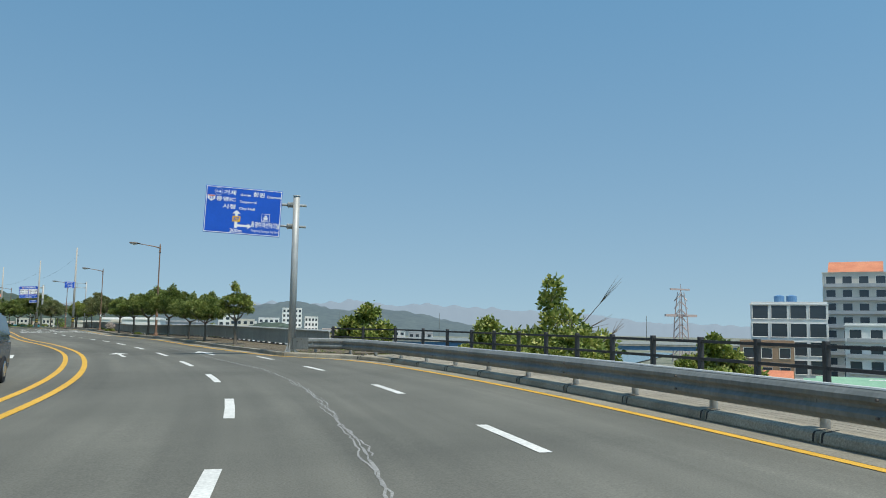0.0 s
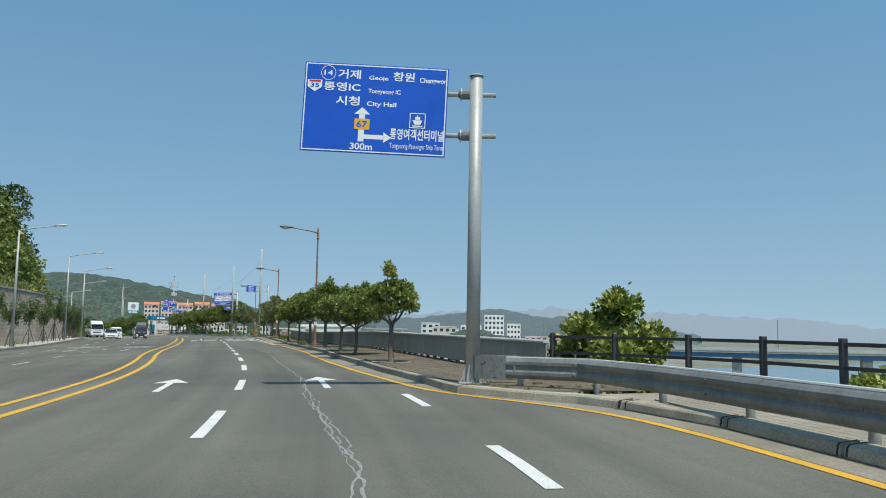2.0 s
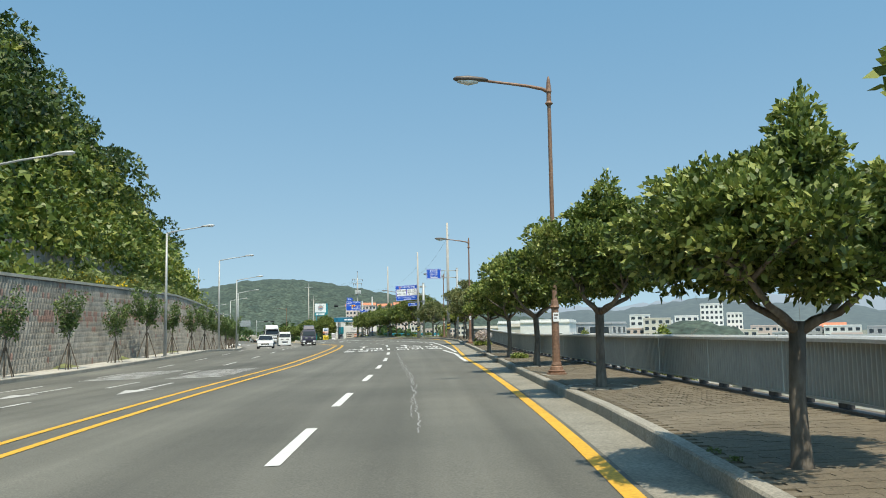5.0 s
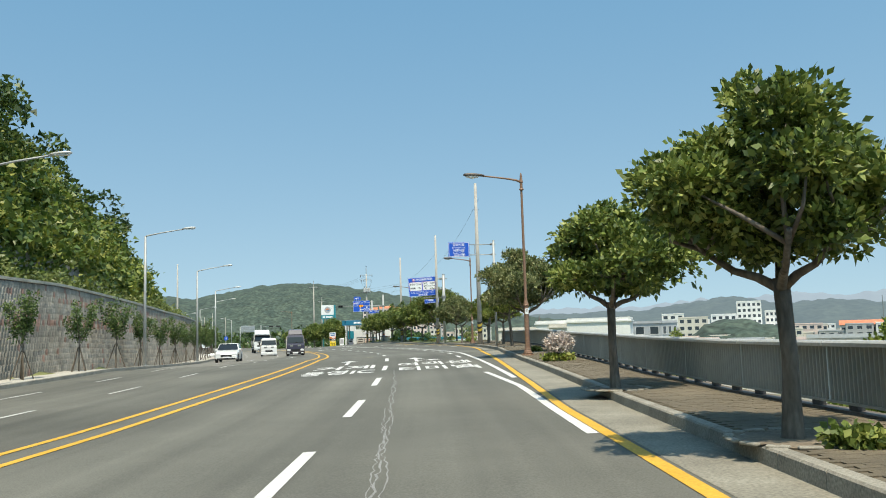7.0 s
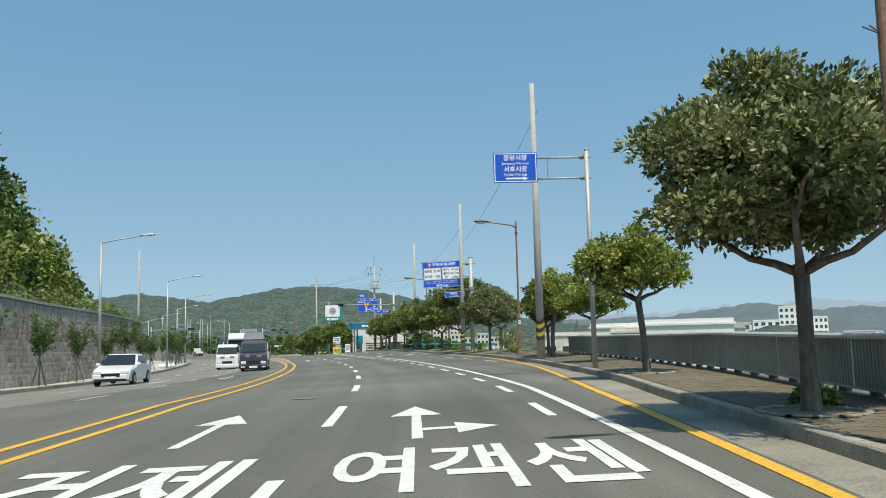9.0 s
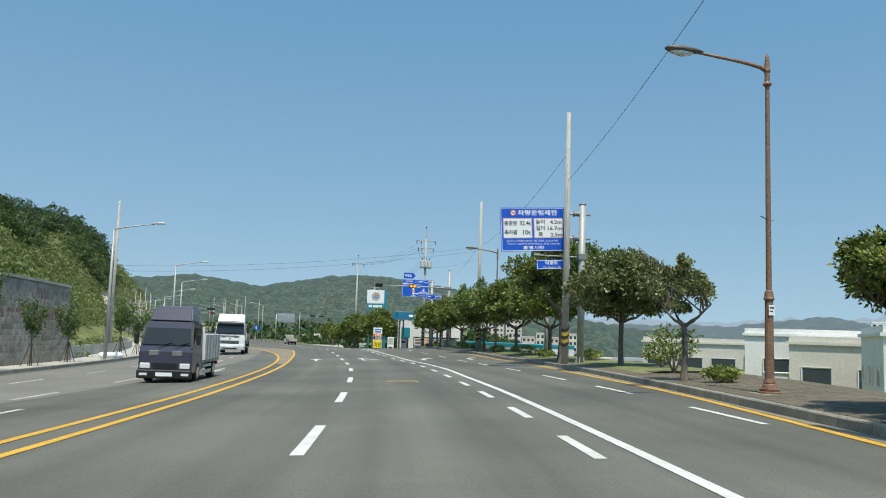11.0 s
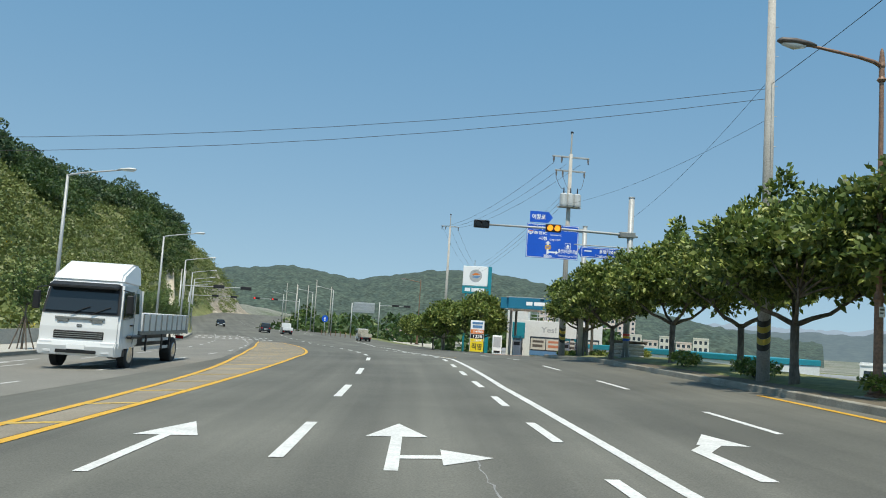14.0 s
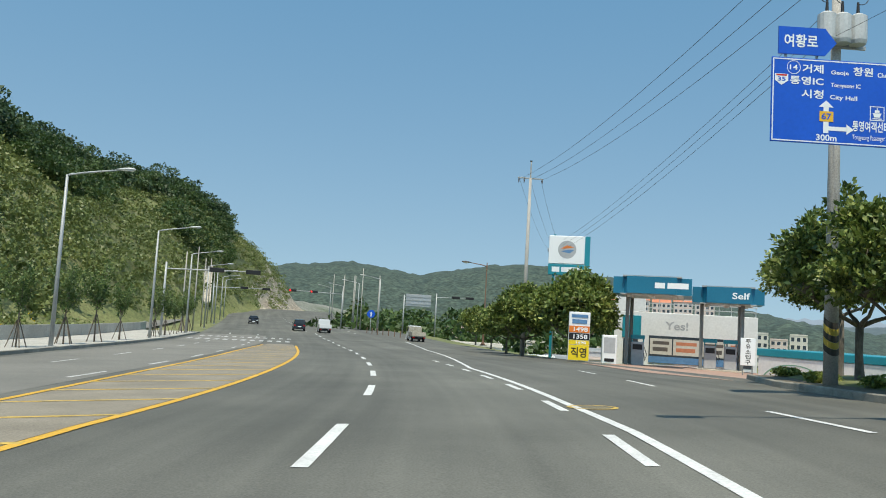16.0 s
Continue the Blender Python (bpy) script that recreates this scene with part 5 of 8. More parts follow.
def restriction_sign():
    g = empty("vehicle_restriction_sign", pose(-50.1, 151.3, 0.74, 0, 0, 38), label="blue vehicle restriction sign with white panels on thick post", category="road sign")
    sign_post(g, 7.85, 0.18)
    for z in (6.15, 7.35):
        sign_arm(g, -1.1, 0.45, z, 0.055, 0.18)
    x0, w, z0, h = -4.15, 3.25, 5.58, 2.13
    b = board(g, x0, x0 + w, z0, z0 + h)
    X = lambda u: x0 + u * w
    Z = lambda v: z0 + h - v * h
    W = M["sign_white"]
    polys("prohibition_disc", [disc(X(0.2), Z(0.125), 0.15)], W, b)
    polys("prohibition_ring", ring(X(0.2), Z(0.125), 0.15, 0.03) + [[(X(0.2) - 0.1, Z(0.125) + 0.075), (X(0.2) - 0.08, Z(0.125) + 0.1), (X(0.2) + 0.1, Z(0.125) - 0.075), (X(0.2) + 0.08, Z(0.125) - 0.1)]], M["sign_red"], b, -0.009)
    polys("prohibition_van", [rect(X(0.2) - 0.08, X(0.2) + 0.08, Z(0.125) - 0.03, Z(0.125) + 0.02)], M["black"], b, -0.0075)
    lettering("차량운행제한", X(0.58), Z(0.12), 0.62 * w, 0.125 * h, W, b, bold=0.02)
    for a, c in ((0.04, 0.485), (0.515, 0.97)):
        polys("panel", [rect(X(a), X(c), Z(0.70), Z(0.245))], W, b, -0.005)
        polys("panel_edge", frame_rects(X(a) + 0.015, X(c) - 0.015, Z(0.70) + 0.015, Z(0.245) - 0.015, 0.012), M["sign_red"], b, -0.007)
    K = lambda body, u, v, ww, hh: lettering(body, X(u), Z(v), ww * w, hh * h, M["black"], b, -0.009, 0.012)
    K("총중량", 0.155, 0.36, 0.2, 0.11)
    K("32.4t", 0.38, 0.36, 0.17, 0.105)
    K("축하중", 0.155, 0.57, 0.2, 0.11)
    K("10t", 0.4, 0.57, 0.12, 0.105)
    K("높이", 0.615, 0.33, 0.14, 0.11)
    K("4.2m", 0.86, 0.335, 0.18, 0.09)
    K("길이", 0.615, 0.475, 0.14, 0.11)
    K("16.7m", 0.84, 0.48, 0.22, 0.09)
    K("폭", 0.615, 0.62, 0.07, 0.11)
    K("2.5m", 0.86, 0.625, 0.18, 0.09)
    lettering("충무교 통행차량은 위 기준 초과차량", X(0.48), Z(0.765), 0.8 * w, 0.05 * h, W, b)
    lettering("1994년 6월부터 운행제한(도로법 제59조)", X(0.5), Z(0.835), 0.83 * w, 0.05 * h, W, b)
    lettering("통영시장", X(0.5), Z(0.92), 0.33 * w, 0.08 * h, W, b, bold=0.012)
    part("plate_arm", tubes((((-2.4, 0.06, 5.23), (-0.1, 0.06, 5.23)), 0.03), n=8), M["steel"], g)
    part("plate_bracket", boxes(((-0.24, 0.2), (-0.2, 0.2), (5.08, 5.4)), bevel=0.02), M["steel_dull"], g)
    p = board(g, -2.42, -0.7, 4.7, 5.16)
    lettering("여황로", -1.65, 5.01, 0.65, 0.19, W, p, bold=0.02)
    lettering("Yeohwang-ro", -1.65, 4.8, 0.9, 0.11, W, p)
    polys("number_bar", [rect(-0.95, -0.8, 5.02, 5.07), rect(-0.95, -0.8, 4.78, 4.83)], W, p)
    droop(g, -0.5, 6.6, -3.6)
    return g


restriction_sign()


def junction_sign():
    g = empty("junction_sign", pose(-78.65, 192.95, 0.6, 0, 0, 38), label="blue direction sign with arrow plate on a pale post", category="road sign")
    sign_post(g, 7.25, 0.14, ribs=False)
    for z in (5.9, 7.0):
        sign_arm(g, -0.8, 0.3, z, 0.05, 0.14)
    b = board(g, -3.3, -0.35, 5.32, 7.22)
    direction_board(b, -3.3, 5.32, 2.95, 1.9)
    bm = bmesh.new()
    o = [(-3.16, 7.3), (-2.12, 7.3), (-1.86, 7.6), (-2.12, 7.92), (-3.16, 7.92)]
    f = bm.faces.new([bm.verts.new((x, 0.0, z)) for x, z in o])
    r = bmesh.ops.extrude_face_region(bm, geom=[f])
    bmesh.ops.translate(bm, verts=[v for v in r["geom"] if isinstance(v, bmesh.types.BMVert)], vec=(0, 0.035, 0))
    bmesh.ops.recalc_face_normals(bm, faces=bm.faces)
    a = part("arrow_plate", bm, M["sign_blue"], g)
    lettering("여황로", -2.66, 7.61, 0.75, 0.3, M["sign_white"], a, bold=0.02)
    part("plate_support", boxes(((-3.0, -2.95), (0.04, 0.08), (7.2, 7.8)), ((-2.3, -2.25), (0.04, 0.08), (7.2, 7.8))), M["steel"], g)
    return g


junction_sign()


def traffic_signal(g, x, z, lit, lamps=2):
    h = part("signal_head", boxes(((x - 0.36, x + 0.36), (-0.16, 0.06), (z - 0.18, z + 0.18)), bevel=0.03), M["black"], g)
    for i in range(lamps):
        cx = x - 0.17 + 0.34 * i
        part("lens", tubes((((cx, -0.19, z), (cx, -0.16, z)), [0.135, 0.14]), n=20), M["amber_lit"] if lit else M["lens_off"], h)
        bm = bmesh.new()
        n = 14
        a = [(0.15 * math.cos(math.pi * k / n), 0.15 * math.sin(math.pi * k / n)) for k in range(n + 1)]
        v = [[bm.verts.new((cx + p, yy, z + q)) for p, q in a] for yy in (-0.16, -0.36)]
        for k in range(n):
            bm.faces.new((v[0][k], v[0][k + 1], v[1][k + 1], v[1][k]))
        part("visor", bm, M["black"], h)
    return h


def signal_mast():
    ang = math.degrees(math.atan2(4.5, 5.7))
    g = empty("signal_mast", pose(-74.05, 187.5, 0.82, 0, 0, ang), label="grey signal mast with flashing amber lights and street plate", category="traffic light")
    sign_post(g, 7.6, 0.15, ribs=True)
    bm = bmesh.new()
    tube(bm, [(0.35, 0, 5.75), (-0.3, 0, 5.8), (-3.5, 0, 5.85), (-6.9, 0, 5.8)], [0.06, 0.065, 0.055, 0.045], 12)
    part("arm", bm, M["steel"], g, smooth=True)
    part("arm_clamp", boxes(((-0.55, 0.2), (-0.19, 0.19), (5.66, 5.92)), bevel=0.03), M["steel_dull"], g)
    traffic_signal(g, -7.15, 5.8, False)
    traffic_signal(g, -3.75, 5.85, True)
    for z, c in ((1.05, "sign_red"), (0.93, "sign_yellow"), (0.82, "sign_blue")):
        part("band", tubes((((0, 0, z), (0, 0, z + 0.1)), 0.158), n=20), M[c], g)
    part("plate_arm", tubes((((-2.7, 0.02, 5.18), (-0.1, 0.02, 5.18)), 0.025), n=8), M["steel"], g)
    bm = bmesh.new()
    o = [(-2.35, 4.6), (-0.55, 4.6), (-0.55, 5.1), (-2.35, 5.1), (-2.5, 4.85)]
    f = bm.faces.new([bm.verts.new((x, -0.02, z)) for x, z in o])
    r = bmesh.ops.extrude_face_region(bm, geom=[f])
    bmesh.ops.translate(bm, verts=[v for v in r["geom"] if isinstance(v, bmesh.types.BMVert)], vec=(0, 0.04, 0))
    bmesh.ops.recalc_face_normals(bm, faces=bm.faces)
    p = part("street_plate", bm, M["sign_blue"], g)
    polys("border", frame_rects(-2.33, -0.58, 4.63, 5.07, 0.02), M["sign_white"], p, -0.026)
    lettering("통영터널로", -1.05, 4.92, 0.85, 0.18, M["sign_white"], p, -0.027, 0.015)
    lettering("Tongyeongteoneol-ro", -1.15, 4.71, 1.05, 0.1, M["sign_white"], p, -0.027)
    polys("number_bar", [rect(-2.2, -1.85, 4.88, 4.94)], M["sign_white"], p, -0.027)
    part("junction_box", boxes(((0.14, 0.34), (-0.1, 0.1), (2.0, 2.6)), bevel=0.02), M["steel_dull"], g)
    return g


signal_mast()


# ------------------------------------------------------------ lamps and poles
def ornate_lamp(collar=2.0):
    g = empty("street_lamp", label="brown fluted steel street lamp with a curved arm", category="street lamp", group="brown street lamps along the pavement")
    c = M["brown_pole"]
    bm = bmesh.new()
    tube(bm, [(0, 0, 0), (0, 0, 0.05), (0, 0, 0.06), (0, 0, 0.11), (0, 0, 0.12), (0, 0, 0.2), (0, 0, 0.22), (0, 0, 0.25), (0, 0, 0.32)], [0.25, 0.25, 0.2, 0.215, 0.17, 0.15, 0.125, 0.13, 0.11], 20)
    part("base", bm, c, g)
    part("footing", boxes(((-0.32, 0.32), (-0.32, 0.32), (-0.03, 0.012)), bevel=0.01), M["kerb"], g)
    part("lower_post", tubes((((0, 0, 0.32), (0, 0, collar)), [0.1, 0.088]), n=12), c, g)
    part("collar", tubes((((0, 0, collar), (0, 0, collar + 0.04), (0, 0, collar + 0.08), (0, 0, collar + 0.2), (0, 0, collar + 0.22)), [0.1, 0.118, 0.1, 0.085, 0.06]), n=16), c, g)
    part("upper_post", tubes((((0, 0, collar + 0.2), (0, 0, 6.75)), [0.062, 0.046]), n=14), c, g)
    n_ = part("notice", boxes(((-0.07, 0.07), (-0.106, -0.1), (collar - 0.32, collar - 0.1))), M["sign_white"], g)
    polys("writing_bar", [rect(-0.05, 0.05, collar - 0.18, collar - 0.14), rect(-0.05, 0.03, collar - 0.25, collar - 0.22)], M["dark_iron"], n_, -0.108)
    for tip in ((-0.18, -0.05, 3.82), (-0.17, 0.06, 3.85), (0.12, -0.05, 3.76)):
        part("bird_spike", tubes((((0, 0, 3.75), tip), 0.008), n=5), M["dark_iron"], g)
    part("finial", tubes((((0, 0, 6.75), (0, 0, 6.8), (0, 0, 6.86), (0, 0, 7.05), (0, 0, 7.1), (0, 0, 7.42), (0, 0, 7.5)), [0.06, 0.1, 0.06, 0.055, 0.075, 0.04, 0.015]), n=12), c, g)
    bm = bmesh.new()
    tube(bm, [(0, 0, 7.1), (-0.18, 0, 7.18), (-0.5, 0, 7.24), (-1.0, 0, 7.3), (-1.75, 0, 7.38)], [0.05, 0.045, 0.04, 0.035, 0.03], 10)
    part("arm", bm, c, g, smooth=True)
    bm = bmesh.new()
    tube(bm, [(-1.55, 0, 7.37), (-1.7, 0, 7.4), (-2.05, 0, 7.42), (-2.35, 0, 7.42), (-2.42, 0, 7.4)], [0.05, 0.09, 0.13, 0.1, 0.04], 14)
    bmesh.ops.scale(bm, vec=(1, 1, 0.62), space=Matrix.Translation((0, 0, -7.4)), verts=bm.verts)
    hd = part("lamp_head", bm, M["dark_iron"], g, smooth=True)
    bm = bmesh.new()
    tube(bm, [(-1.8, 0, 7.35), (-2.05, 0, 7.345), (-2.32, 0, 7.36)], [0.05, 0.1, 0.05], 12)
    part("lens", bm, M["lamp_glass"], hd, smooth=True)
    return g


lamp0 = ornate_lamp(1.62)
lamp2 = ornate_lamp(2.0)
lamp2.matrix_basis = at(138.6, 5.75, 0.15, 6)
lamp0.matrix_basis = at(101.1, 4.99, 0.15, 4)
for s0, d0, k in ((176, 9.2, 1.0), (220.1, 11.7, 1.06), (323.6, 18.2, 1.3)):
    copy_thing(lamp2, at(s0, d0, 0.15, 6) @ Matrix.Scale(k, 4))


def plain_lamp():
    g = empty("street_lamp", label="tall galvanised street lamp on the opposite pavement", category="street lamp", group="grey street lamps on the opposite side")
    part("base_plate", boxes(((-0.2, 0.2), (-0.2, 0.2), (0, 0.04))), M["steel"], g)
    part("post", tubes((((0, 0, 0), (0, 0, 8.2)), [0.11, 0.065]), n=14), M["steel"], g, smooth=True)
    bm = bmesh.new()
    tube(bm, [(0, 0, 8.15), (0.12, 0, 8.22), (1.0, 0, 8.4), (2.4, 0, 8.62)], [0.06, 0.05, 0.042, 0.035], 10)
    part("arm", bm, M["steel"], g, smooth=True)
    bm = bmesh.new()
    tube(bm, [(2.25, 0, 8.6), (2.45, 0, 8.66), (2.8, 0, 8.72), (3.05, 0, 8.74), (3.12, 0, 8.73)], [0.05, 0.11, 0.15, 0.13, 0.05], 12)
    bmesh.ops.scale(bm, vec=(1, 1, 0.5), space=Matrix.Translation((0, 0, -8.66)), verts=bm.verts)
    hd = part("lamp_head", bm, M["rail_top"], g, smooth=True)
    part("lens", boxes(((2.5, 3.0), (-0.1, 0.1), (8.60, 8.635))), M["lamp_glass"], hd)
    return g


lamp1 = plain_lamp()
lamp1.matrix_basis = at(88, -14.75, 0.15)
for s0 in (112.4, 136.6, 159.2, 183.2, 213, 242.1, 270.4, 294.8, 318, 342, 366, 390, 414):
    copy_thing(lamp1, at(s0, -14.75, 0.15))
for s0 in (352, 378, 404, 430):
    copy_thing(lamp1, at(s0, 9.5, 0.15, 180))


def utility_pole(name, x, y, z0, top, label, striped=True, slim=1.0):
    g = empty(name, pose(x, y, z0), label=label, category="utility pole")
    h = top - z0
    part("pole", tubes((((0, 0, -0.5), (0, 0, h)), [0.19 * slim, 0.1 * slim]), n=18), M["pole_concrete"], g, smooth=True)
    if striped:
        for i in range(5):
            bm = bmesh.new()
            n = 18
            r = 0.187
            zz = 1.05 + i * 0.17
            rows = [[bm.verts.new((r * math.cos(2 * math.pi * k / n), r * math.sin(2 * math.pi * k / n), zz + w + 0.14 * math.sin(2 * math.pi * k / n))) for k in range(n)] for w in (0, 0.165)]
            for k in range(n):
                bm.faces.new((rows[0][k], rows[0][(k + 1) % n], rows[1][(k + 1) % n], rows[1][k]))
            part("warning_band", bm, M["band_black"] if i % 2 == 0 else M["band_yellow"], g)
    for k in range(5):
        part("step_bolt", tubes((((0.05, 0, h - 2 - k * 0.9), (0.2, 0.05, h - 2 - k * 0.9)), 0.01), n=5), M["steel_dull"], g)
    return g


utility_pole("utility_pole", -36.62, 122.1, 0.9, 13.18, "tall tapered concrete utility pole beside the pavement")
utility_pole("utility_pole", -50.6, 150.4, 0.7, 13.0, "tall concrete utility pole with black and yellow bands")
utility_pole("utility_pole", -65.5, 175.0, 0.7, 13.15, "tall concrete utility pole with black and yellow bands")
utility_pole("utility_pole", -59.9, 175.9, 0.4, 7.0, "short pale concrete pole behind the trees", False)
utility_pole("utility_pole", -101.7, 170.3, -0.3, 13.9, "tall slim pole on the opposite pavement", False)


def wire(a, b, sag=0.6, r=0.012, parent=None):
    a, b = Vector(a), Vector(b)
    n = 16
    pts = [a.lerp(b, i / n) - Vector((0, 0, sag * 4 * (i / n) * (1 - i / n))) for i in range(n + 1)]
    return part("wire", tubes((pts, r), n=5), M["wire"], parent)


def crossarm_pole(name, x, y, z0, top, rz, label, transformers=False, striped=True):
    g = utility_pole(name, x, y, z0, top - 1.4, label, striped)
    g.matrix_basis = pose(x, y, z0, 0, 0, rz)
    h = top - z0
    part("spike", tubes((((0, 0, h - 1.5), (0, 0, h - 0.1)), [0.06, 0.04]), n=8), M["pole_concrete"], g)
    part("spike_tip", boxes(((-0.08, 0.08), (-0.03, 0.03), (h - 0.12, h))), M["black"], g)
    for z, w in ((h - 1.6, 1.15), (h - 2.45, 0.95)) if transformers else ((h - 1.4, 1.0),):
        part("crossarm", boxes(((-w, w), (-0.05, 0.05), (z - 0.05, z + 0.05)), bevel=0.01), M["steel"], g)
        for u in (-w + 0.08, -w * 0.5, w - 0.08):
            bm = bmesh.new()
            tube(bm, [(u, -0.05, z - 0.02), (u - 0.03, -0.16, z - 0.2), (u - 0.06, -0.28, z - 0.42)], [0.03, 0.06, 0.03], 8)
            part("insulator", bm, M["black"], g)
    if transformers:
        for u in (-0.42, 0.0, 0.42):
            t = part("transformer", tubes((((u, -0.3, h - 4.7), (u, -0.3, h - 4.6), (u, -0.3, h - 3.95), (u, -0.3, h - 3.88)), [0.2, 0.23, 0.23, 0.12]), n=14), M["rail_top"], g)
            part("bushing", tubes((((u, -0.3, h - 3.9), (u, -0.3, h - 3.55)), [0.05, 0.03]), n=8), M["black"], t)
        for u, v in ((-0.9, -0.42), (-0.45, 0.0), (0.85, 0.42)):
            pts = [Vector((u - 0.05, -0.25, h - 2.9)).lerp(Vector((v, -0.3, h - 3.6)), i / 8) + Vector((0, -0.15, -0.3)) * math.sin(math.pi * i / 8) for i in range(9)]
            part("jumper", tubes((pts, 0.012), n=5), M["wire"], g)
        part("transformer_beam", boxes(((-0.75, 0.75), (-0.12, -0.05), (h - 4.75, h - 4.65))), M["steel"], g)
    return g


crossarm_pole("power_pole", -80.9, 195.6, 0.35, 14.1, 40, "concrete power pole with crossarms, insulators and transformers", True)
crossarm_pole("power_pole", -108.7, 226.5, -0.9, 14.3, 45, "concrete power pole with one crossarm beside the filling station", False, False)
crossarm_pole("power_pole", -126, 262, -1.5, 12.6, 45, "distant concrete power pole with one crossarm", False, False)
lines = empty("power_lines", label="thin dark overhead power lines between poles", category="power line")
for o in (-0.9, 0.0, 0.9):
    wire((-81.1 + o * 0.7, 195.5 + o * 0.6, 12.1), (-108.7 + o * 0.7, 226.5 + o * 0.6, 12.8), 0.7, 0.010, lines)
    wire((-108.7 + o * 0.7, 226.5 + o * 0.6, 12.8), (-126 + o * 0.7, 262 + o * 0.6, 11.1), 0.7, 0.010, lines)
wire((-65.5, 175.0, 9.3), (-112.0, 152.0, 7.6), 1.6, 0.008, lines)
wire((-65.5, 175.0, 9.0), (-112.0, 152.0, 7.2), 1.7, 0.008, lines)
wire((-65.5, 175.0, 9.4), (-50.6, 150.4, 11.0), 0.6, 0.009, lines)
wire((-50.6, 150.4, 9.6), (-36.4, 122.2, 12.0), 0.5, 0.009, lines)
wire((-81.1, 195.5, 9.6), (-65.5, 175.0, 8.4), 0.4, 0.006, lines)
wire((-74.05, 187.5, 7.4), (-65.5, 175.0, 9.6), 0.3, 0.006, lines)
for k in range(3):
    wire((-81.1, 195.5, 10.4 - k * 0.35), (-112, 236, 8.6 - k * 0.4), 0.6, 0.008, lines)

# ------------------------------------------------------------ retaining wall on the far side
def lozenge(w, h, slant, proud):
    """Split-face block: a slanted six-sided front with a raised ridge; rows of (along, up, out)."""
    pts = [(0.03, 0.5, 0.0), (0.27, 0.02, 0.012), (0.73, 0.02, 0.012), (0.97, 0.5, 0.0), (0.73, 0.98, 0.012), (0.27, 0.98, 0.012), (0.62, 0.16, proud), (0.62, 0.84, proud), (0.36, 0.5, proud * 0.75)]
    return [(u * w * 0.93 + slant * (v - 0.5), v * h, o) for u, v, o in pts]


LOZENGE_FACES = ((0, 1, 6, 8), (0, 8, 7, 5), (1, 2, 6), (2, 3, 7, 6), (3, 4, 7), (4, 5, 7), (6, 7, 8))


def block_wall():
    wall = tagged(empty("wall_left"), "retaining wall of slanted split-face grey blocks with reddish bands", "wall", kind="structure")
    sweep("core", 40, 213, -17.0, [(0.25, -0.4), (-0.14, 4.7), (-0.5, 4.7), (-0.5, 3.6)], M["wall_core"], wall, step=2)
    rng2 = random.Random(3)
    grey, red = ([], []), ([], [])
    near_g = []
    bw, pitch, bh = 0.31, 0.29, 0.43
    for j in range(15):
        z = 0.1 + j * pitch
        lean = 0.265 - 0.39 * (z / 4.7)
        odd = j % 2
        for i in range(int((213 - 60) / bw)):
            s = 60 + (i + 0.5 * odd) * bw
            is_red = (j in (8, 9) and rng2.random() < 0.5) or (j in (12, 13) and rng2.random() < 0.22) or rng2.random() < 0.025
            if 109.2 < s < 115.2:
                near_g.append((s, z, lean, is_red, odd))
                continue
            V, F = red if is_red else grey
            k = len(V)
            o = rng2.uniform(-0.012, 0.014)
            V += [P(s + a, -17.0 + lean - 0.083 * u + q + o, z + u) for a, u, q in lozenge(bw, bh, 0.13 if odd else 0.09, 0.085)]
            F += [tuple(k + q for q in f) for f in LOZENGE_FACES]
    for nm, (V, F), mat, lb in (("block_courses", grey, "wall_block", "rough grey slanted concrete blocks"), ("red_block_courses", red, "wall_block_red", "reddish-brown slanted concrete blocks")):
        ob = mesh_object(nm, V, F, M[mat], wall, lb)
        ob["kind"] = "stuff"
    shared = {}
    for flag, mat, odd in ((False, "wall_block", 0), (True, "wall_block_red", 0), (False, "wall_block", 1), (True, "wall_block_red", 1)):
        me = bpy.data.meshes.new("block")
        me.from_pydata([(q - 0.083 * u, a, u) for a, u, q in lozenge(bw, bh, 0.13 if odd else 0.09, 0.085)], [], LOZENGE_FACES)
        me.materials.append(M[mat])
        shared[flag, odd] = me
    for s, z, lean, flag, odd in near_g:
        o = new("block", shared[flag, odd])
        o.parent = wall
        o.matrix_basis = at(s, -17.0 + lean + rng2.uniform(-0.012, 0.014), z)
    sweep("coping", 40, 213, -17.12, [(0.12, 4.6), (0.12, 4.74), (-0.4, 4.74), (-0.4, 4.6)], M["concrete"], wall, step=2, closed=True)
    s = 60.0
    while s < 213:
        part("pilaster", boxes(((-0.05, 0.25), (-0.2, 0.2), (-0.2, 4.6))), M["wall_core"], wall).matrix_basis = at(s, -17.0) @ pose(0, 0, 0, 0, -4.5, 0)
        s += 22
    return wall


block_wall()
tagged(ribbon("terrace", 60, 213, -21.4, -17.4, 4.5, M["hill_soil"], step=3), "weedy terrace above the block wall", "ground", kind="structure")
up = tagged(empty("upper_wall"), "stained concrete upper retaining wall under creepers", "wall", kind="structure")
sweep("wall_face", 124, 206, -21.3, [(0.25, 4.2), (-0.15, 7.6), (-0.6, 7.6), (-0.6, 5)], M["wall_stain"], up, step=2)
s = 126.0
while s < 206:
    part("buttress", boxes(((-0.1, 0.4), (-0.22, 0.22), (4.0, 7.4))), M["wall_stain"], up).matrix_basis = at(s, -21.2) @ pose(0, 0, 0, 0, -5, 0)
    s += 3.1


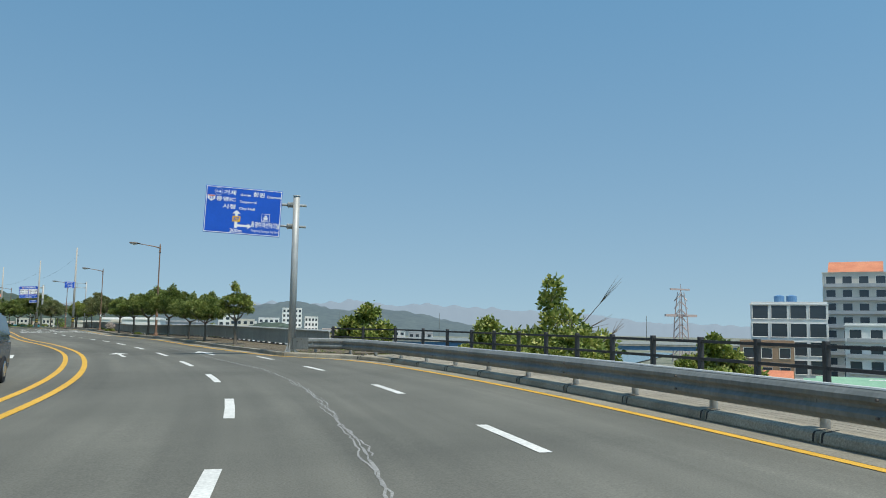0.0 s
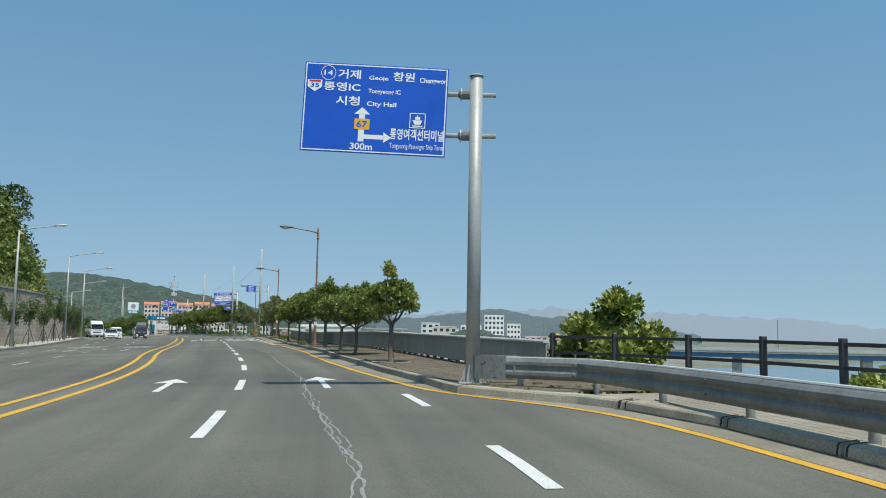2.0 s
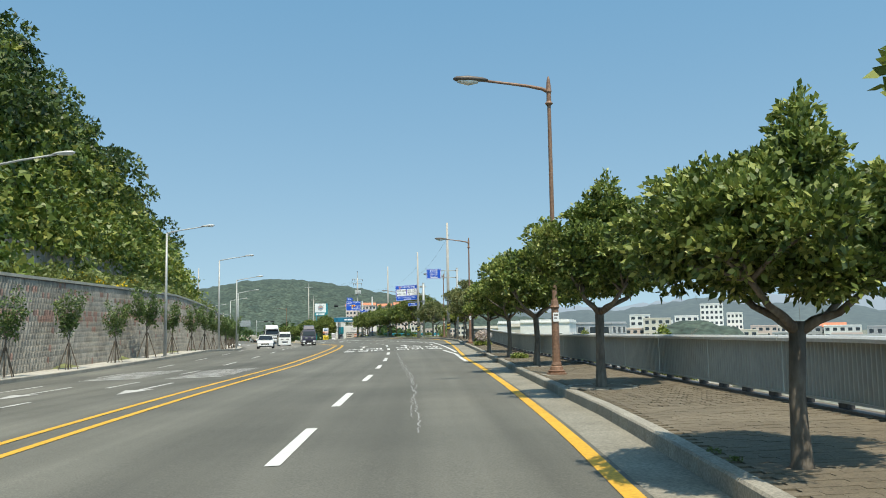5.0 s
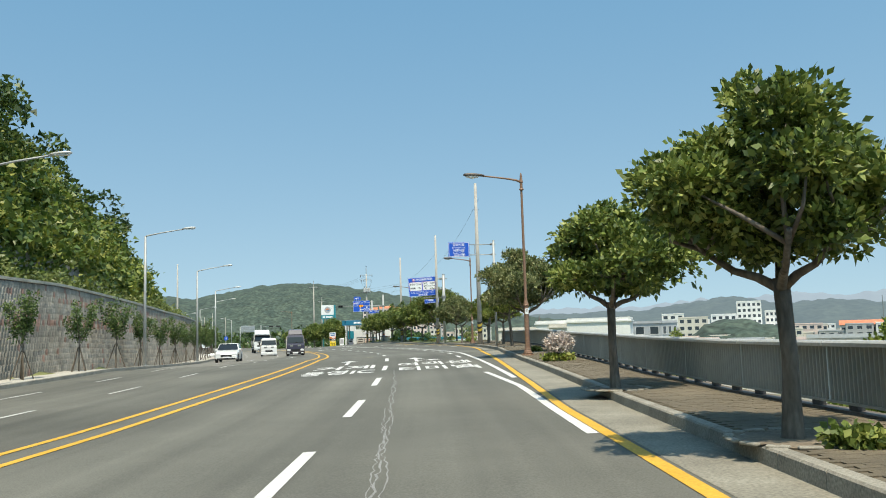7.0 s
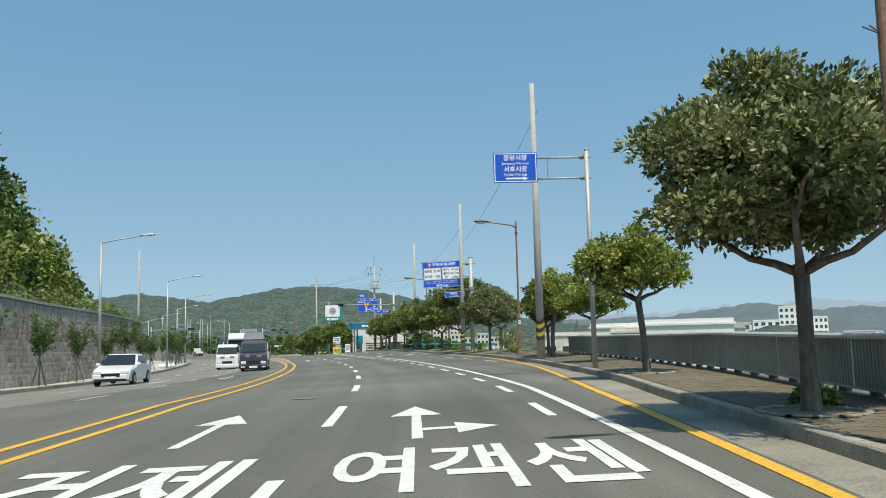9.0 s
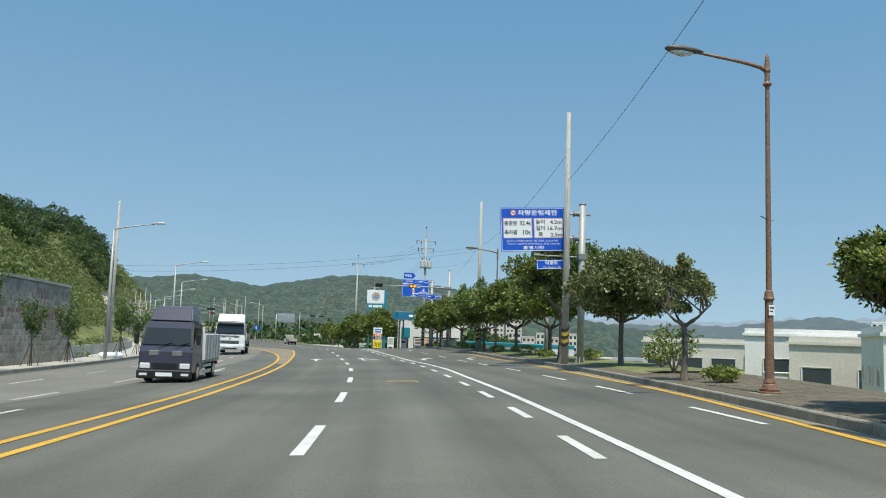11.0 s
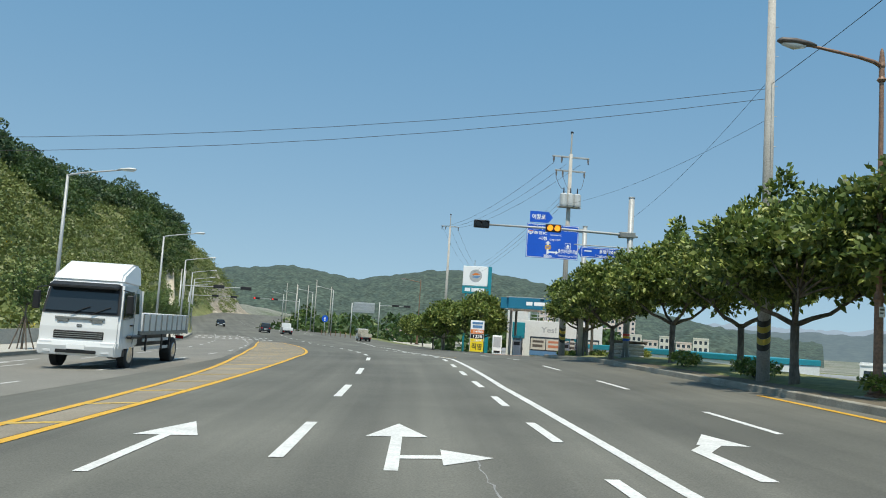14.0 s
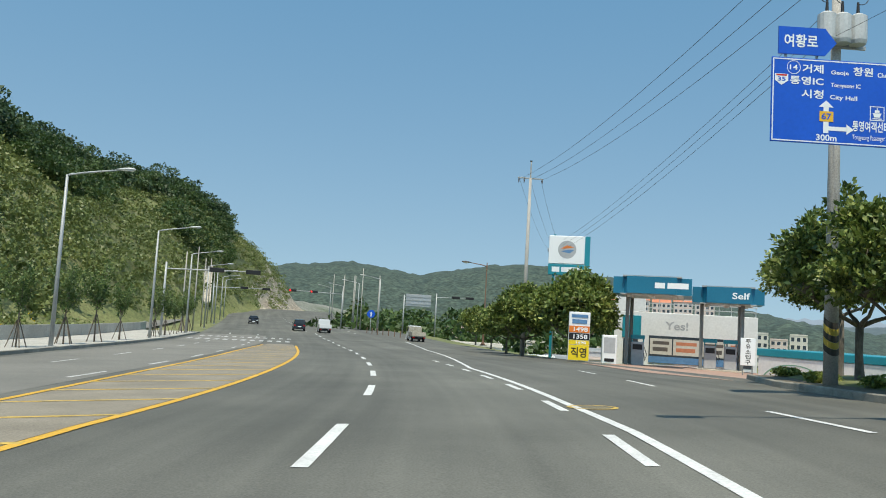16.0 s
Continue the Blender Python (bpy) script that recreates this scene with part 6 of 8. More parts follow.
def low_barrier():
    b = tagged(empty("low_wall"), "low pale concrete wall below the hillside", "wall", kind="structure")
    s = 214.0
    while s < 330:
        sweep("wall_panel", s, s + 4.95, lambda u: pw(u, (213, -17.3), (232, -20.0), (330, -21)), [(0.12, -0.3), (0.1, 0.95), (-0.1, 0.95), (-0.12, -0.3)], M["concrete_path"], b, step=2.5, closed=True)
        s += 5.0
    return b


low_barrier()
tagged(ribbon("side_path", 213, 330, lambda u: pw(u, (213, -17.6), (232, -20.2), (330, -21)) + 0.2, -17.5, 0.1, M["concrete_path"], step=2.5), "pale concrete strip beside the low wall", "pavement", kind="structure")
tagged(ribbon("side_road", 216, 420, -27, lambda u: pw(u, (213, -17.4), (232, -20.2), (330, -21.2), (420, -21)), 0.02, M["asphalt_old"], step=3), "old grey side road under the slope", "road", kind="structure")

# ------------------------------------------------------------ trees
def street_tree(height_, radius, fork, seed, material, lobes=9, dense=1.0, leaf=0.12, flatness=0.5, label="", lean=0.0, bare=0, shift=(0, 0), per=6, skirt=0.2, dome=0.42):
    """Pruned evergreen street tree: a trunk that forks, limbs, and a crown of leaf rosettes in lobes."""
    rng_ = np.random.default_rng(seed)
    g = empty("street_tree", label=label, category="tree", group="evergreen street trees in the pavement")
    bm = bmesh.new()
    tr = 0.085 * (height_ / 4.2) ** 0.7
    top = Vector((lean * fork, rng_.uniform(-0.05, 0.05), fork))
    mid = Vector((rng_.uniform(-0.05, 0.05) + lean * fork * 0.4, rng_.uniform(-0.05, 0.05), fork * 0.5))
    tube(bm, [(0, 0, -0.1), (0, 0, 0.06), mid * 0.55, mid, top], [tr * 2.0, tr * 1.45, tr * 1.15, tr * 1.05, tr * 1.1], 10)
    part("trunk", bm, M["bark"], g, smooth=True)
    crown_h = height_ - fork
    floor = fork + skirt * crown_h
    cs = []
    for i in range(lobes):
        a = i * 2.4 + rng_.uniform(-0.5, 0.5)
        q = math.sqrt((i + 0.3) / lobes)
        if 0 < i < lobes - 1 and rng_.uniform() < 0.08:
            continue
        rr = radius * 0.84 * q * rng_.uniform(0.78, 1.14)
        cz = fork + crown_h * (0.3 + dome * math.sqrt(max(0.0, 1 - q * q)) * rng_.uniform(0.35, 1.0) + rng_.uniform(-0.06, 0.14) * (1.1 - 0.7 * q))
        lr = radius * rng_.uniform(0.2, 0.34)
        cs.append((Vector((math.cos(a) * rr + lean * fork + shift[0], math.sin(a) * rr + shift[1], cz)), lr, min(lr * rng_.uniform(0.5, 0.75), max(0.2, height_ - cz))))
    for i in range(lobes // 2):  # low pads that hide the limbs
        a = i * 2.4 + 1.1 + rng_.uniform(-0.5, 0.5)
        q = math.sqrt(rng_.uniform(0.03, 0.8))
        lr = radius * rng_.uniform(0.17, 0.28)
        cs.append((Vector((math.cos(a) * radius * 0.84 * q + lean * fork + shift[0], math.sin(a) * radius * 0.84 * q + shift[1], fork + crown_h * (0.1 + 0.14 * q + rng_.uniform(0, 0.1)))), lr, lr * 0.5))
    for k in range(2):  # stray shoots on top
        a = rng_.uniform(0, 6.3)
        cs.append((Vector((math.cos(a) * radius * 0.16 + lean * fork + shift[0], math.sin(a) * radius * 0.16 + shift[1], height_ - 0.12 * crown_h * (k + 1))), radius * 0.13, crown_h * 0.12))
    mains = []
    a0 = rng_.uniform(0, 1.5)
    for k in range(4):
        a = a0 + k * 1.57 + rng_.uniform(-0.4, 0.4)
        reach = radius * rng_.uniform(0.45, 0.72)
        e = top + Vector((math.cos(a) * reach, math.sin(a) * reach, crown_h * rng_.uniform(0.17, 0.3)))
        bend = top.lerp(e, 0.5) + Vector((0, 0, -0.06 * crown_h))
        mains.append((bend, e, bmesh.new()))
        tube(mains[-1][2], [top - Vector((0, 0, 0.12)), top.lerp(bend, 0.5) - Vector((0, 0, 0.03)), bend, e], [tr * 0.74, tr * 0.62, tr * 0.5, tr * 0.36], 8)
    for c, lr, _ in cs:
        bend, e, bm = min(mains, key=lambda m: (m[1] - c).length)
        k = e.lerp(c, 0.5) + Vector((rng_.uniform(-0.12, 0.12), rng_.uniform(-0.12, 0.12), -0.08))
        tube(bm, [bend.lerp(e, rng_.uniform(0.45, 0.9)), k, c], [tr * 0.36, tr * 0.26, tr * 0.08], 6)
    for i in range(bare):
        a = rng_.uniform(0, 6.3)
        bend, e0, bm = mains[i % 4]
        e = top + Vector((math.cos(a) * radius * 0.95, math.sin(a) * radius * 0.95, crown_h * rng_.uniform(0.5, 1.05)))
        k = e0.lerp(e, 0.5) + Vector((0, 0, 0.1))
        tube(bm, [e0, k, e], [tr * 0.3, tr * 0.18, tr * 0.05], 6)
        for _ in range(4):
            tube(bm, [k.lerp(e, 0.5), e + Vector(rng_.normal(size=3) * 0.25)], [tr * 0.12, tr * 0.04], 5)
    for _, _, bm in mains:
        part("limb", bm, M["bark"], g, smooth=True)
    C, O = [], []
    for c, lr, lh in cs:
        n = int(560 * dense * (lr / 0.6) ** 1.7 + 24)
        d = sphere_points(n, rng_)
        d[:, 2] = np.where((d[:, 2] < -0.1) & (rng_.uniform(size=n) < 0.5), -d[:, 2], d[:, 2])
        rad = np.where(rng_.uniform(size=n) < 0.68, rng_.uniform(0.85, 1.14, n), rng_.uniform(0.25, 0.85, n))[:, None]
        w = 1 + 0.4 * np.array([noise.noise(Vector(tuple(p * 2.6 + seed))) for p in d])[:, None]
        q = np.array(c) + d * rad * w * (lr, lr, lh)
        low = floor + 0.16 * crown_h * np.array([noise.noise(Vector((x * 1.5, y * 1.5, seed))) for x, y, _ in q])
        q[:, 2] = np.where(q[:, 2] < low, low + (q[:, 2] - low) * 0.25, q[:, 2])
        C.append(q)
        O.append(d + (0, 0, 0.45))
    C, O = np.vstack(C), np.vstack(O)
    mid_ = np.array([lean * fork + shift[0], shift[1]])
    C[:, :2] = mid_ + (C[:, :2] - mid_) * (radius / np.percentile(np.linalg.norm(C[:, :2] - mid_, axis=1), 99.3))
    C[:, 2] = fork + (C[:, 2] - fork) * (crown_h / (np.percentile(C[:, 2], 99.7) - fork))
    v, f = leaf_mesh("crown", C, O, np.full(len(C), leaf), per, rng_, 0.85, 0.28, 0.1)
    me = quad_mesh("crown", v, f, material)
    cr = new("crown", me)
    cr.parent = g
    return g


def planted(t, s, d, rz=0.0, scale=1.0, h=0.15):
    """Stand a first tree at its place."""
    t.matrix_basis = at(s, d, h, rz) @ Matrix.Scale(scale, 4)
    return t


def tree_pit(s, d, r=0.62):
    g = empty("tree_pit", at(s, d, 0.152), label="ring of edging stones round a soil tree pit", category="tree pit", group="tree pits in the pavement")
    bm = bmesh.new()
    bm.faces.new([bm.verts.new((r * math.cos(2 * math.pi * k / 24), r * 1.15 * math.sin(2 * math.pi * k / 24), 0.006 + 0.03 * (k % 3 == 0))) for k in range(24)])
    part("soil", bm, M["soil"], g)
    for k in range(14):
        a = 2 * math.pi * k / 14
        part("edging_stone", boxes(((-0.05, 0.05), (-0.11, 0.11), (0, 0.03)), bevel=0.01), M["kerb"], g).matrix_basis = pose(r * math.cos(a), r * 1.15 * math.sin(a), 0, 0, 0, math.degrees(a))
    return g


LA = "dark green evergreen street tree with a clipped spreading crown"
LB = "bright yellow-green street tree with a flat open crown"
tA = planted(street_tree(3.75, 1.68, 1.5, 11, M["leaf"], 26, 0.52, 0.094, label=LA, shift=(0.2, 0.0), per=8, skirt=0.12), 96.3, 5.06)
tB = planted(street_tree(4.0, 2.0, 1.6, 12, M["leaf"], 26, 0.32, 0.125, label=LA, shift=(0.3, 0), per=6, skirt=0.12), 106.2, 5.18)
tC = planted(street_tree(3.7, 1.6, 1.65, 13, M["leaf"], 20, 0.5, 0.102, label=LA, per=7, skirt=0.1), 113.9, 5.17)
tD = planted(street_tree(3.6, 1.7, 1.7, 14, M["leaf"], 20, 0.42, 0.12, label=LA, shift=(0.18, 0), per=6, skirt=0.12), 121.6, 5.08)
tE = planted(street_tree(4.5, 2.1, 1.85, 27, M["leaf_grey"], 22, 0.46, 0.105, label="grey-green evergreen street tree with a broad airy crown", shift=(-0.12, 0), per=6, skirt=0.04, dome=0.56), 141.6, 6.27)
tF = planted(street_tree(3.45, 1.5, 1.85, 16, M["leaf_bright"], 15, 0.42, 0.118, label=LB, lean=-0.08, skirt=0.14), 150.9, 7.05)
tG = planted(street_tree(3.3, 0.95, 1.35, 17, M["leaf_bright"], 11, 0.6, 0.105, label="young slim street tree with sparse pale leaves"), 76.6, 4.95)
tI = planted(street_tree(3.4, 1.15, 1.6, 18, M["leaf_grey"], 5, 0.4, 0.11, label="half-bare street tree with dead twigs", bare=7), 181.0, 9.25)
tK = planted(street_tree(6.4, 3.1, 2.7, 19, M["leaf"], 30, 0.18, leaf=0.165, label="tall dark evergreen tree with a full layered crown", shift=(0.45, 1.3), per=4, skirt=0.1, dome=0.5), 199.4, 10.5)
tL = planted(street_tree(5.1, 2.5, 1.6, 20, M["leaf"], 26, 0.13, leaf=0.185, label=LA, per=5, skirt=0.06, dome=0.46), 211.3, 13.35, scale=1.2)
tN = planted(street_tree(4.75, 2.5, 1.95, 22, M["leaf_grey"], 28, 0.32, leaf=0.15, label="olive-tinted evergreen street tree on the verge", per=5, skirt=0.05), 192.0, 11.05)
tM = street_tree(6.3, 3.2, 1.7, 21, M["leaf"], 28, 0.08, leaf=0.34, label="broad round evergreen tree beside the filling station", per=3, skirt=0.02, dome=0.5)
for src, s0, d0, rz, k in ((tB, 82.8, 4.65, 40, 0.72), (tA, 87.4, 4.7, 100, 0.78), (tF, 160.0, 8.3, 90, 0.85), (tF, 168.5, 9.0, 200, 1.15), (tC, 171.5, 9.6, 20, 0.9),
                           (tL, 219.8, 13.2, 75, 0.98), (tL, 223.8, 11.65, 190, 0.9), (tL, 229.4, 12.6, 140, 0.86), (tL, 234.5, 12.1, 300, 0.9),
                           (tL, 239.2, 11.0, 60, 0.78), (tL, 246.8, 11.9, 30, 0.76), (tL, 252.5, 14.1, 200, 0.9), (tK, 256.2, 15.8, 10, 0.8)):
    copy_thing(src, at(s0, d0, 0.15, rz) @ Matrix.Scale(k, 4))
for s0, d0 in ((96.3, 5.06), (106.2, 5.18), (113.9, 5.17), (121.6, 5.08), (141.6, 6.27), (150.9, 7.05), (76.6, 4.95)):
    tree_pit(s0, d0)
# large round trees beside the filling station
tM.matrix_basis = pose(-102.9, 223.9, -0.85)
for x, y, k, rz in ((-108.6, 226.4, 0.86, 80), (-114.5, 233.5, 0.72, 160), (-121, 241, 0.62, 220), (-129, 250, 0.66, 300)):
    copy_thing(tM, pose(x, y, -0.85, 0, 0, rz) @ Matrix.Scale(k, 4))
# trees behind the bridge-end railing
tR = street_tree(7.5, 3.0, 2.4, 31, M["leaf_bright"], 17, 0.09, leaf=0.26, label="broad leafy tree rising from the bank below the railing", bare=5, dome=0.26)
tR.matrix_basis = pose(10.2, 26.5, -3.6)
tS = street_tree(4.2, 1.7, 1.3, 32, M["leaf_bright"], 10, 0.36, leaf=0.17, label="bushy light green tree behind the guard rail")
tS.matrix_basis = pose(1.7, 30.6, -1.4)
copy_thing(tS, pose(6.4, 24.0, -1.6, 0, 0, 90) @ Matrix.Scale(0.9, 4))
copy_thing(tS, pose(8.0, 19.0, -1.8, 0, 0, 30) @ Matrix.Scale(0.85, 4))
copy_thing(tS, pose(16.5, 24.0, -3.0, 0, 0, 200) @ Matrix.Scale(1.1, 4))
copy_thing(tR, pose(-13.2, 96.5, -4.9, 0, 0, 60) @ Matrix.Scale(0.88, 4))
copy_thing(tR, pose(-23.0, 123.5, -4.6, 0, 0, 120) @ Matrix.Scale(0.8, 4))


def staked_tree(seed):
    """Newly planted tree: bare stem on stakes, upswept limbs with loose leaf clumps."""
    rng_ = np.random.default_rng(seed)
    g = empty("young_tree", label="young staked tree with thin foliage in the pavement", category="tree", group="young staked trees on the opposite pavement")
    part("trunk", tubes((((0, 0, 0), (0.02, 0.01, 1.2), (0, 0.03, 2.4)), [0.05, 0.042, 0.028]), n=8), M["bark"], g, smooth=True)
    for k in range(4):
        a = k * math.pi / 2 + 0.4
        part("stake", tubes((((math.cos(a) * 0.55, math.sin(a) * 0.55, 0), (math.cos(a) * 0.05, math.sin(a) * 0.05, 1.5)), 0.03), n=6), M["stake"], g)
    C, O = [], []
    for k in range(8):
        a = k * 0.9 + rng_.uniform(-0.4, 0.4)
        z0 = rng_.uniform(1.3, 2.3)
        reach, top = rng_.uniform(0.35, 1.0), rng_.uniform(2.9, 4.3)
        e = Vector((math.cos(a) * reach, math.sin(a) * reach, top))
        b = Vector((math.cos(a) * reach * 0.6, math.sin(a) * reach * 0.6, z0 + (top - z0) * 0.45))
        part("limb", tubes((((0, 0.01, z0), b, e), [0.022, 0.015, 0.006]), n=5), M["bark"], g)
        for u in np.linspace(0.3, 1.05, 6):
            p = Vector((0, 0, z0)).lerp(b, u / 0.5) if u < 0.5 else b.lerp(e, (u - 0.5) / 0.5)
            n = int(rng_.integers(10, 26))
            d = sphere_points(n, rng_)
            C.append(np.array(p) + d * rng_.uniform(0.2, 1, n)[:, None] * (0.24, 0.24, 0.26))
            O.append(d + (0, 0, 0.5))
    C, O = np.vstack(C), np.vstack(O)
    v, f = leaf_mesh("crown", C, O, np.full(len(C), 0.17), 2, rng_, 0.7, 0.28, 0.2)
    cr = new("crown", quad_mesh("crown", v, f, M["leaf_young"]))
    cr.parent = g
    return g


young = [staked_tree(40), staked_tree(41), staked_tree(42)]
rr = random.Random(9)
s, i = 96.0, 0
while s < 330:
    if min(abs(s - q) for q in (112.4, 136.6, 159.2, 183.2, 213, 242.1, 270.4, 294.8, 318)) > 1.2:
        m = at(s, -15.5, 0.15, rr.uniform(0, 360)) @ Matrix.Scale(rr.uniform(0.85, 1.15), 4)
        if i < 3:
            young[i].matrix_basis = m
        else:
            copy_thing(young[i % 3], m)
        i += 1
    s += 6.6 + rr.uniform(-0.5, 0.5)


def bush(name, m, r, h, material, label, seed, n=260, leaf=0.1):
    """Low plant: a stem that branches, and leaves in a flattened ball."""
    rng_ = np.random.default_rng(seed)
    g = empty(name, m, label=label, category="bush")
    bm = bmesh.new()
    for k in range(6):
        a = k * 1.05
        tube(bm, [(0.02 * math.cos(a), 0.02 * math.sin(a), 0), (math.cos(a) * r * 0.35, math.sin(a) * r * 0.35, h * 0.45), (math.cos(a) * r * 0.6, math.sin(a) * r * 0.6, h * 0.75)], [0.03 * min(1, h), 0.018 * min(1, h), 0.008 * min(1, h)], 6)
    part("stem", bm, M["bark"], g)
    d = sphere_points(n, rng_)
    c = d * rng_.uniform(0.55, 1.0, n)[:, None] * (r, r, h * 0.36) + (0, 0, h * 0.64)
    v, f = leaf_mesh("foliage", c, d + (0, 0, 0.3), np.full(n, leaf), 5, rng_, 0.7, 0.34, 0.15)
    o = new("foliage", quad_mesh("foliage", v, f, material))
    o.parent = g
    return g


bush("flowering_bush", at(133.3, 6.05, 0.15), 0.5, 0.98, M["blossom"], "small bush with faded pale blossoms on the pavement", 51)
bush("grass_tuft", at(133.3, 6.0, 0.15), 0.55, 0.2, M["leaf_bright"], "tuft of grass under the flowering bush", 52, 160, 0.14)
for i, (s0, d0, r, h) in enumerate(((186, 10.9, 0.9, 1.6), (190, 12.0, 0.8, 1.0), (200, 12.2, 0.7, 0.6), (207, 11.8, 0.6, 0.5), (213, 12.0, 0.9, 0.7), (220, 11.9, 0.6, 0.5), (226, 11.6, 0.7, 0.6), (232, 11.7, 0.6, 0.6), (241.5, 13.2, 0.5, 0.35),
                                       (246, 12.6, 0.5, 0.3), (248.5, 12.2, 0.5, 0.25), (251.5, 12.4, 0.5, 0.22), (256, 13.8, 0.5, 0.25), (180, 9.9, 0.5, 0.4), (142.4, 6.7, 0.25, 0.14), (113.2, 5.5, 0.3, 0.12))):
    bush("verge_bush", at(s0, d0, 0.15), r, h, M["leaf_bright"] if i % 3 else M["leaf"], "low green shrub on the grassy verge", 60 + i, 200, 0.1)

rr = random.Random(77)
for i in range(34):
    s0 = rr.uniform(64.9, 67.6) if i < 22 else rr.uniform(69, 92)
    d0 = kerb_d(s0) + (rr.uniform(0.35, 2.2) if i < 22 else rr.choice((0.22, 0.25, 2.35)))
    bush("weed", at(s0, d0, 0.155), rr.uniform(0.04, 0.1), rr.uniform(0.025, 0.05), M["leaf_scrub"], "small weed growing between the paving bricks", 100 + i, 18, 0.022)

# ------------------------------------------------------------ buildings
def building(name, m, w, dp, h, floors, bays, wall, label, roof=None, category="building", parapet=0.5, win=(0.55, 0.5), side_bays=3, balcony=False, base=1.5):
    """A block with storeys: front at -y, windows set into frames on three sides, parapet or coloured roof."""
    g = empty(name, m, label=label, category=category)
    part("wall", boxes(((-w / 2, w / 2), (0, dp), (-3, h))), wall, g)
    part("roof_slab", boxes(((-w / 2 - 0.15, w / 2 + 0.15), (-0.15, dp + 0.15), (h, h + 0.18))), roof or wall, g)
    if parapet:
        part("parapet", boxes(((-w / 2, w / 2), (0, 0.15), (h + 0.18, h + parapet)), ((-w / 2, w / 2), (dp - 0.15, dp), (h + 0.18, h + parapet)), ((-w / 2, -w / 2 + 0.15), (0.15, dp - 0.15), (h + 0.18, h + parapet)), ((w / 2 - 0.15, w / 2), (0.15, dp - 0.15), (h + 0.18, h + parapet))), wall, g)
    fh = (h - base) / floors
    ww, wh = w / bays * win[0], fh * win[1]

    def window_mesh(a, b):
        bm = boxes(((-a / 2 - 0.08, a / 2 + 0.08), (-0.09, 0.03), (-0.09, b + 0.08)))
        bm.normal_update()
        front = [f for f in bm.faces if f.normal.y < -0.9]
        bmesh.ops.inset_region(bm, faces=front, thickness=0.09, depth=-0.05)
        front[0].material_index = 1
        me = bpy.data.meshes.new("window")
        bm.to_mesh(me)
        bm.free()
        me.materials.append(M["white_wall"])
        me.materials.append(M["window"])
        return me
    front = window_mesh(ww, wh)
    sw = dp / side_bays * win[0]
    sides = window_mesh(sw, wh)

    def add(me, mm):
        o = new("window", me)
        o.parent = g
        o.matrix_basis = mm
    for j in range(floors):
        z = base + j * fh + fh * 0.25
        for i in range(bays):
            add(front, pose(-w / 2 + w * (i + 0.5) / bays, 0, z))
        for i in range(side_bays):
            y = dp * (i + 0.5) / side_bays
            add(sides, pose(-w / 2, y, z, 0, 0, -90))
            add(sides, pose(w / 2, y, z, 0, 0, 90))
        if balcony:
            part("balcony", boxes(((-w / 2 + 0.3, w / 2 - 0.3), (-0.5, 0), (z - fh * 0.28, z - fh * 0.02))), M["grey_wall"], g)
    return g


def gable_roof(g, w, dp, h, rise, material, over=0.4):
    bm = bmesh.new()
    v = [bm.verts.new(p) for p in ((-w / 2 - over, -over, h), (w / 2 + over, -over, h), (w / 2 + over, dp + over, h), (-w / 2 - over, dp + over, h), (-w / 2 - over, dp / 2, h + rise), (w / 2 + over, dp / 2, h + rise))]
    for f in ((0, 1, 5, 4), (2, 3, 4, 5), (0, 4, 3), (1, 2, 5), (3, 2, 1, 0)):
        bm.faces.new([v[i] for i in f])
    part("roof", bm, material, g)
    return g


def facing(x, y, z, tx, ty):
    """Pose whose front looks towards tx, ty."""
    return pose(x, y, z, 0, 0, math.degrees(math.atan2(tx - x, -(ty - y))))


# apartment blocks near the bridge end
for x, y, w, h, fl in ((97.5, 128.5, 11, 26.5, 10), (110, 122, 12, 28, 11)):
    b = building("apartment_block", facing(x, y, -13, 0, 0), w, 10, h, fl, 4, M["cream_wall"], "tall cream apartment block with orange sloping roof caps", category="apartment block", balcony=True, parapet=0)
    gable_roof(b, w * 0.8, 8, h + 0.2, 2.2, M["roof_orange"], 0.2)
b = building("office_building", facing(78.5, 119.5, -13, 0, 0), 12, 10, 20, 6, 4, M["white_wall"], "white office building with dark windows and roof tanks", win=(0.8, 0.7))
for u in (-1.6, 0.4):
    part("water_tank", tubes((((u, 4, 20.2), (u, 4, 21.6), (u, 4, 21.8)), [0.85, 0.85, 0.3]), n=16), M["roof_blue"], b)
building("apartment_block", facing(87, 109, -13, 0, 0), 9, 9, 16.5, 6, 3, M["white_wall"], "white six-storey apartment block behind the bridge", category="apartment block", balcony=True)
building("apartment_block", facing(100, 101, -13, 0, 0), 10, 9, 17.5, 6, 3, M["white_wall"], "white apartment block with long balconies", category="apartment block", balcony=True)
building("house", facing(70, 112, -13, 0, 0), 8, 8, 13.5, 4, 3, M["brown_wall"], "brown brick building beside the white offices")
rr = random.Random(21)
WALLS = ("white_wall", "cream_wall", "grey_wall", "pink_wall", "white_wall", "cream_wall")
WORD = {"white_wall": "white", "cream_wall": "cream", "grey_wall": "grey", "pink_wall": "pinkish"}


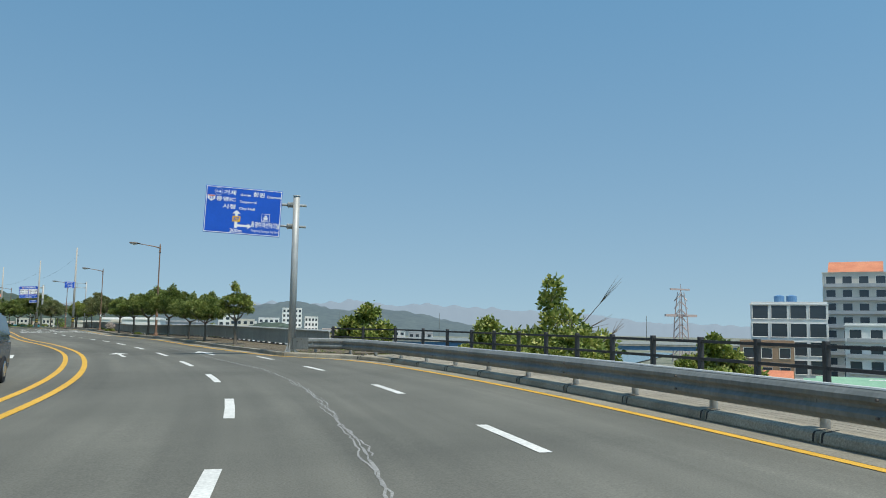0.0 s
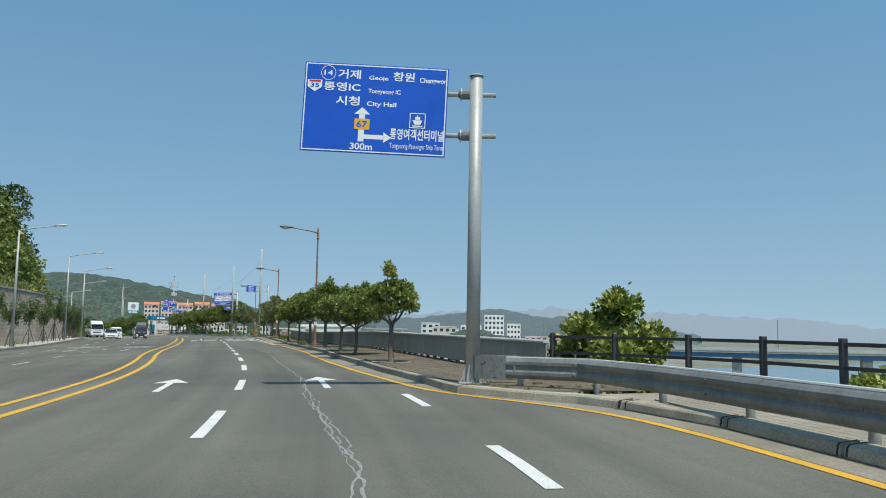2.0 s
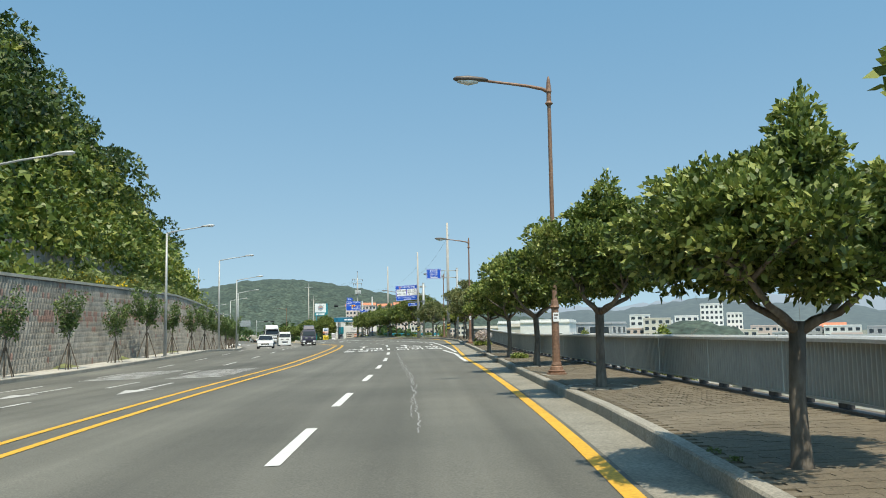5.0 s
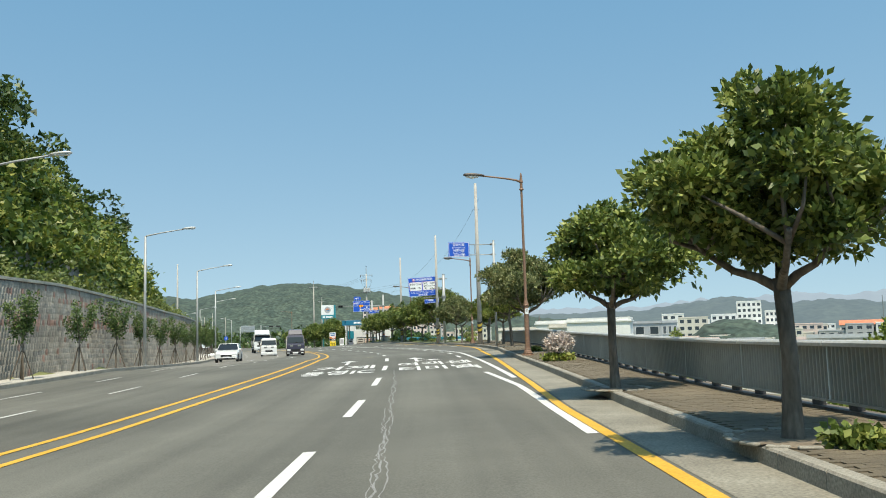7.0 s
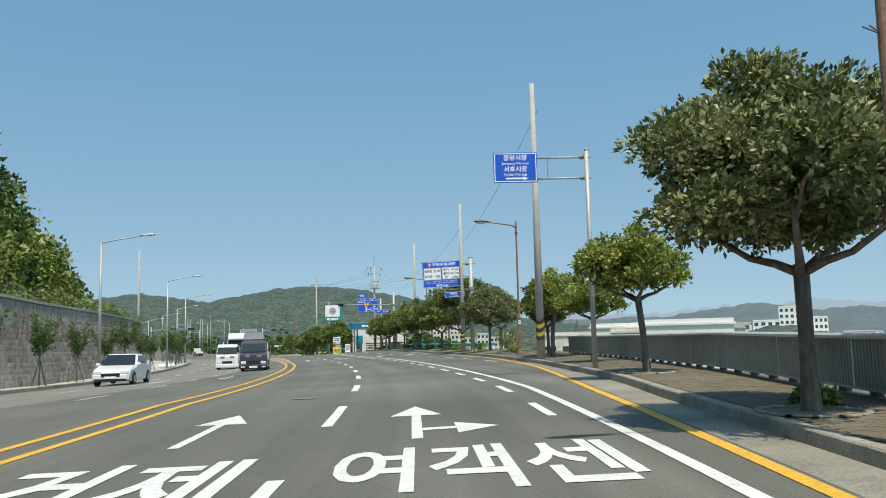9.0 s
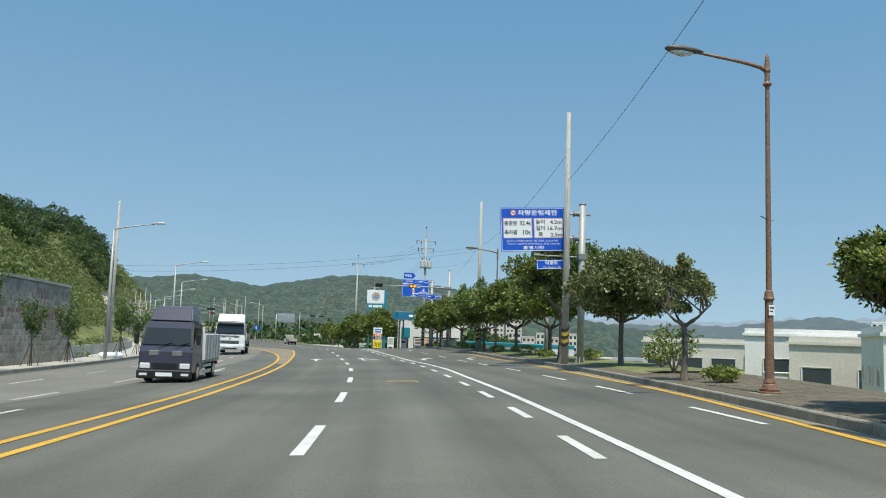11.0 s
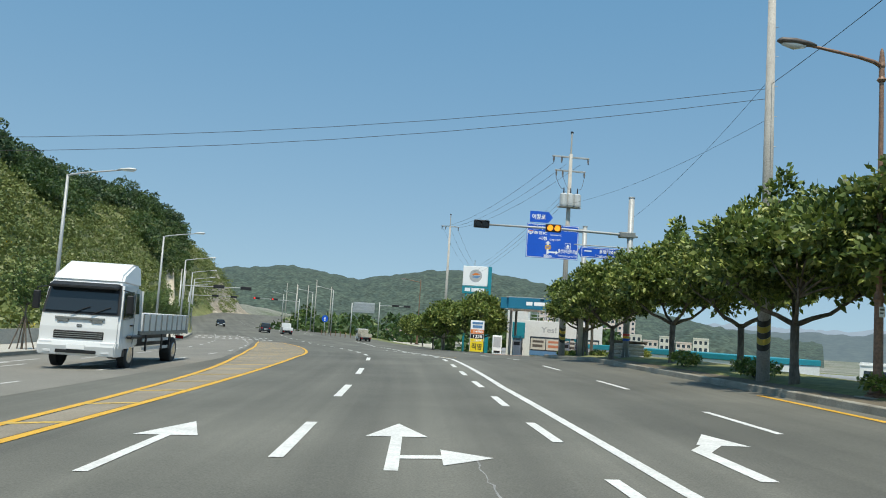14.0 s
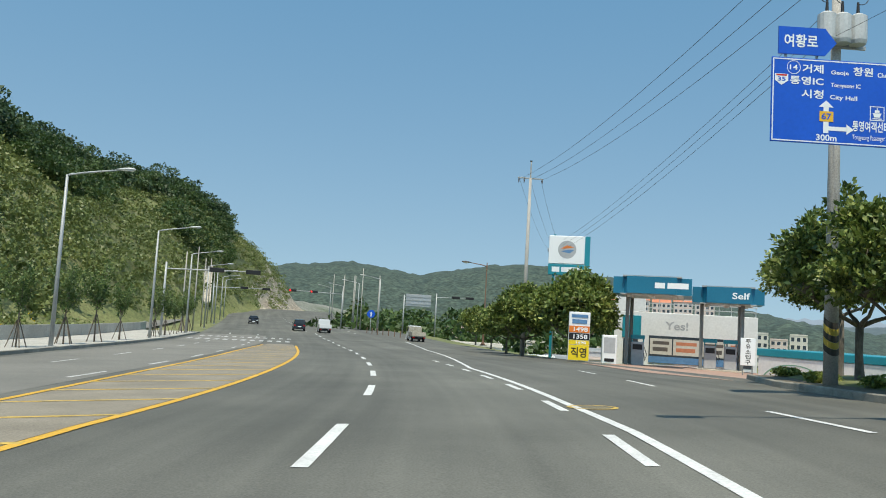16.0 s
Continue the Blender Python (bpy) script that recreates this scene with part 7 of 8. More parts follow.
def town(n, area, hs, ws, face, zb=-13, group="", roofs=0.4):
    for _ in range(n):
        u, v = rr.random(), rr.random()
        x, y = area[0] + u * (area[1] - area[0]), area[2] + v * (area[3] - area[2])
        w, h = rr.uniform(*ws), rr.uniform(*hs)
        wl = rr.choice(WALLS)
        b = building("town_house", facing(x, y, zb, *face), w, w * 0.8, h, max(1, int(h / 3.2)), max(2, int(w / 3)), M[wl], f"{WORD[wl]} town building seen across the lowland", category="building", side_bays=1)
        tagged(b, group=group)
        if rr.random() < roofs:
            gable_roof(b, w, w * 0.8, h + 0.2, 1.4, M[rr.choice(("roof_orange", "roof_blue", "roof_green"))])


town(16, (34, 80, 60, 110), (5, 9), (7, 11), (0, 0), group="houses below the bridge")
town(30, (-60, 60, 420, 640), (8, 15), (10, 18), (-10, 60), group="buildings across the harbour", roofs=0.1)
town(14, (-78, -22, 480, 600), (13, 21), (9, 15), (-10, 40), group="buildings across the harbour", roofs=0.0)
town(14, (-40, 20, 250, 330), (6, 10), (9, 14), (-20, 80), group="waterside houses", roofs=0.15)
town(20, (-50, -5, 260, 420), (7, 12), (9, 14), (-50, 150), group="waterside houses", roofs=0.12)
building("tower_block", facing(-16, 560, -13, 0, 20), 13, 12, 27, 8, 5, M["white_wall"], "white tower block across the harbour", category="apartment block")
building("tower_block", facing(-3, 568, -13, 0, 20), 9, 12, 21.5, 6, 4, M["white_wall"], "long white building across the harbour", category="apartment block")
b = building("school", facing(34, 478, -13, -20, 60), 24, 12, 12.6, 3, 8, M["cream_wall"], "cream building with a long orange roof", parapet=0)
gable_roof(b, 24, 12, 12.8, 2.2, M["roof_orange"])
building("warehouse", facing(-33.5, 156, -6, -25, 60), 7, 8, 8.6, 1, 2, M["white_wall"], "flat white building just behind the fence", win=(0.4, 0.25), base=5.5)
building("warehouse", facing(-38.5, 172, -6, -30, 80), 12, 9, 8.6, 1, 3, M["white_wall"], "flat white building behind the fence end", win=(0.4, 0.25), base=5.5)
building("pavilion", facing(-48, 190, -6, -42, 118), 14, 9, 7.9, 1, 5, M["cream_wall"], "pale flat-roofed building below the verge", win=(0.7, 0.35), base=4.6)
building("pavilion", facing(-38.5, 166, -6, -42, 118), 6, 7, 8.1, 1, 2, M["cream_wall"], "small pale building below the verge", win=(0.5, 0.35), base=4.6)
town(9, (-62, -30, 215, 262), (8, 12), (8, 12), (-60, 150), group="houses below the verge", roofs=0.0)
town(10, (-78, -50, 265, 330), (9, 14), (9, 14), (-65, 160), group="houses below the verge", roofs=0.0)
building("tower_block", facing(-38, 232, -13, -60, 150), 9, 9, 15.5, 5, 3, M["grey_wall"], "grey harbour building below the verge", category="building")
# church spire
sp = empty("church", facing(-66, 262, -13, -60, 150), label="dark pointed church spire among houses", category="church")
part("tower", boxes(((-1.6, 1.6), (0, 3.2), (0, 11))), M["brown_wall"], sp)
bm = bmesh.new()
tube(bm, [(0, 1.6, 11), (0, 1.6, 12.2), (0, 1.6, 18.5)], [1.6, 1.1, 0.04], 8)
part("spire", bm, M["dark_iron"], sp)
# apartment rows beyond the filling station
for k in range(5):
    building("apartment_block", facing(-178 + k * 6.5, 487 + k * 1.6, -12, -80, 180), 6, 9, 15.6 - (k % 2) * 2, 5, 3, M["pink_wall"] if k % 2 else M["cream_wall"], "distant pinkish apartment row below the hill", category="apartment block")
for k in range(5):
    b = building("apartment_block", facing(-315 + k * 13, 694 + k * 5, -12, 0, 20), 12, 10, 34 + (k % 2), 9, 4, M["pink_wall"], "row of pinkish apartments on the far hillside", category="apartment block")
    gable_roof(b, 12, 10, 34.2 + (k % 2), 2.4, M["roof_orange"])
# houses round the far junction
town(11, (-172, -132, 280, 330), (4.5, 6.5), (6, 10), (-80, 175), zb=-8.2, group="houses round the far junction", roofs=0.0)
town(8, (-235, -180, 345, 420), (4, 6.5), (8, 13), (-80, 175), zb=-6.5, group="houses round the far junction", roofs=0.0)


# ------------------------------------------------------------ filling station
def filling_station():
    az = 20.0
    base = -0.75
    tagged(mesh_object("forecourt", [P(255.5, 11.6, 0.012), P(262, 11.0, 0.012), P(275, 12.5, 0.012), (-99.5, 236, base - 0.1), (-86, 231, base - 0.1), (-84, 212, base + 0.3)], [(5, 4, 3, 2, 1, 0)], M["forecourt"]), "reddish paved filling station forecourt", "forecourt", kind="structure")
    g = empty("canopy", pose(-95.6, 227.2, base, 0, 0, az), label="teal filling station canopy on grey columns", category="canopy")

    def slab(x0, x1, y0, y1, z):
        bm = bmesh.new()
        box(bm, (x0, x1), (y0, y1), (z, z + 1.05))
        bmesh.ops.bevel(bm, geom=[e for e in bm.edges if abs(e.verts[0].co.z - e.verts[1].co.z) > 0.5], offset=0.9, segments=5, affect="EDGES")
        f = part("fascia", bm, M["teal_blue"], g)
        part("soffit", boxes(((x0 + 0.5, x1 - 0.5), (y0 + 0.5, y1 - 0.5), (z - 0.05, z - 0.005))), M["rail_top"], g)
        part("edge_trim", boxes(((x0 + 0.6, x1 - 0.6), (y0 + 0.6, y1 - 0.6), (z + 1.055, z + 1.15))), M["steel"], g)
        for i in range(3):
            for j in range(2):
                part("canopy_light", boxes(((x0 + 1 + i * (x1 - x0 - 2) / 2 - 0.15, x0 + 1 + i * (x1 - x0 - 2) / 2 + 0.15), (y0 + 1.2 + j * 2.2, y0 + 1.5 + j * 2.2), (z - 0.2, z - 0.052))), M["lamp_glass"], g)
        return f
    f1 = slab(-5.2, -0.4, -5.6, 2.0, 4.75)
    f2 = slab(-0.35, 4.2, -1.0, 4.4, 4.55)
    polys("emblem_bar", [rect(-2.6, -2.0, 5.1, 5.45), rect(-1.85, -0.6, 5.1, 5.45)], M["sign_white"], f1, -5.606)
    lettering("Self", 2.7, 5.05, 1.1, 0.42, M["sign_white"], f2, -1.006)
    for x, y in ((-4.4, -2.6), (-4.4, 1.5), (0.3, 0.6), (2.9, 0.6), (2.9, 3.7)):
        part("column", boxes(((x - 0.12, x + 0.12), (y - 0.12, y + 0.12), (-0.4, 4.75)), bevel=0.02), M["steel_dull"], g)
    for x, y in ((-3.7, -2.2), (0.9, 0.9), (2.2, 0.9)):
        p = empty("fuel_pump", pose(-95.6, 227.2, base, 0, 0, az) @ pose(x, y, 0), label="dark fuel pump on the forecourt island", category="fuel pump", group="fuel pumps")
        part("plinth", boxes(((-0.9, 0.9), (-0.45, 0.45), (-0.4, 0.15)), bevel=0.03), M["concrete"], p)
        part("cabinet", boxes(((-0.4, 0.4), (-0.28, 0.28), (0.15, 1.7)), bevel=0.04), M["grey_wall"], p)
        part("display", boxes(((-0.3, 0.3), (-0.295, -0.27), (1.2, 1.55))), M["black"], p)
        part("hose", tubes((((0.42, -0.1, 1.4), (0.6, -0.15, 0.9), (0.48, -0.1, 0.5), (0.42, -0.1, 1.0)), 0.025), n=6), M["rubber"], p)
        part("head", boxes(((-0.45, 0.45), (-0.3, 0.3), (1.9, 2.15)), ((-0.4, -0.32), (-0.05, 0.05), (1.7, 1.9)), ((0.32, 0.4), (-0.05, 0.05), (1.7, 1.9))), M["teal"], p)
    k = empty("station_shop", pose(-97.8, 233.8, base, 0, 0, az + 4), label="white filling station shop with poster windows and a roof terrace", category="shop")
    part("wall", boxes(((-6.2, 4.2), (0, 6), (-1, 3.9)), bevel=0.03), M["white_wall"], k)
    part("upper_box", boxes(((-6.2, -3.9), (0.02, 5), (3.9, 5.3)), bevel=0.03), M["white_wall"], k)
    for zz in (4.25, 4.6, 4.95):
        part("terrace_rail", boxes(((-3.8, 4.15), (0.06, 0.11), (zz - 0.03, zz + 0.03))), M["rail_top"], k)
    for i in range(10):
        part("rail_post", boxes(((-3.8 + 0.87 * i, -3.75 + 0.87 * i), (0.11, 0.15), (3.9, 5.0))), M["rail_top"], k)
    lettering("Yes!", -1.6, 2.95, 1.7, 0.62, M["grey_wall"], k, -0.012)
    part("shop_window", boxes(((-3.6, 3.9), (-0.03, -0.002), (0.1, 2.15))), M["window"], k)
    for i, (x0, x1) in enumerate(((-3.5, -1.9), (-1.8, 0.1), (0.2, 2.0), (2.1, 3.8))):
        w = part("poster", boxes(((x0, x1), (-0.045, -0.032), (0.75, 1.95))), M["cream_wall"], k)
        polys("writing_bar", [rect(x0 + 0.2, x1 - 0.2, 1.5, 1.75), rect(x0 + 0.2, x1 - 0.3, 1.0, 1.3)], M["roof_orange"] if i % 2 else M["dark_iron"], w, -0.048)
    part("banner", boxes(((-3.6, 3.2), (-0.06, -0.046), (0.12, 0.6))), M["roof_blue"], k)
    part("teal_panel", boxes(((-5.6, -4.2), (-0.06, -0.002), (1.9, 3.6)), bevel=0.02), M["teal"], k)
    part("door", boxes(((-5.5, -4.4), (-0.04, -0.002), (-0.1, 1.85))), M["window"], k)
    q = empty("vending_machine", pose(-98.6, 220.2, -0.5, 0, 0, 30), label="white vending machine beside the price board", category="vending machine")
    part("body", boxes(((-0.45, 0.45), (0, 0.7), (0, 1.8)), bevel=0.04), M["sign_white"], q)
    part("front_panel", boxes(((-0.35, 0.35), (-0.02, -0.002), (0.7, 1.65))), M["grey_wall"], q)
    part("chute", boxes(((-0.3, 0.3), (-0.02, -0.002), (0.15, 0.35))), M["black"], q)
    # price board
    q = empty("price_board", pose(-99.6, 218.0, -0.35, 0, 0, 33), label="tall yellow and white fuel price board", category="sign")
    part("case", boxes(((-0.64, 0.64), (0, 0.25), (0, 2.95)), bevel=0.03), M["sign_white"], q)
    for i, (z0, z1, mt) in enumerate(((0.02, 0.95, "yellow_board"), (0.98, 1.22, "yellow_board"), (1.25, 1.66, "black"), (1.7, 2.1, "orange_board"))):
        part("price_panel", boxes(((-0.62, 0.62), (-0.02, -0.002), (z0, z1))), M[mt], q)
    lettering("직영", 0, 0.5, 0.95, 0.62, M["black"], q, -0.026)
    lettering("1698", 0.12, 1.1, 0.6, 0.16, M["sign_white"], q, -0.026)
    lettering("1358", 0.08, 1.455, 0.85, 0.27, M["sign_white"], q, -0.026)
    lettering("1498", 0.08, 1.9, 0.85, 0.27, M["sign_white"], q, -0.026)
    polys("writing_bar", [rect(-0.5, 0.5, 2.62, 2.8), rect(-0.45, 0.45, 2.25, 2.5)], M["roof_blue"], q, -0.026)
    # totem
    t = empty("station_totem", pose(-107.4, 230.7, -1.2, 0, 0, 26), label="white and teal filling station totem sign above the trees", category="sign")
    part("mast", boxes(((-1.2, -1.0), (0, 0.2), (0, 10.2)), ((1.3, 1.7), (0, 0.4), (0, 10.1))), M["teal"], t)
    part("face", boxes(((-1.55, 1.28), (-0.05, 0.3), (7.85, 10.1)), bevel=0.04), M["sign_white"], t)
    part("name_strip", boxes(((-1.55, 1.28), (-0.06, 0.3), (6.95, 7.82)), bevel=0.03), M["teal"], t)
    polys("emblem", [disc(-0.1, 9.0, 0.72)], M["grey_wall"], t, -0.056)
    polys("emblem_swoosh", [[(-0.62, 9.05), (-0.1, 9.35), (0.45, 9.2), (0.0, 9.1)]], M["orange_board"], t, -0.06)
    polys("emblem_band", [[(-0.6, 8.85), (0.0, 9.0), (0.5, 9.0), (0.1, 8.7)]], M["roof_blue"], t, -0.06)
    polys("name_bar", [rect(-1.25, -0.65, 7.2, 7.6), rect(-0.5, 1.0, 7.2, 7.6)], M["sign_white"], t, -0.066)
    n = empty("entrance_sign", pose(-90.75, 222.2, -0.55, 0, 0, 30), label="narrow white upright sign at the station entrance", category="sign")
    part("case", boxes(((-0.42, 0.42), (0, 0.12), (0.55, 2.15)), bevel=0.02), M["sign_white"], n)
    part("stand", boxes(((-0.3, -0.24), (0.03, 0.09), (-0.5, 0.55)), ((0.24, 0.3), (0.03, 0.09), (-0.5, 0.55))), M["steel_dull"], n)
    for i, c in enumerate("주유소입구"):
        lettering(c, 0, 1.97 - 0.305 * i, 0.3, 0.25, M["black"], n, -0.006, 0.01)
    # white yard wall with teal coping
    a, b = Vector((-90.3, 222.6, 0)), Vector((-72.4, 212.9, 0))
    ang = math.degrees(math.atan2(b.y - a.y, b.x - a.x))
    w = empty("yard_wall", pose(a.x, a.y, 0, 0, 0, ang), label="long white yard wall with a teal top band", category="wall")
    ln = (b - a).length
    part("wall_face", boxes(((0, ln), (0, 5.5), (-4, 0.62)), bevel=0.05), M["white_wall"], w)
    part("coping", boxes(((-0.05, ln + 0.05), (-0.06, 5.56), (0.625, 1.05)), bevel=0.03), M["teal"], w)
    lettering("Self", 2.6, -0.55, 2.3, 0.95, M["roof_blue"], w, -0.01)
    bm = bmesh.new()
    for k in range(14):
        a0, a1 = math.pi * (0.1 + 0.8 * k / 14), math.pi * (0.1 + 0.8 * (k + 1) / 14)
        bm.faces.new([bm.verts.new((2.6 + math.cos(u) * r_, -0.012, -0.9 + math.sin(u) * r_ * 0.5)) for u, r_ in ((a0, 2.2), (a0, 2.32), (a1, 2.32), (a1, 2.2))])
    part("swoosh", bm, M["roof_green"], w)


filling_station()


# ------------------------------------------------------------ smaller things
def crane():
    g = empty("pylon_crane", pose(176.5, 371.7, -12, 0, 0, 10), label="reddish lattice tower with cross arms in the distance", category="tower")
    for x in (-2.2, 2.2):
        for y in (-2.2, 2.2):
            part("leg", tubes((((x * 1.3, y * 1.3, 0), (x, y, 20), (x * 0.5, y * 0.5, 34)), [0.35, 0.3, 0.2]), n=5), M["crane"], g)
    bm = bmesh.new()
    for k in range(9):
        z, z2 = k * 3.7, (k + 1) * 3.7
        for sx, sy in ((1, 0), (-1, 0), (0, 1), (0, -1)):
            p = [(2.3 * sx - 2.3 * sy, 2.3 * sy - 2.3 * sx, z), (2.3 * sx + 2.3 * sy, 2.3 * sy + 2.3 * sx, z2)]
            tube(bm, p, 0.16, 4)
    part("bracing", bm, M["crane"], g)
    part("jib", boxes(((-9, 9), (-0.5, 0.5), (22, 23.2)), ((-6, 5), (-0.4, 0.4), (35, 35.8))), M["crane"], g)
    part("mast_tip", tubes((((0, 0, 34), (0, 0, 38)), [0.3, 0.1]), n=6), M["crane"], g)
    return g


crane()


def harbour_bridge():
    g = empty("harbour_bridge", label="low blue-grey bridge across the harbour", category="bridge")
    a, b = Vector((-6, 246, -1.9)), Vector((150, 205, -1.5))
    ang = math.degrees(math.atan2(b.y - a.y, b.x - a.x))
    g.matrix_basis = pose(a.x, a.y, a.z, 0, 0, ang)
    L = (b - a).length
    part("deck", boxes(((0, L), (-3.4, 3.4), (0, 0.5))), M["concrete"], g)
    part("parapet", boxes(((0, L), (-3.5, -3.3), (0.5, 1.3))), M["rail_top"], g)
    part("girder", boxes(((0, L), (-2.6, -2.2), (-1.2, 0)), ((0, L), (2.2, 2.6), (-1.2, 0))), M["roof_blue"], g)
    for k in range(6):
        part("pier", boxes(((k * 30 + 3, k * 30 + 5.4), (-2, 2), (-12, -1.2)), bevel=0.2), M["concrete"], g)
        part("lamp_post", tubes((((k * 30 + 14, -3.2, 0.5), (k * 30 + 14, -3.2, 8.5)), [0.12, 0.07]), n=6), M["steel_dull"], g)
    return g


harbour_bridge()


def sack_pile():
    g = empty("pallet", at(241.6, 12.55, 0.16, 8), label="wooden pallet boards laid on piled sacks", category="pallet")
    part("boards", boxes(*[((-0.55, 0.55), (-1.1 + k * 0.2, -0.95 + k * 0.2), (0.78, 0.83)) for k in range(11)]), M["stake"], g)
    part("stringer", boxes(((-0.5, -0.42), (-1.1, 1.1), (0.7, 0.78)), ((0.42, 0.5), (-1.1, 1.1), (0.7, 0.78))), M["stake"], g)
    r2 = random.Random(4)
    for i in range(3):
        for j in range(4):
            bm = bmesh.new()
            box(bm, (-0.52, 0.52), (-0.34, 0.34), (0, 0.18), bevel=0.06)
            for v in bm.verts:
                v.co += Vector((r2.uniform(-0.02, 0.02), r2.uniform(-0.02, 0.02), r2.uniform(-0.012, 0.012)))
            o = part("sack", bm, M["bag"])
            o.matrix_basis = at(241.6 - 0.72 + i * 0.72, 12.55, 0.15 + 0.172 * j, 8 + r2.uniform(-4, 4))
            tagged(o, "grey cement sack in a pile by the kerb", "sack", "sacks piled by the kerb")


sack_pile()


def warning_triangle():
    g = empty("warning_sign", at(247.2, 11.7, 0.15, 6), label="back of a triangular warning sign on a thin post", category="road sign")
    part("post", tubes((((0, 0, 0), (0, 0, 2.9)), 0.03), n=8), M["black_rail"], g)
    bm = bmesh.new()
    f = bm.faces.new([bm.verts.new(p) for p in ((-0.55, -0.04, 2.0), (0.55, -0.04, 2.0), (0, -0.04, 2.95))])
    r_ = bmesh.ops.extrude_face_region(bm, geom=[f])
    bmesh.ops.translate(bm, verts=[v for v in r_["geom"] if isinstance(v, bmesh.types.BMVert)], vec=(0, 0.03, 0))
    bmesh.ops.recalc_face_normals(bm, faces=bm.faces)
    part("plate", bm, M["dark_iron"], g)
    return g


warning_triangle()


def far_signal(s, d, rz, lit, arm, label):
    g = empty("traffic_light", at(s, d, 0.1, rz), label=label, category="traffic light")
    part("post", tubes((((0, 0, 0), (0, 0, 6.6)), [0.12, 0.09]), n=10), M["steel"], g, smooth=True)
    part("arm", tubes((((0, 0, 6.0), (-arm, 0, 6.2)), [0.06, 0.04]), n=8), M["steel"], g)
    for k in (0.55, 0.95):
        h = part("signal_head", boxes(((-arm * k - 0.65, -arm * k + 0.65), (-0.15, 0.1), (5.95, 6.35)), bevel=0.03), M["black"], g)
        part("lens", tubes((((-arm * k - 0.42, -0.18, 6.15), (-arm * k - 0.42, -0.15, 6.15)), 0.15), n=12), M[lit], h)
    return g


far_signal(352.4, 18.3, 180, "amber_lit", 5.5, "signal arm with amber lights at the side street")
far_signal(372, 6.0, 0, "red_lit", 9, "signal arm with red lights at the far junction")
far_signal(372, -15.5, 180, "red_lit", 9, "signal arm with red lights over the far carriageway")
far_signal(306, -15.6, 180, "lens_off", 8, "unlit signal arm over the near crosswalk")
rp = random.Random(77)
for k in range(7):
    s0 = 366 + k * 9
    utility_pole("utility_pole", *[float(c) for c in P(s0, 10 + rp.uniform(-1, 2))[:2]], float(P(s0, 10).z), float(P(s0, 10).z) + rp.uniform(8.5, 11.5), "pale concrete pole beside the far road", False, 0.6)
for k in range(6):
    s0 = 330 + k * 16
    utility_pole("utility_pole", *[float(c) for c in P(s0, -16.5)[:2]], float(P(s0, -16).z), float(P(s0, -16).z) + rp.uniform(9, 11.5), "pale pole under the hillside", False, 0.6)
for k in range(9):
    o = empty("bollard", at(338 + k * 2.2, 12.4 - k * 0.5, 0.1), label="short dark bollard at the pavement corner", category="bollard", group="bollards at the junction corner")
    part("post", tubes((((0, 0, 0), (0, 0, 0.85), (0, 0, 0.95)), [0.06, 0.06, 0.02]), n=8), M["brown_pole"], o)
o = empty("turn_sign", at(355.4, 8.85, 0.1, 0), label="round blue turn arrow sign with a chevron plate", category="road sign")
part("post", tubes((((0, 0.05, 0), (0, 0.05, 3.6)), 0.05), n=8), M["steel"], o)
part("disc", tubes((((0, 0, 3.0), (0, 0.03, 3.0)), 0.62), n=28), M["sign_blue"], o)
polys("arrow", [rect(-0.08, 0.08, 2.6, 3.1), [(-0.22, 3.05), (0.22, 3.05), (0, 3.32)]], M["sign_white"], o, -0.006)
o = empty("cabinet_box", at(215.5, -15.0, 0.15), label="white rubbish sacks heaped at a lamp post", category="sack")
for k in range(3):
    bm = bmesh.new()
    bmesh.ops.create_icosphere(bm, subdivisions=2, radius=0.32)
    for v in bm.verts:
        v.co = Vector((v.co.x * 1.2, v.co.y, v.co.z * 0.7)) * (1 + 0.15 * noise.noise(v.co * 6 + Vector((k, 0, 0)))) + Vector((k * 0.4 - 0.4, 0.1 * k, 0.2))
    part("sack", bm, M["sign_white"], o, smooth=True)
# sign gantry with its back to the camera, beside the side street
o = empty("sign_board", at(364.2, 15.4, 0.1, 0), label="grey back of a direction board on a steel post", category="road sign")
part("post", tubes((((0, 0, 0), (0, 0, 6.4)), [0.14, 0.11]), n=10), M["steel"], o, smooth=True)
part("board", boxes(((0.3, 4.6), (0.1, 0.15), (4.6, 6.6)), bevel=0.02), M["sign_back"], o)
for zz in (5.0, 5.6, 6.2):
    part("stiffener", boxes(((-0.1, 4.6), (0.03, 0.1), (zz - 0.05, zz + 0.05))), M["steel"], o)

# ------------------------------------------------------------ vehicles
def shell(side, width, inset=0.0, round_=0.06):
    """Closed body from a side outline of (along, up, half-width share); along runs to the front (+y)."""
    bm = bmesh.new()
    n = len(side)
    hw = width / 2
    cols = []
    for sgn, k in ((-1, 1.0), (-1, 0.93), (1, 0.93), (1, 1.0)):
        cols.append([bm.verts.new((sgn * (hw * w * k), y * (1.0 if k == 1.0 else 1.0), z + (0.0 if k == 1.0 else 0.012))) for y, z, w in side])
    for a, b in zip(cols, cols[1:]):
        for i in range(n):
            j = (i + 1) % n
            bm.faces.new((a[i], a[j], b[j], b[i]))
    bm.faces.new(cols[0][::-1])
    bm.faces.new(cols[-1])
    bmesh.ops.recalc_face_normals(bm, faces=bm.faces)
    if round_:
        bmesh.ops.bevel(bm, geom=[e for e in bm.edges if e.calc_face_angle(0) > 0.5], offset=round_, segments=2, affect="EDGES", clamp_overlap=True)
    return bm


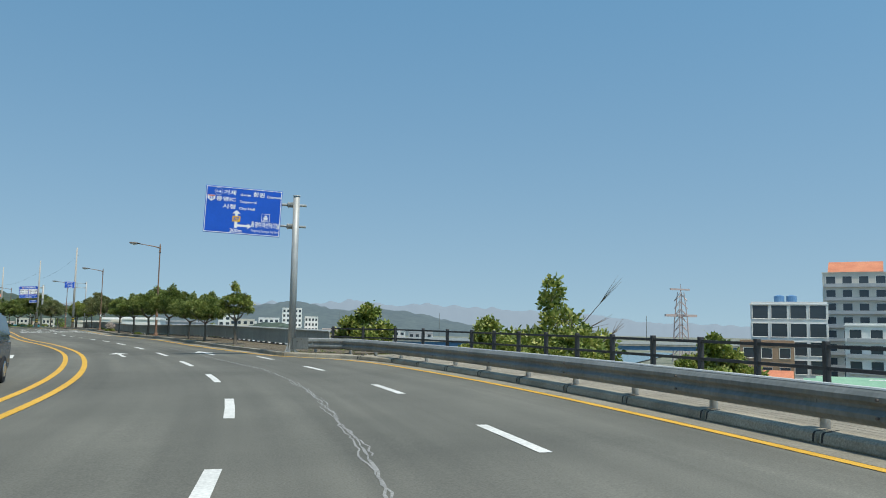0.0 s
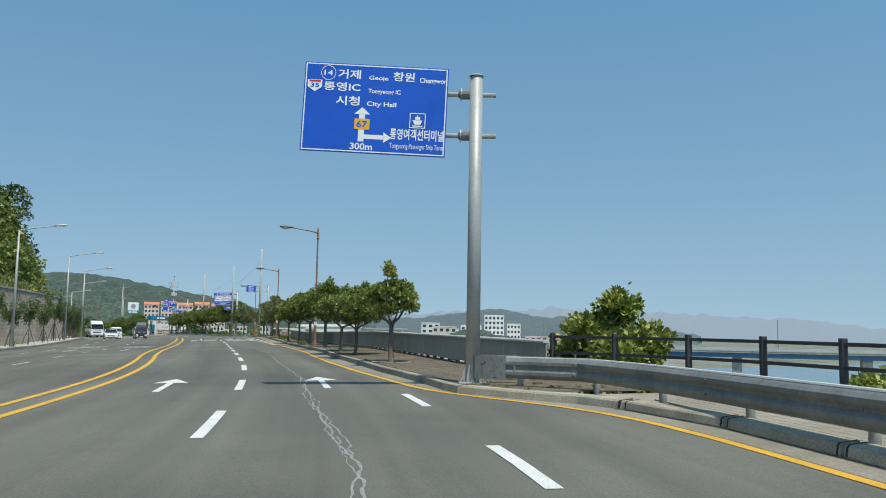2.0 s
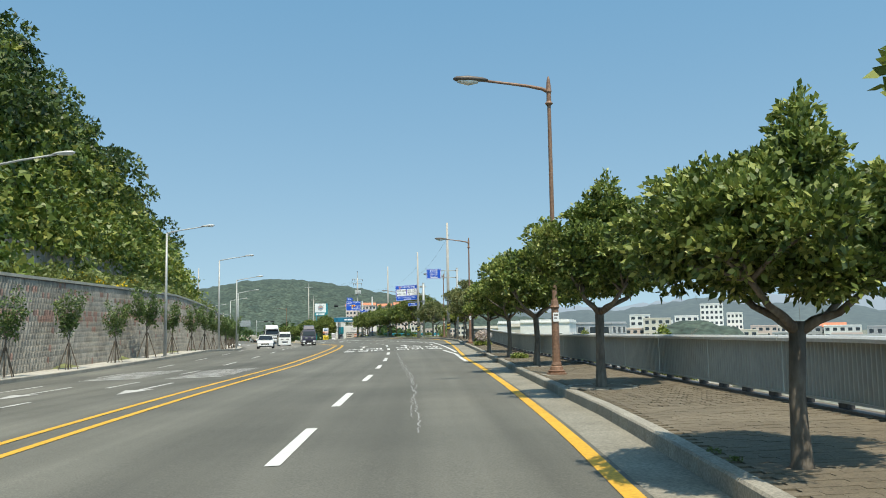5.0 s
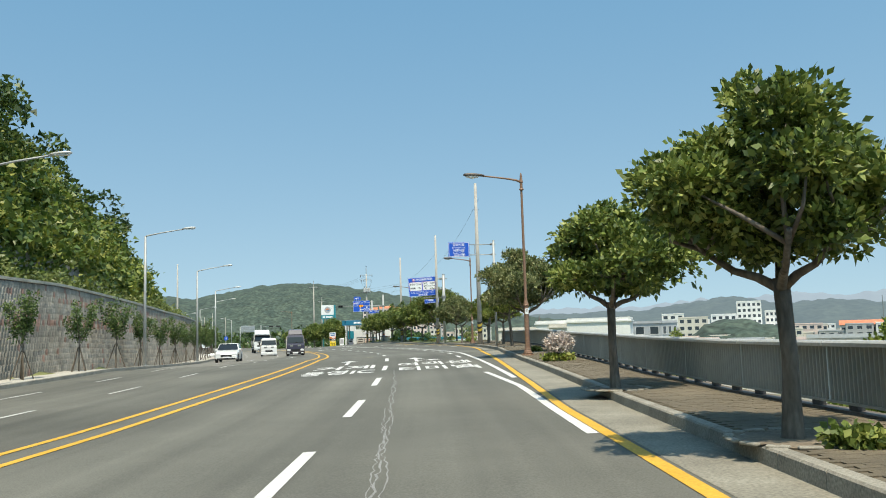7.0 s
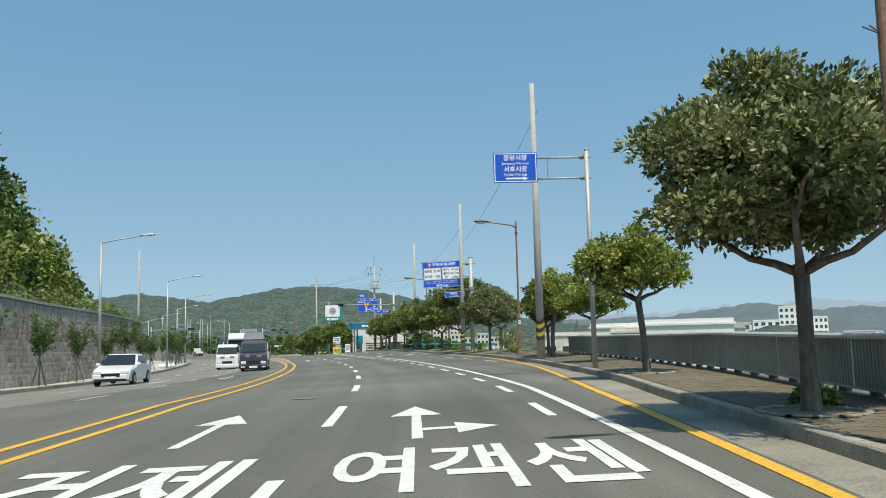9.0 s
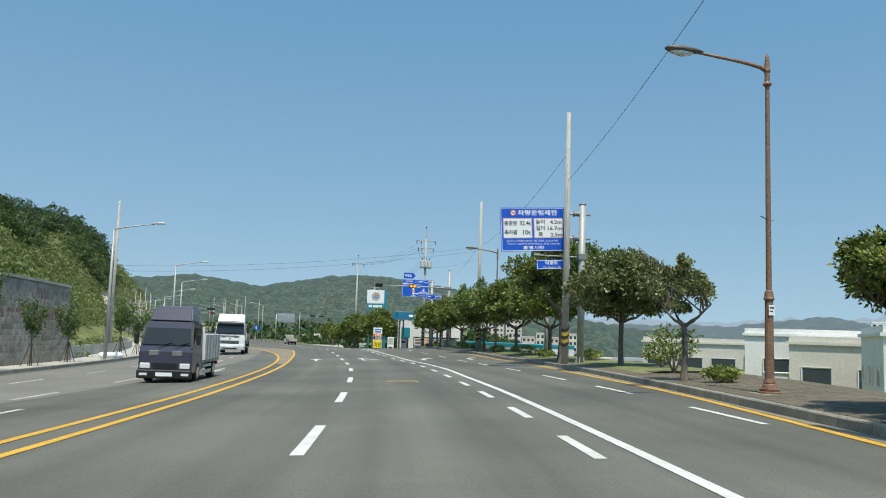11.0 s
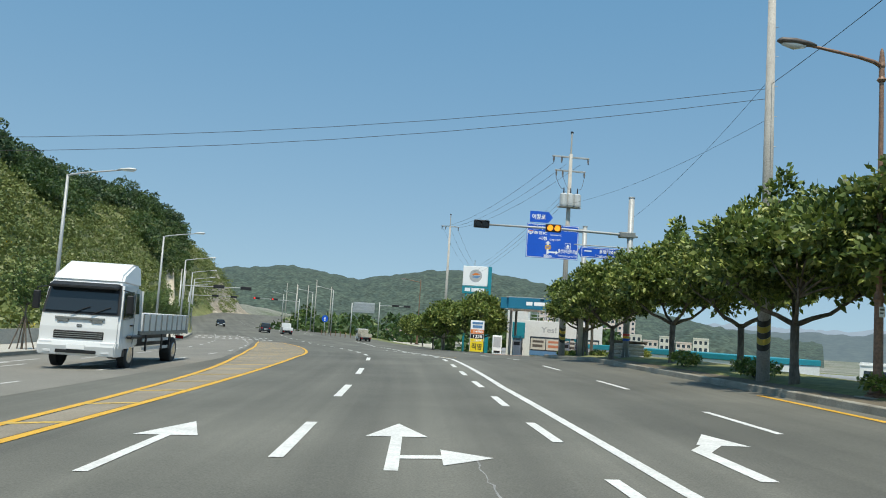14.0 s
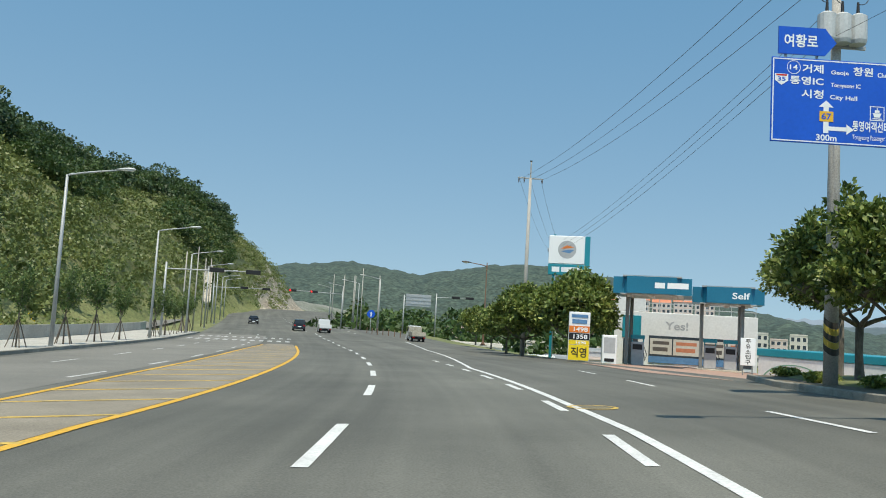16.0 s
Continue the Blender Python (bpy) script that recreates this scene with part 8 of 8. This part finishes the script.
def wheel(parent, x, y, r, w=0.2):
    t = part("wheel", tubes((((x - w / 2, y, r), (x - w / 2 + 0.03, y, r), (x + w / 2 - 0.03, y, r), (x + w / 2, y, r)), [r * 0.9, r, r, r * 0.9]), n=20), M["rubber"], parent)
    o = -1 if x < 0 else 1
    part("rim", tubes((((x + o * (w / 2 - 0.01), y, r), (x + o * (w / 2 + 0.012), y, r)), [r * 0.62, r * 0.55]), n=14), M["chrome"], t)


def panel_on(name, parent, pts, material):
    bm = bmesh.new()
    bm.faces.new([bm.verts.new(p) for p in pts])
    return part(name, bm, material, parent)


def passenger_car(name, paint, label, length=4.6, width=1.82, height_=1.45, kind="sedan"):
    g = empty(name, label=label, category="car")
    L, H = length / 2, height_
    waist = 0.92 if kind == "sedan" else 1.02
    if kind == "sedan":
        cab = [(-L * 0.62, waist), (-L * 0.38, H * 0.985), (L * 0.1, H), (L * 0.46, waist)]
        body = [(-L, 0.42, 0.9), (-L * 0.99, 0.86, 0.93), (-L * 0.62, waist, 0.97), (L * 0.46, waist, 0.97), (L * 0.9, 0.76, 0.92), (L, 0.58, 0.86), (L, 0.3, 0.88), (L * 0.8, 0.22, 0.96), (-L * 0.8, 0.22, 0.96), (-L * 0.97, 0.28, 0.92)]
    else:
        cab = [(-L * 0.95, waist), (-L * 0.83, H * 0.97), (L * 0.08, H), (L * 0.47, waist)]
        body = [(-L, 0.45, 0.92), (-L * 0.97, waist, 0.96), (L * 0.47, waist, 0.97), (L * 0.88, 0.9, 0.93), (L, 0.7, 0.88), (L, 0.35, 0.9), (L * 0.8, 0.26, 0.96), (-L * 0.8, 0.26, 0.96), (-L * 0.98, 0.32, 0.93)]
    part("body", shell(body, width), paint, g, smooth=False)
    part("cabin", shell([(y, z - (0.05 if i in (0, 3) else 0), 0.95 if i in (0, 3) else 0.78) for i, (y, z) in enumerate(cab)], width, round_=0.05), paint, g)
    hw = width / 2
    (y0, z0), (y1, z1), (y2, z2), (y3, z3) = cab
    e = 0.022
    f = lambda a, b, u: a + (b - a) * u
    panel_on("windscreen", g, [(-hw * 0.86, f(y3, y2, 0.1), f(z3, z2, 0.1) + e), (hw * 0.86, f(y3, y2, 0.1), f(z3, z2, 0.1) + e), (hw * 0.72, f(y3, y2, 0.9), f(z3, z2, 0.9) + e), (-hw * 0.72, f(y3, y2, 0.9), f(z3, z2, 0.9) + e)], M["glass_dark"]).location = (0, 0.03, 0.01)
    panel_on("rear_window", g, [(hw * 0.84, f(y0, y1, 0.12), f(z0, z1, 0.12)), (-hw * 0.84, f(y0, y1, 0.12), f(z0, z1, 0.12)), (-hw * 0.7, f(y0, y1, 0.88), f(z0, z1, 0.88)), (hw * 0.7, f(y0, y1, 0.88), f(z0, z1, 0.88))], M["glass_dark"]).location = (0, -0.035, 0.015)
    for sg in (-1, 1):
        X = lambda u: sg * (hw * f(0.95, 0.78, u) + 0.02)
        panel_on("side_window", g, [(X(0.15), f(y0, y1, 0.35), f(waist, H, 0.15)), (X(0.15), f(y3, y2, 0.35), f(waist, H, 0.15)), (X(0.85), f(y3, y2, 0.9), f(waist, H, 0.83)), (X(0.85), f(y0, y1, 0.95), f(waist, H, 0.83))][::sg], M["glass_dark"])
        part("door_mirror", boxes(((sg * hw * 1.02 - 0.08, sg * hw * 1.02 + 0.08), (L * 0.33, L * 0.41), (waist, waist + 0.14)), bevel=0.03), paint, g)
        part("head_lamp", boxes(((sg * hw * 0.66 - 0.18, sg * hw * 0.66 + 0.18), (L * 0.93, L * 0.99), (0.6, 0.72)), bevel=0.02), M["head_lamp"], g)
        part("tail_lamp", boxes(((sg * hw * 0.74 - 0.14, sg * hw * 0.74 + 0.14), (-L * 1.0, -L * 0.965), (0.72, 0.92)), bevel=0.02), M["tail_lamp"], g)
        for y in (-L * 0.6, L * 0.62):
            wheel(g, sg * (hw - 0.12), y, 0.33)
    part("grille", boxes(((-hw * 0.45, hw * 0.45), (L * 0.985, L * 1.006), (0.45, 0.62)), bevel=0.01), M["black"], g)
    part("lower_grille", boxes(((-hw * 0.75, hw * 0.75), (L * 0.975, L * 1.004), (0.28, 0.37)), bevel=0.01), M["black"], g)
    part("number_plate", boxes(((-0.26, 0.26), (L * 1.0, L * 1.012), (0.38, 0.48))), M["sign_white"], g)
    part("rear_number_plate", boxes(((-0.26, 0.26), (-L * 1.012, -L * 0.99), (0.6, 0.7))), M["sign_white"], g)
    part("rear_bumper", boxes(((-hw * 0.88, hw * 0.88), (-L * 1.015, -L * 0.95), (0.3, 0.52)), bevel=0.03), paint, g)
    return g


def cab_truck(name, paint, label, length, width, cab_len, cab_h, bed_h, bed_mat, wind_top=False):
    """Forward-control truck with an open bed: front at +y."""
    g = empty(name, label=label, category="truck")
    L, hw = length / 2, width / 2
    r = 0.34 if length < 6 else 0.48
    z0 = r + 0.02
    side = [(L - cab_len, z0, 0.97), (L - cab_len, cab_h, 0.9), (L - 0.42, cab_h, 0.88), (L - 0.08, z0 + (cab_h - z0) * 0.52, 0.96), (L, z0 + (cab_h - z0) * 0.4, 0.97), (L, z0 - 0.08, 0.97)]
    part("cab", shell(side, width, round_=0.07), paint, g)
    zm = z0 + (cab_h - z0) * 0.55
    panel_on("windscreen", g, [(-hw * 0.88, L - 0.05, zm), (hw * 0.88, L - 0.05, zm), (hw * 0.8, L - 0.37, cab_h - 0.12), (-hw * 0.8, L - 0.37, cab_h - 0.12)], M["glass_dark"])
    ss = panel_on("windscreen_surround", g, [(-hw * 0.95, L - 0.055, zm - 0.1), (hw * 0.95, L - 0.055, zm - 0.1), (hw * 0.87, L - 0.4, cab_h - 0.05), (-hw * 0.87, L - 0.4, cab_h - 0.05)], M["black"])
    for v in ss.data.vertices:
        v.co.y -= 0.012
    for sg in (-1, 1):
        part("wiper", tubes((((sg * hw * 0.3, L + 0.0, zm - 0.06), (sg * hw * 0.3 - 0.45, L - 0.06, zm + 0.08)), 0.012), n=5), M["black"], g)
        part("cab_vent", boxes(((sg * hw * 0.42 - 0.16, sg * hw * 0.42 + 0.16), (L - 0.03, L + 0.012), (zm - 0.36, zm - 0.2)), bevel=0.01), M["steel_dull"], g)
        part("fog_lamp", boxes(((sg * hw * 0.75 - 0.12, sg * hw * 0.75 + 0.12), (L + 0.05, L + 0.07), (z0 - 0.1, z0 - 0.02))), M["head_lamp"], g)
        x = sg * hw * 0.975
        panel_on("side_window", g, [(x, L - cab_len + 0.35, zm), (x, L - 0.25, zm), (sg * hw * 0.92, L - 0.5, cab_h - 0.18), (sg * hw * 0.92, L - cab_len + 0.35, cab_h - 0.18)][::sg], M["glass_dark"])
        part("door_mirror", boxes(((sg * (hw + 0.12) - 0.07, sg * (hw + 0.12) + 0.07), (L - 0.25, L - 0.15), (zm, zm + 0.35)), bevel=0.02), M["black"], g)
        part("head_lamp", boxes(((sg * hw * 0.72 - 0.16, sg * hw * 0.72 + 0.16), (L - 0.05, L + 0.02), (z0 + 0.12, z0 + 0.3)), bevel=0.02), M["head_lamp"], g)
        part("tail_lamp", boxes(((sg * hw * 0.8 - 0.12, sg * hw * 0.8 + 0.12), (-L - 0.01, -L + 0.04), (z0 + 0.1, z0 + 0.22))), M["tail_lamp"], g)
        for y in (L - cab_len * 0.55, -L + length * 0.2):
            wheel(g, sg * (hw - 0.14), y, r, 0.24)
        part("side_board", boxes(((sg * hw * 0.98 - 0.03, sg * hw * 0.98 + 0.03), (-L, L - cab_len - 0.1), (z0 + 0.35, z0 + 0.35 + bed_h)), bevel=0.01), bed_mat, g)
        for k in range(5):
            y = -L + (length - cab_len) * (0.12 + 0.18 * k)
            part("board_post", boxes(((sg * hw * 1.01 - 0.03, sg * hw * 1.01 + 0.03), (y, y + 0.07), (z0 + 0.33, z0 + 0.33 + bed_h))), M["steel_dull"], g)
        part("side_guard", boxes(((sg * hw * 0.95 - 0.02, sg * hw * 0.95 + 0.02), (-L + length * 0.3, L - cab_len - 0.2), (z0 - 0.12, z0)), ((sg * hw * 0.95 - 0.02, sg * hw * 0.95 + 0.02), (-L + length * 0.3, L - cab_len - 0.2), (z0 + 0.1, z0 + 0.2))), M["rail_top"], g)
    part("bed_floor", boxes(((-hw * 0.98, hw * 0.98), (-L, L - cab_len - 0.08), (z0 + 0.25, z0 + 0.37))), M["steel_dull"], g)
    part("chassis", boxes(((-0.42, 0.42), (-L + 0.1, L - 0.4), (z0 - 0.05, z0 + 0.25))), M["black"], g)
    part("tailgate", boxes(((-hw * 0.98, hw * 0.98), (-L - 0.03, -L + 0.03), (z0 + 0.35, z0 + 0.35 + bed_h)), bevel=0.01), bed_mat, g)
    part("headboard", boxes(((-hw * 0.96, hw * 0.96), (L - cab_len - 0.14, L - cab_len - 0.08), (z0 + 0.35, min(cab_h + 0.05, z0 + 1.5)))), bed_mat, g)
    part("bumper", boxes(((-hw, hw), (L - 0.06, L + 0.06), (z0 - 0.2, z0 + 0.08)), bevel=0.03), paint if paint is M["car_white"] else M["black"], g)
    part("grille", boxes(((-hw * 0.45, hw * 0.45), (L - 0.02, L + 0.015), (z0 + 0.12, z0 + 0.3))), M["black"], g)
    part("number_plate", boxes(((-0.26, 0.26), (L + 0.05, L + 0.07), (z0 - 0.12, z0))), M["sign_white"], g)
    if wind_top:
        bm = shell([(L - cab_len + 0.1, cab_h - 0.02, 0.8), (L - cab_len + 0.1, cab_h + 0.55, 0.72), (L - cab_len * 0.45, cab_h + 0.5, 0.72), (L - 0.45, cab_h + 0.02, 0.8)], width, round_=0.05)
        part("wind_deflector", bm, paint, g)
    return g


def cargo_truck():
    """Medium forward-control cargo truck with a tall roof fairing and a long low bed: front at +y."""
    g = empty("cargo_truck", label="white cargo truck with an open bed and wind deflector", category="truck")
    W, K, C = M["car_white"], M["black"], M["steel_dull"]
    L, hw, r = 4.1, 1.18, 0.47
    f, b = L, L - 2.0
    cab = shell([(b, 0.75, 0.98), (b, 2.62, 0.95), (f - 0.3, 2.66, 0.94), (f - 0.06, 1.72, 0.99), (f, 1.25, 1.0), (f, 0.62, 1.0), (f - 0.5, 0.6, 0.99), (f - 1.5, 0.6, 0.98)], hw * 2, round_=0.07)
    part("cab", cab, W, g)
    part("sun_visor", shell([(f - 0.3, 2.5, 0.86), (f - 0.3, 2.62, 0.86), (f + 0.02, 2.5, 0.86), (f + 0.02, 2.42, 0.86)], hw * 2, round_=0.02), K, g)
    panel_on("windscreen_surround", g, [(-hw * 0.97, f - 0.035, 1.66), (hw * 0.97, f - 0.035, 1.66), (hw * 0.9, f - 0.275, 2.58), (-hw * 0.9, f - 0.275, 2.58)], K)
    ws = panel_on("windscreen", g, [(-hw * 0.9, f - 0.03, 1.74), (hw * 0.9, f - 0.03, 1.74), (hw * 0.84, f - 0.225, 2.48), (-hw * 0.84, f - 0.225, 2.48)], M["glass_dark"])
    ws.location = (0, 0.012, 0.0)
    fair = shell([(b - 0.02, 2.6, 0.95), (b - 0.02, 3.28, 0.88), (b + 0.55, 3.3, 0.88), (f - 0.55, 2.92, 0.86), (f - 0.3, 2.66, 0.9)], hw * 2, round_=0.06)
    part("wind_deflector", fair, W, g)
    part("upper_grille", boxes(((-hw * 0.62, hw * 0.62), (f - 0.02, f + 0.025), (1.5, 1.57)), bevel=0.01), C, g)
    gr = part("grille", boxes(((-hw * 0.62, hw * 0.62), (f - 0.02, f + 0.03), (0.92, 1.16)), bevel=0.02), K, g)
    for z in (0.98, 1.04, 1.1):
        part("grille_bar", boxes(((-hw * 0.6, hw * 0.6), (f + 0.03, f + 0.042), (z - 0.012, z + 0.012))), C, gr)
    part("emblem", boxes(((-0.08, 0.08), (f - 0.01, f + 0.02), (1.27, 1.36)), bevel=0.02), M["chrome"], g)
    bp = part("bumper", shell([(f - 0.45, 0.42, 1.0), (f - 0.45, 0.86, 1.0), (f + 0.1, 0.86, 0.97), (f + 0.14, 0.7, 0.96), (f + 0.08, 0.42, 0.95)], hw * 2, round_=0.03), W, g)
    part("bumper_slot", boxes(((-hw * 0.5, hw * 0.5), (f + 0.1, f + 0.135), (0.5, 0.6)), bevel=0.01), K, bp)
    part("number_plate", boxes(((-0.27, 0.27), (f + 0.14, f + 0.155), (0.62, 0.76))), M["sign_white"], bp)
    part("step_box", boxes(((-hw * 0.96, hw * 0.96), (f - 1.75, f - 0.45), (0.42, 0.62)), bevel=0.02), K, g)
    for sg in (-1, 1):
        part("head_lamp", boxes(((sg * hw * 0.75 - 0.2, sg * hw * 0.75 + 0.2), (f + 0.07, f + 0.125), (0.68, 0.85)), bevel=0.02), M["head_lamp"], bp)
        part("fog_lamp", boxes(((sg * hw * 0.72 - 0.12, sg * hw * 0.72 + 0.12), (f + 0.06, f + 0.115), (0.5, 0.6)), bevel=0.02), M["head_lamp"], bp)
        part("cab_vent", boxes(((sg * 0.5 - 0.16, sg * 0.5 + 0.16), (f - 0.03, f + 0.02), (1.42, 1.52)), bevel=0.01), C, g)
        part("wiper", tubes((((sg * 0.3, f + 0.0, 1.66), (sg * 0.3 - 0.55, f - 0.03, 1.9)), 0.014), n=5), K, g)
        x = sg * hw * 1.005
        panel_on("side_window", g, [(x, b + 0.75, 1.62), (x, f - 0.25, 1.56), (sg * hw * 0.965, f - 0.42, 2.4), (sg * hw * 0.965, b + 0.75, 2.44)][::sg], M["glass_dark"])
        panel_on("rear_quarter_window", g, [(x, b + 0.2, 1.75), (x, b + 0.6, 1.75), (sg * hw * 0.965, b + 0.6, 2.4), (sg * hw * 0.965, b + 0.2, 2.4)][::sg], M["glass_dark"])
        part("door_handle", boxes(((x - 0.03, x + 0.03), (b + 0.75, b + 0.95), (1.36, 1.41))), K, g)
        part("door_seam", boxes(((x - 0.012, x + 0.006), (b + 0.66, b + 0.68), (0.8, 2.5))), C, g)
        mr = part("door_mirror", boxes(((sg * (hw + 0.2) - 0.1, sg * (hw + 0.2) + 0.1), (f - 0.2, f - 0.08), (1.75, 2.3)), bevel=0.03), K, g)
        part("mirror_arm", tubes((((sg * hw * 0.95, f - 0.25, 2.45), (sg * (hw + 0.2), f - 0.14, 2.4), (sg * (hw + 0.2), f - 0.14, 2.25)), 0.018), n=6), K, mr)
        part("fender", boxes(((sg * hw - 0.16, sg * hw + 0.015), (f - 1.85, f - 0.72), (0.98, 1.08)), bevel=0.03), K, g)
        wheel(g, sg * (hw - 0.16), f - 1.28, r, 0.26)
        wheel(g, sg * (hw - 0.2), -L + 1.75, r, 0.4)
        sb = part("side_board", boxes(((sg * hw - 0.03, sg * hw + 0.03), (-L, b - 0.18), (1.2, 1.78)), bevel=0.01), W, g)
        for k in range(9):
            y = -L + 0.25 + k * (b + L - 0.5) / 8
            part("board_rib", boxes(((sg * (hw + 0.045) - 0.02, sg * (hw + 0.045) + 0.02), (y - 0.03, y + 0.03), (1.2, 1.76))), C, sb)
        part("bed_beam", boxes(((sg * hw - 0.05, sg * hw + 0.02), (-L, b - 0.18), (1.08, 1.19))), C, g)
        sd = part("side_guard", boxes(((sg * hw - 0.05, sg * hw), (-L + 2.5, b - 0.35), (0.86, 0.96))), M["rail_top"], g)
        part("lower_guard", boxes(((sg * hw - 0.05, sg * hw), (-L + 2.5, b - 0.35), (0.58, 0.68))), M["rail_top"], sd)
        for y in (-L + 2.7, -0.4, b - 0.6):
            part("guard_stay", boxes(((sg * hw - 0.1, sg * hw - 0.05), (y, y + 0.08), (0.55, 1.08))), K, sd)
        part("tail_lamp", boxes(((sg * hw * 0.8 - 0.15, sg * hw * 0.8 + 0.15), (-L - 0.02, -L + 0.04), (0.85, 0.98))), M["tail_lamp"], g)
    part("bed_floor", boxes(((-hw, hw), (-L, b - 0.15), (1.1, 1.2))), C, g)
    part("chassis", boxes(((-0.45, 0.45), (-L + 0.1, f - 0.4), (0.62, 1.08))), K, g)
    part("fuel_tank", boxes(((0.5, 1.02), (0.5, 1.5), (0.5, 1.02)), bevel=0.08), C, g)
    part("tailgate", boxes(((-hw, hw), (-L - 0.03, -L + 0.03), (1.2, 1.78)), bevel=0.01), W, g)
    hb = part("headboard", boxes(((-hw * 0.98, hw * 0.98), (b - 0.22, b - 0.16), (1.2, 2.5))), W, g)
    for x in (-0.7, 0.0, 0.7):
        part("headboard_post", boxes(((x - 0.04, x + 0.04), (b - 0.28, b - 0.22), (1.2, 2.5))), C, hb)
    return g


def put(v, s, d, oncoming=False, rz=0.0):
    v.matrix_basis = at(s, d, 0.0, (180 if oncoming else 0) + rz)
    return v


put(passenger_car("suv", M["car_grey"], "dark grey SUV driving towards the bridge", 4.7, 1.85, 1.7, "suv"), 51.6, -5.6, True)
put(passenger_car("sedan", M["car_white"], "white sedan in the oncoming lane"), 173.1, -11.1, True)
put(cab_truck("van", M["car_white"], "white light truck in the oncoming lane", 4.9, 1.75, 1.9, 1.95, 0.5, M["truck_bed"]), 200.9, -8.6, True)
put(cab_truck("small_truck", M["car_navy"], "navy light truck with a white roof box", 5.1, 1.75, 1.9, 2.0, 0.9, M["car_white"], True), 189.0, -6.0, True)
put(cargo_truck(), 231.6, -8.5, True)
put(passenger_car("suv", M["car_black"], "black SUV driving towards the junction", 4.7, 1.85, 1.7, "suv"), 356, -1.9)
put(cab_truck("pickup", M["car_white"], "white light truck driving towards the junction", 4.9, 1.75, 1.9, 1.95, 0.5, M["car_white"]), 352, 1.6)
put(passenger_car("sedan", M["car_black"], "dark sedan coming down from the junction"), 384, -8.6, True)
put(cab_truck("parked_truck", M["car_white"], "white light truck standing at the side street", 4.9, 1.75, 1.9, 1.95, 0.5, M["truck_bed"]), 334, 12.0)

# ------------------------------------------------------------ paving pieces
def pavers():
    """Brick paving between kerb and fence; the nearest stretch brick by brick."""
    rng_ = np.random.default_rng(8)
    pits = ((96.3, 5.06), (106.2, 5.18), (113.9, 5.17), (121.6, 5.08), (141.6, 6.27), (150.9, 7.05), (76.6, 4.95))
    lng, wid = 0.225, 0.112
    bm = boxes(((-wid / 2 + 0.002, wid / 2 - 0.0015), (-lng / 2 + 0.002, lng / 2 - 0.0015), (0, 0.02)))
    me = bpy.data.meshes.new("brick")
    bm.to_mesh(me)
    bm.free()
    me.materials.append(M["paver"])
    V, F = [], []
    singles = 0
    for i in range(int((186 - 64.5) / wid)):
        s = 64.5 + (i + 0.5) * wid
        d = kerb_d(s) + 0.18 + lng / 2 - (0.5 * lng if i % 2 else 0)
        end = pw(s, (64.5, 8.8), (66, 8.0), (75, 6.95), (90, 6.72), (125, 6.68), (138, 7.2), (150, 8.35), (163, 9.95), (186, 12.5))
        while d + lng / 2 < end:
            if d - lng / 2 > kerb_d(s) + 0.165 and all(math.hypot(s - a, d - b) > 0.78 for a, b in pits):
                h = 0.142 + rng_.uniform(-0.002, 0.004)
                if 92.2 < s < 95.6 and singles < 300:
                    o = new("brick", me)
                    o.parent = pavement
                    o.matrix_basis = at(s, d, h, 90 + rng_.uniform(-1.5, 1.5))
                    singles += 1
                else:
                    k = len(V)
                    a, b = wid / 2 - 0.0014, lng / 2 - 0.0014
                    V += [P(s - a, d - b, h + 0.02), P(s + a, d - b, h + 0.02), P(s + a, d + b, h + 0.02), P(s - a, d + b, h + 0.02), P(s - a, d - b, h - 0.01), P(s + a, d - b, h - 0.01), P(s + a, d + b, h - 0.01), P(s - a, d + b, h - 0.01)]
                    F += [(k + 3, k + 2, k + 1, k), (k, k + 1, k + 5, k + 4), (k + 1, k + 2, k + 6, k + 5), (k + 3, k, k + 4, k + 7)]
            d += lng
    ob = mesh_object("brick_courses", V, F, M["paver_joined"], pavement, "sandy grey-brown paving bricks")
    ob["kind"] = "stuff"


pavers()


def deck_planks():
    """Long boards of the footway, laid along the guard rail."""
    rng_ = random.Random(12)
    for r in range(13):
        s = 28.0 - rng_.uniform(0, 3)
        while s < 62:
            e = min(s + 3.2, 63)
            sweep("plank", s, e - 0.012, 7.62 + r * 0.2, [(0, 0.102), (0, 0.125), (0.185, 0.125), (0.185, 0.102)], M["deck"], deck, step=1.6, closed=True)
            s = e


deck_planks()
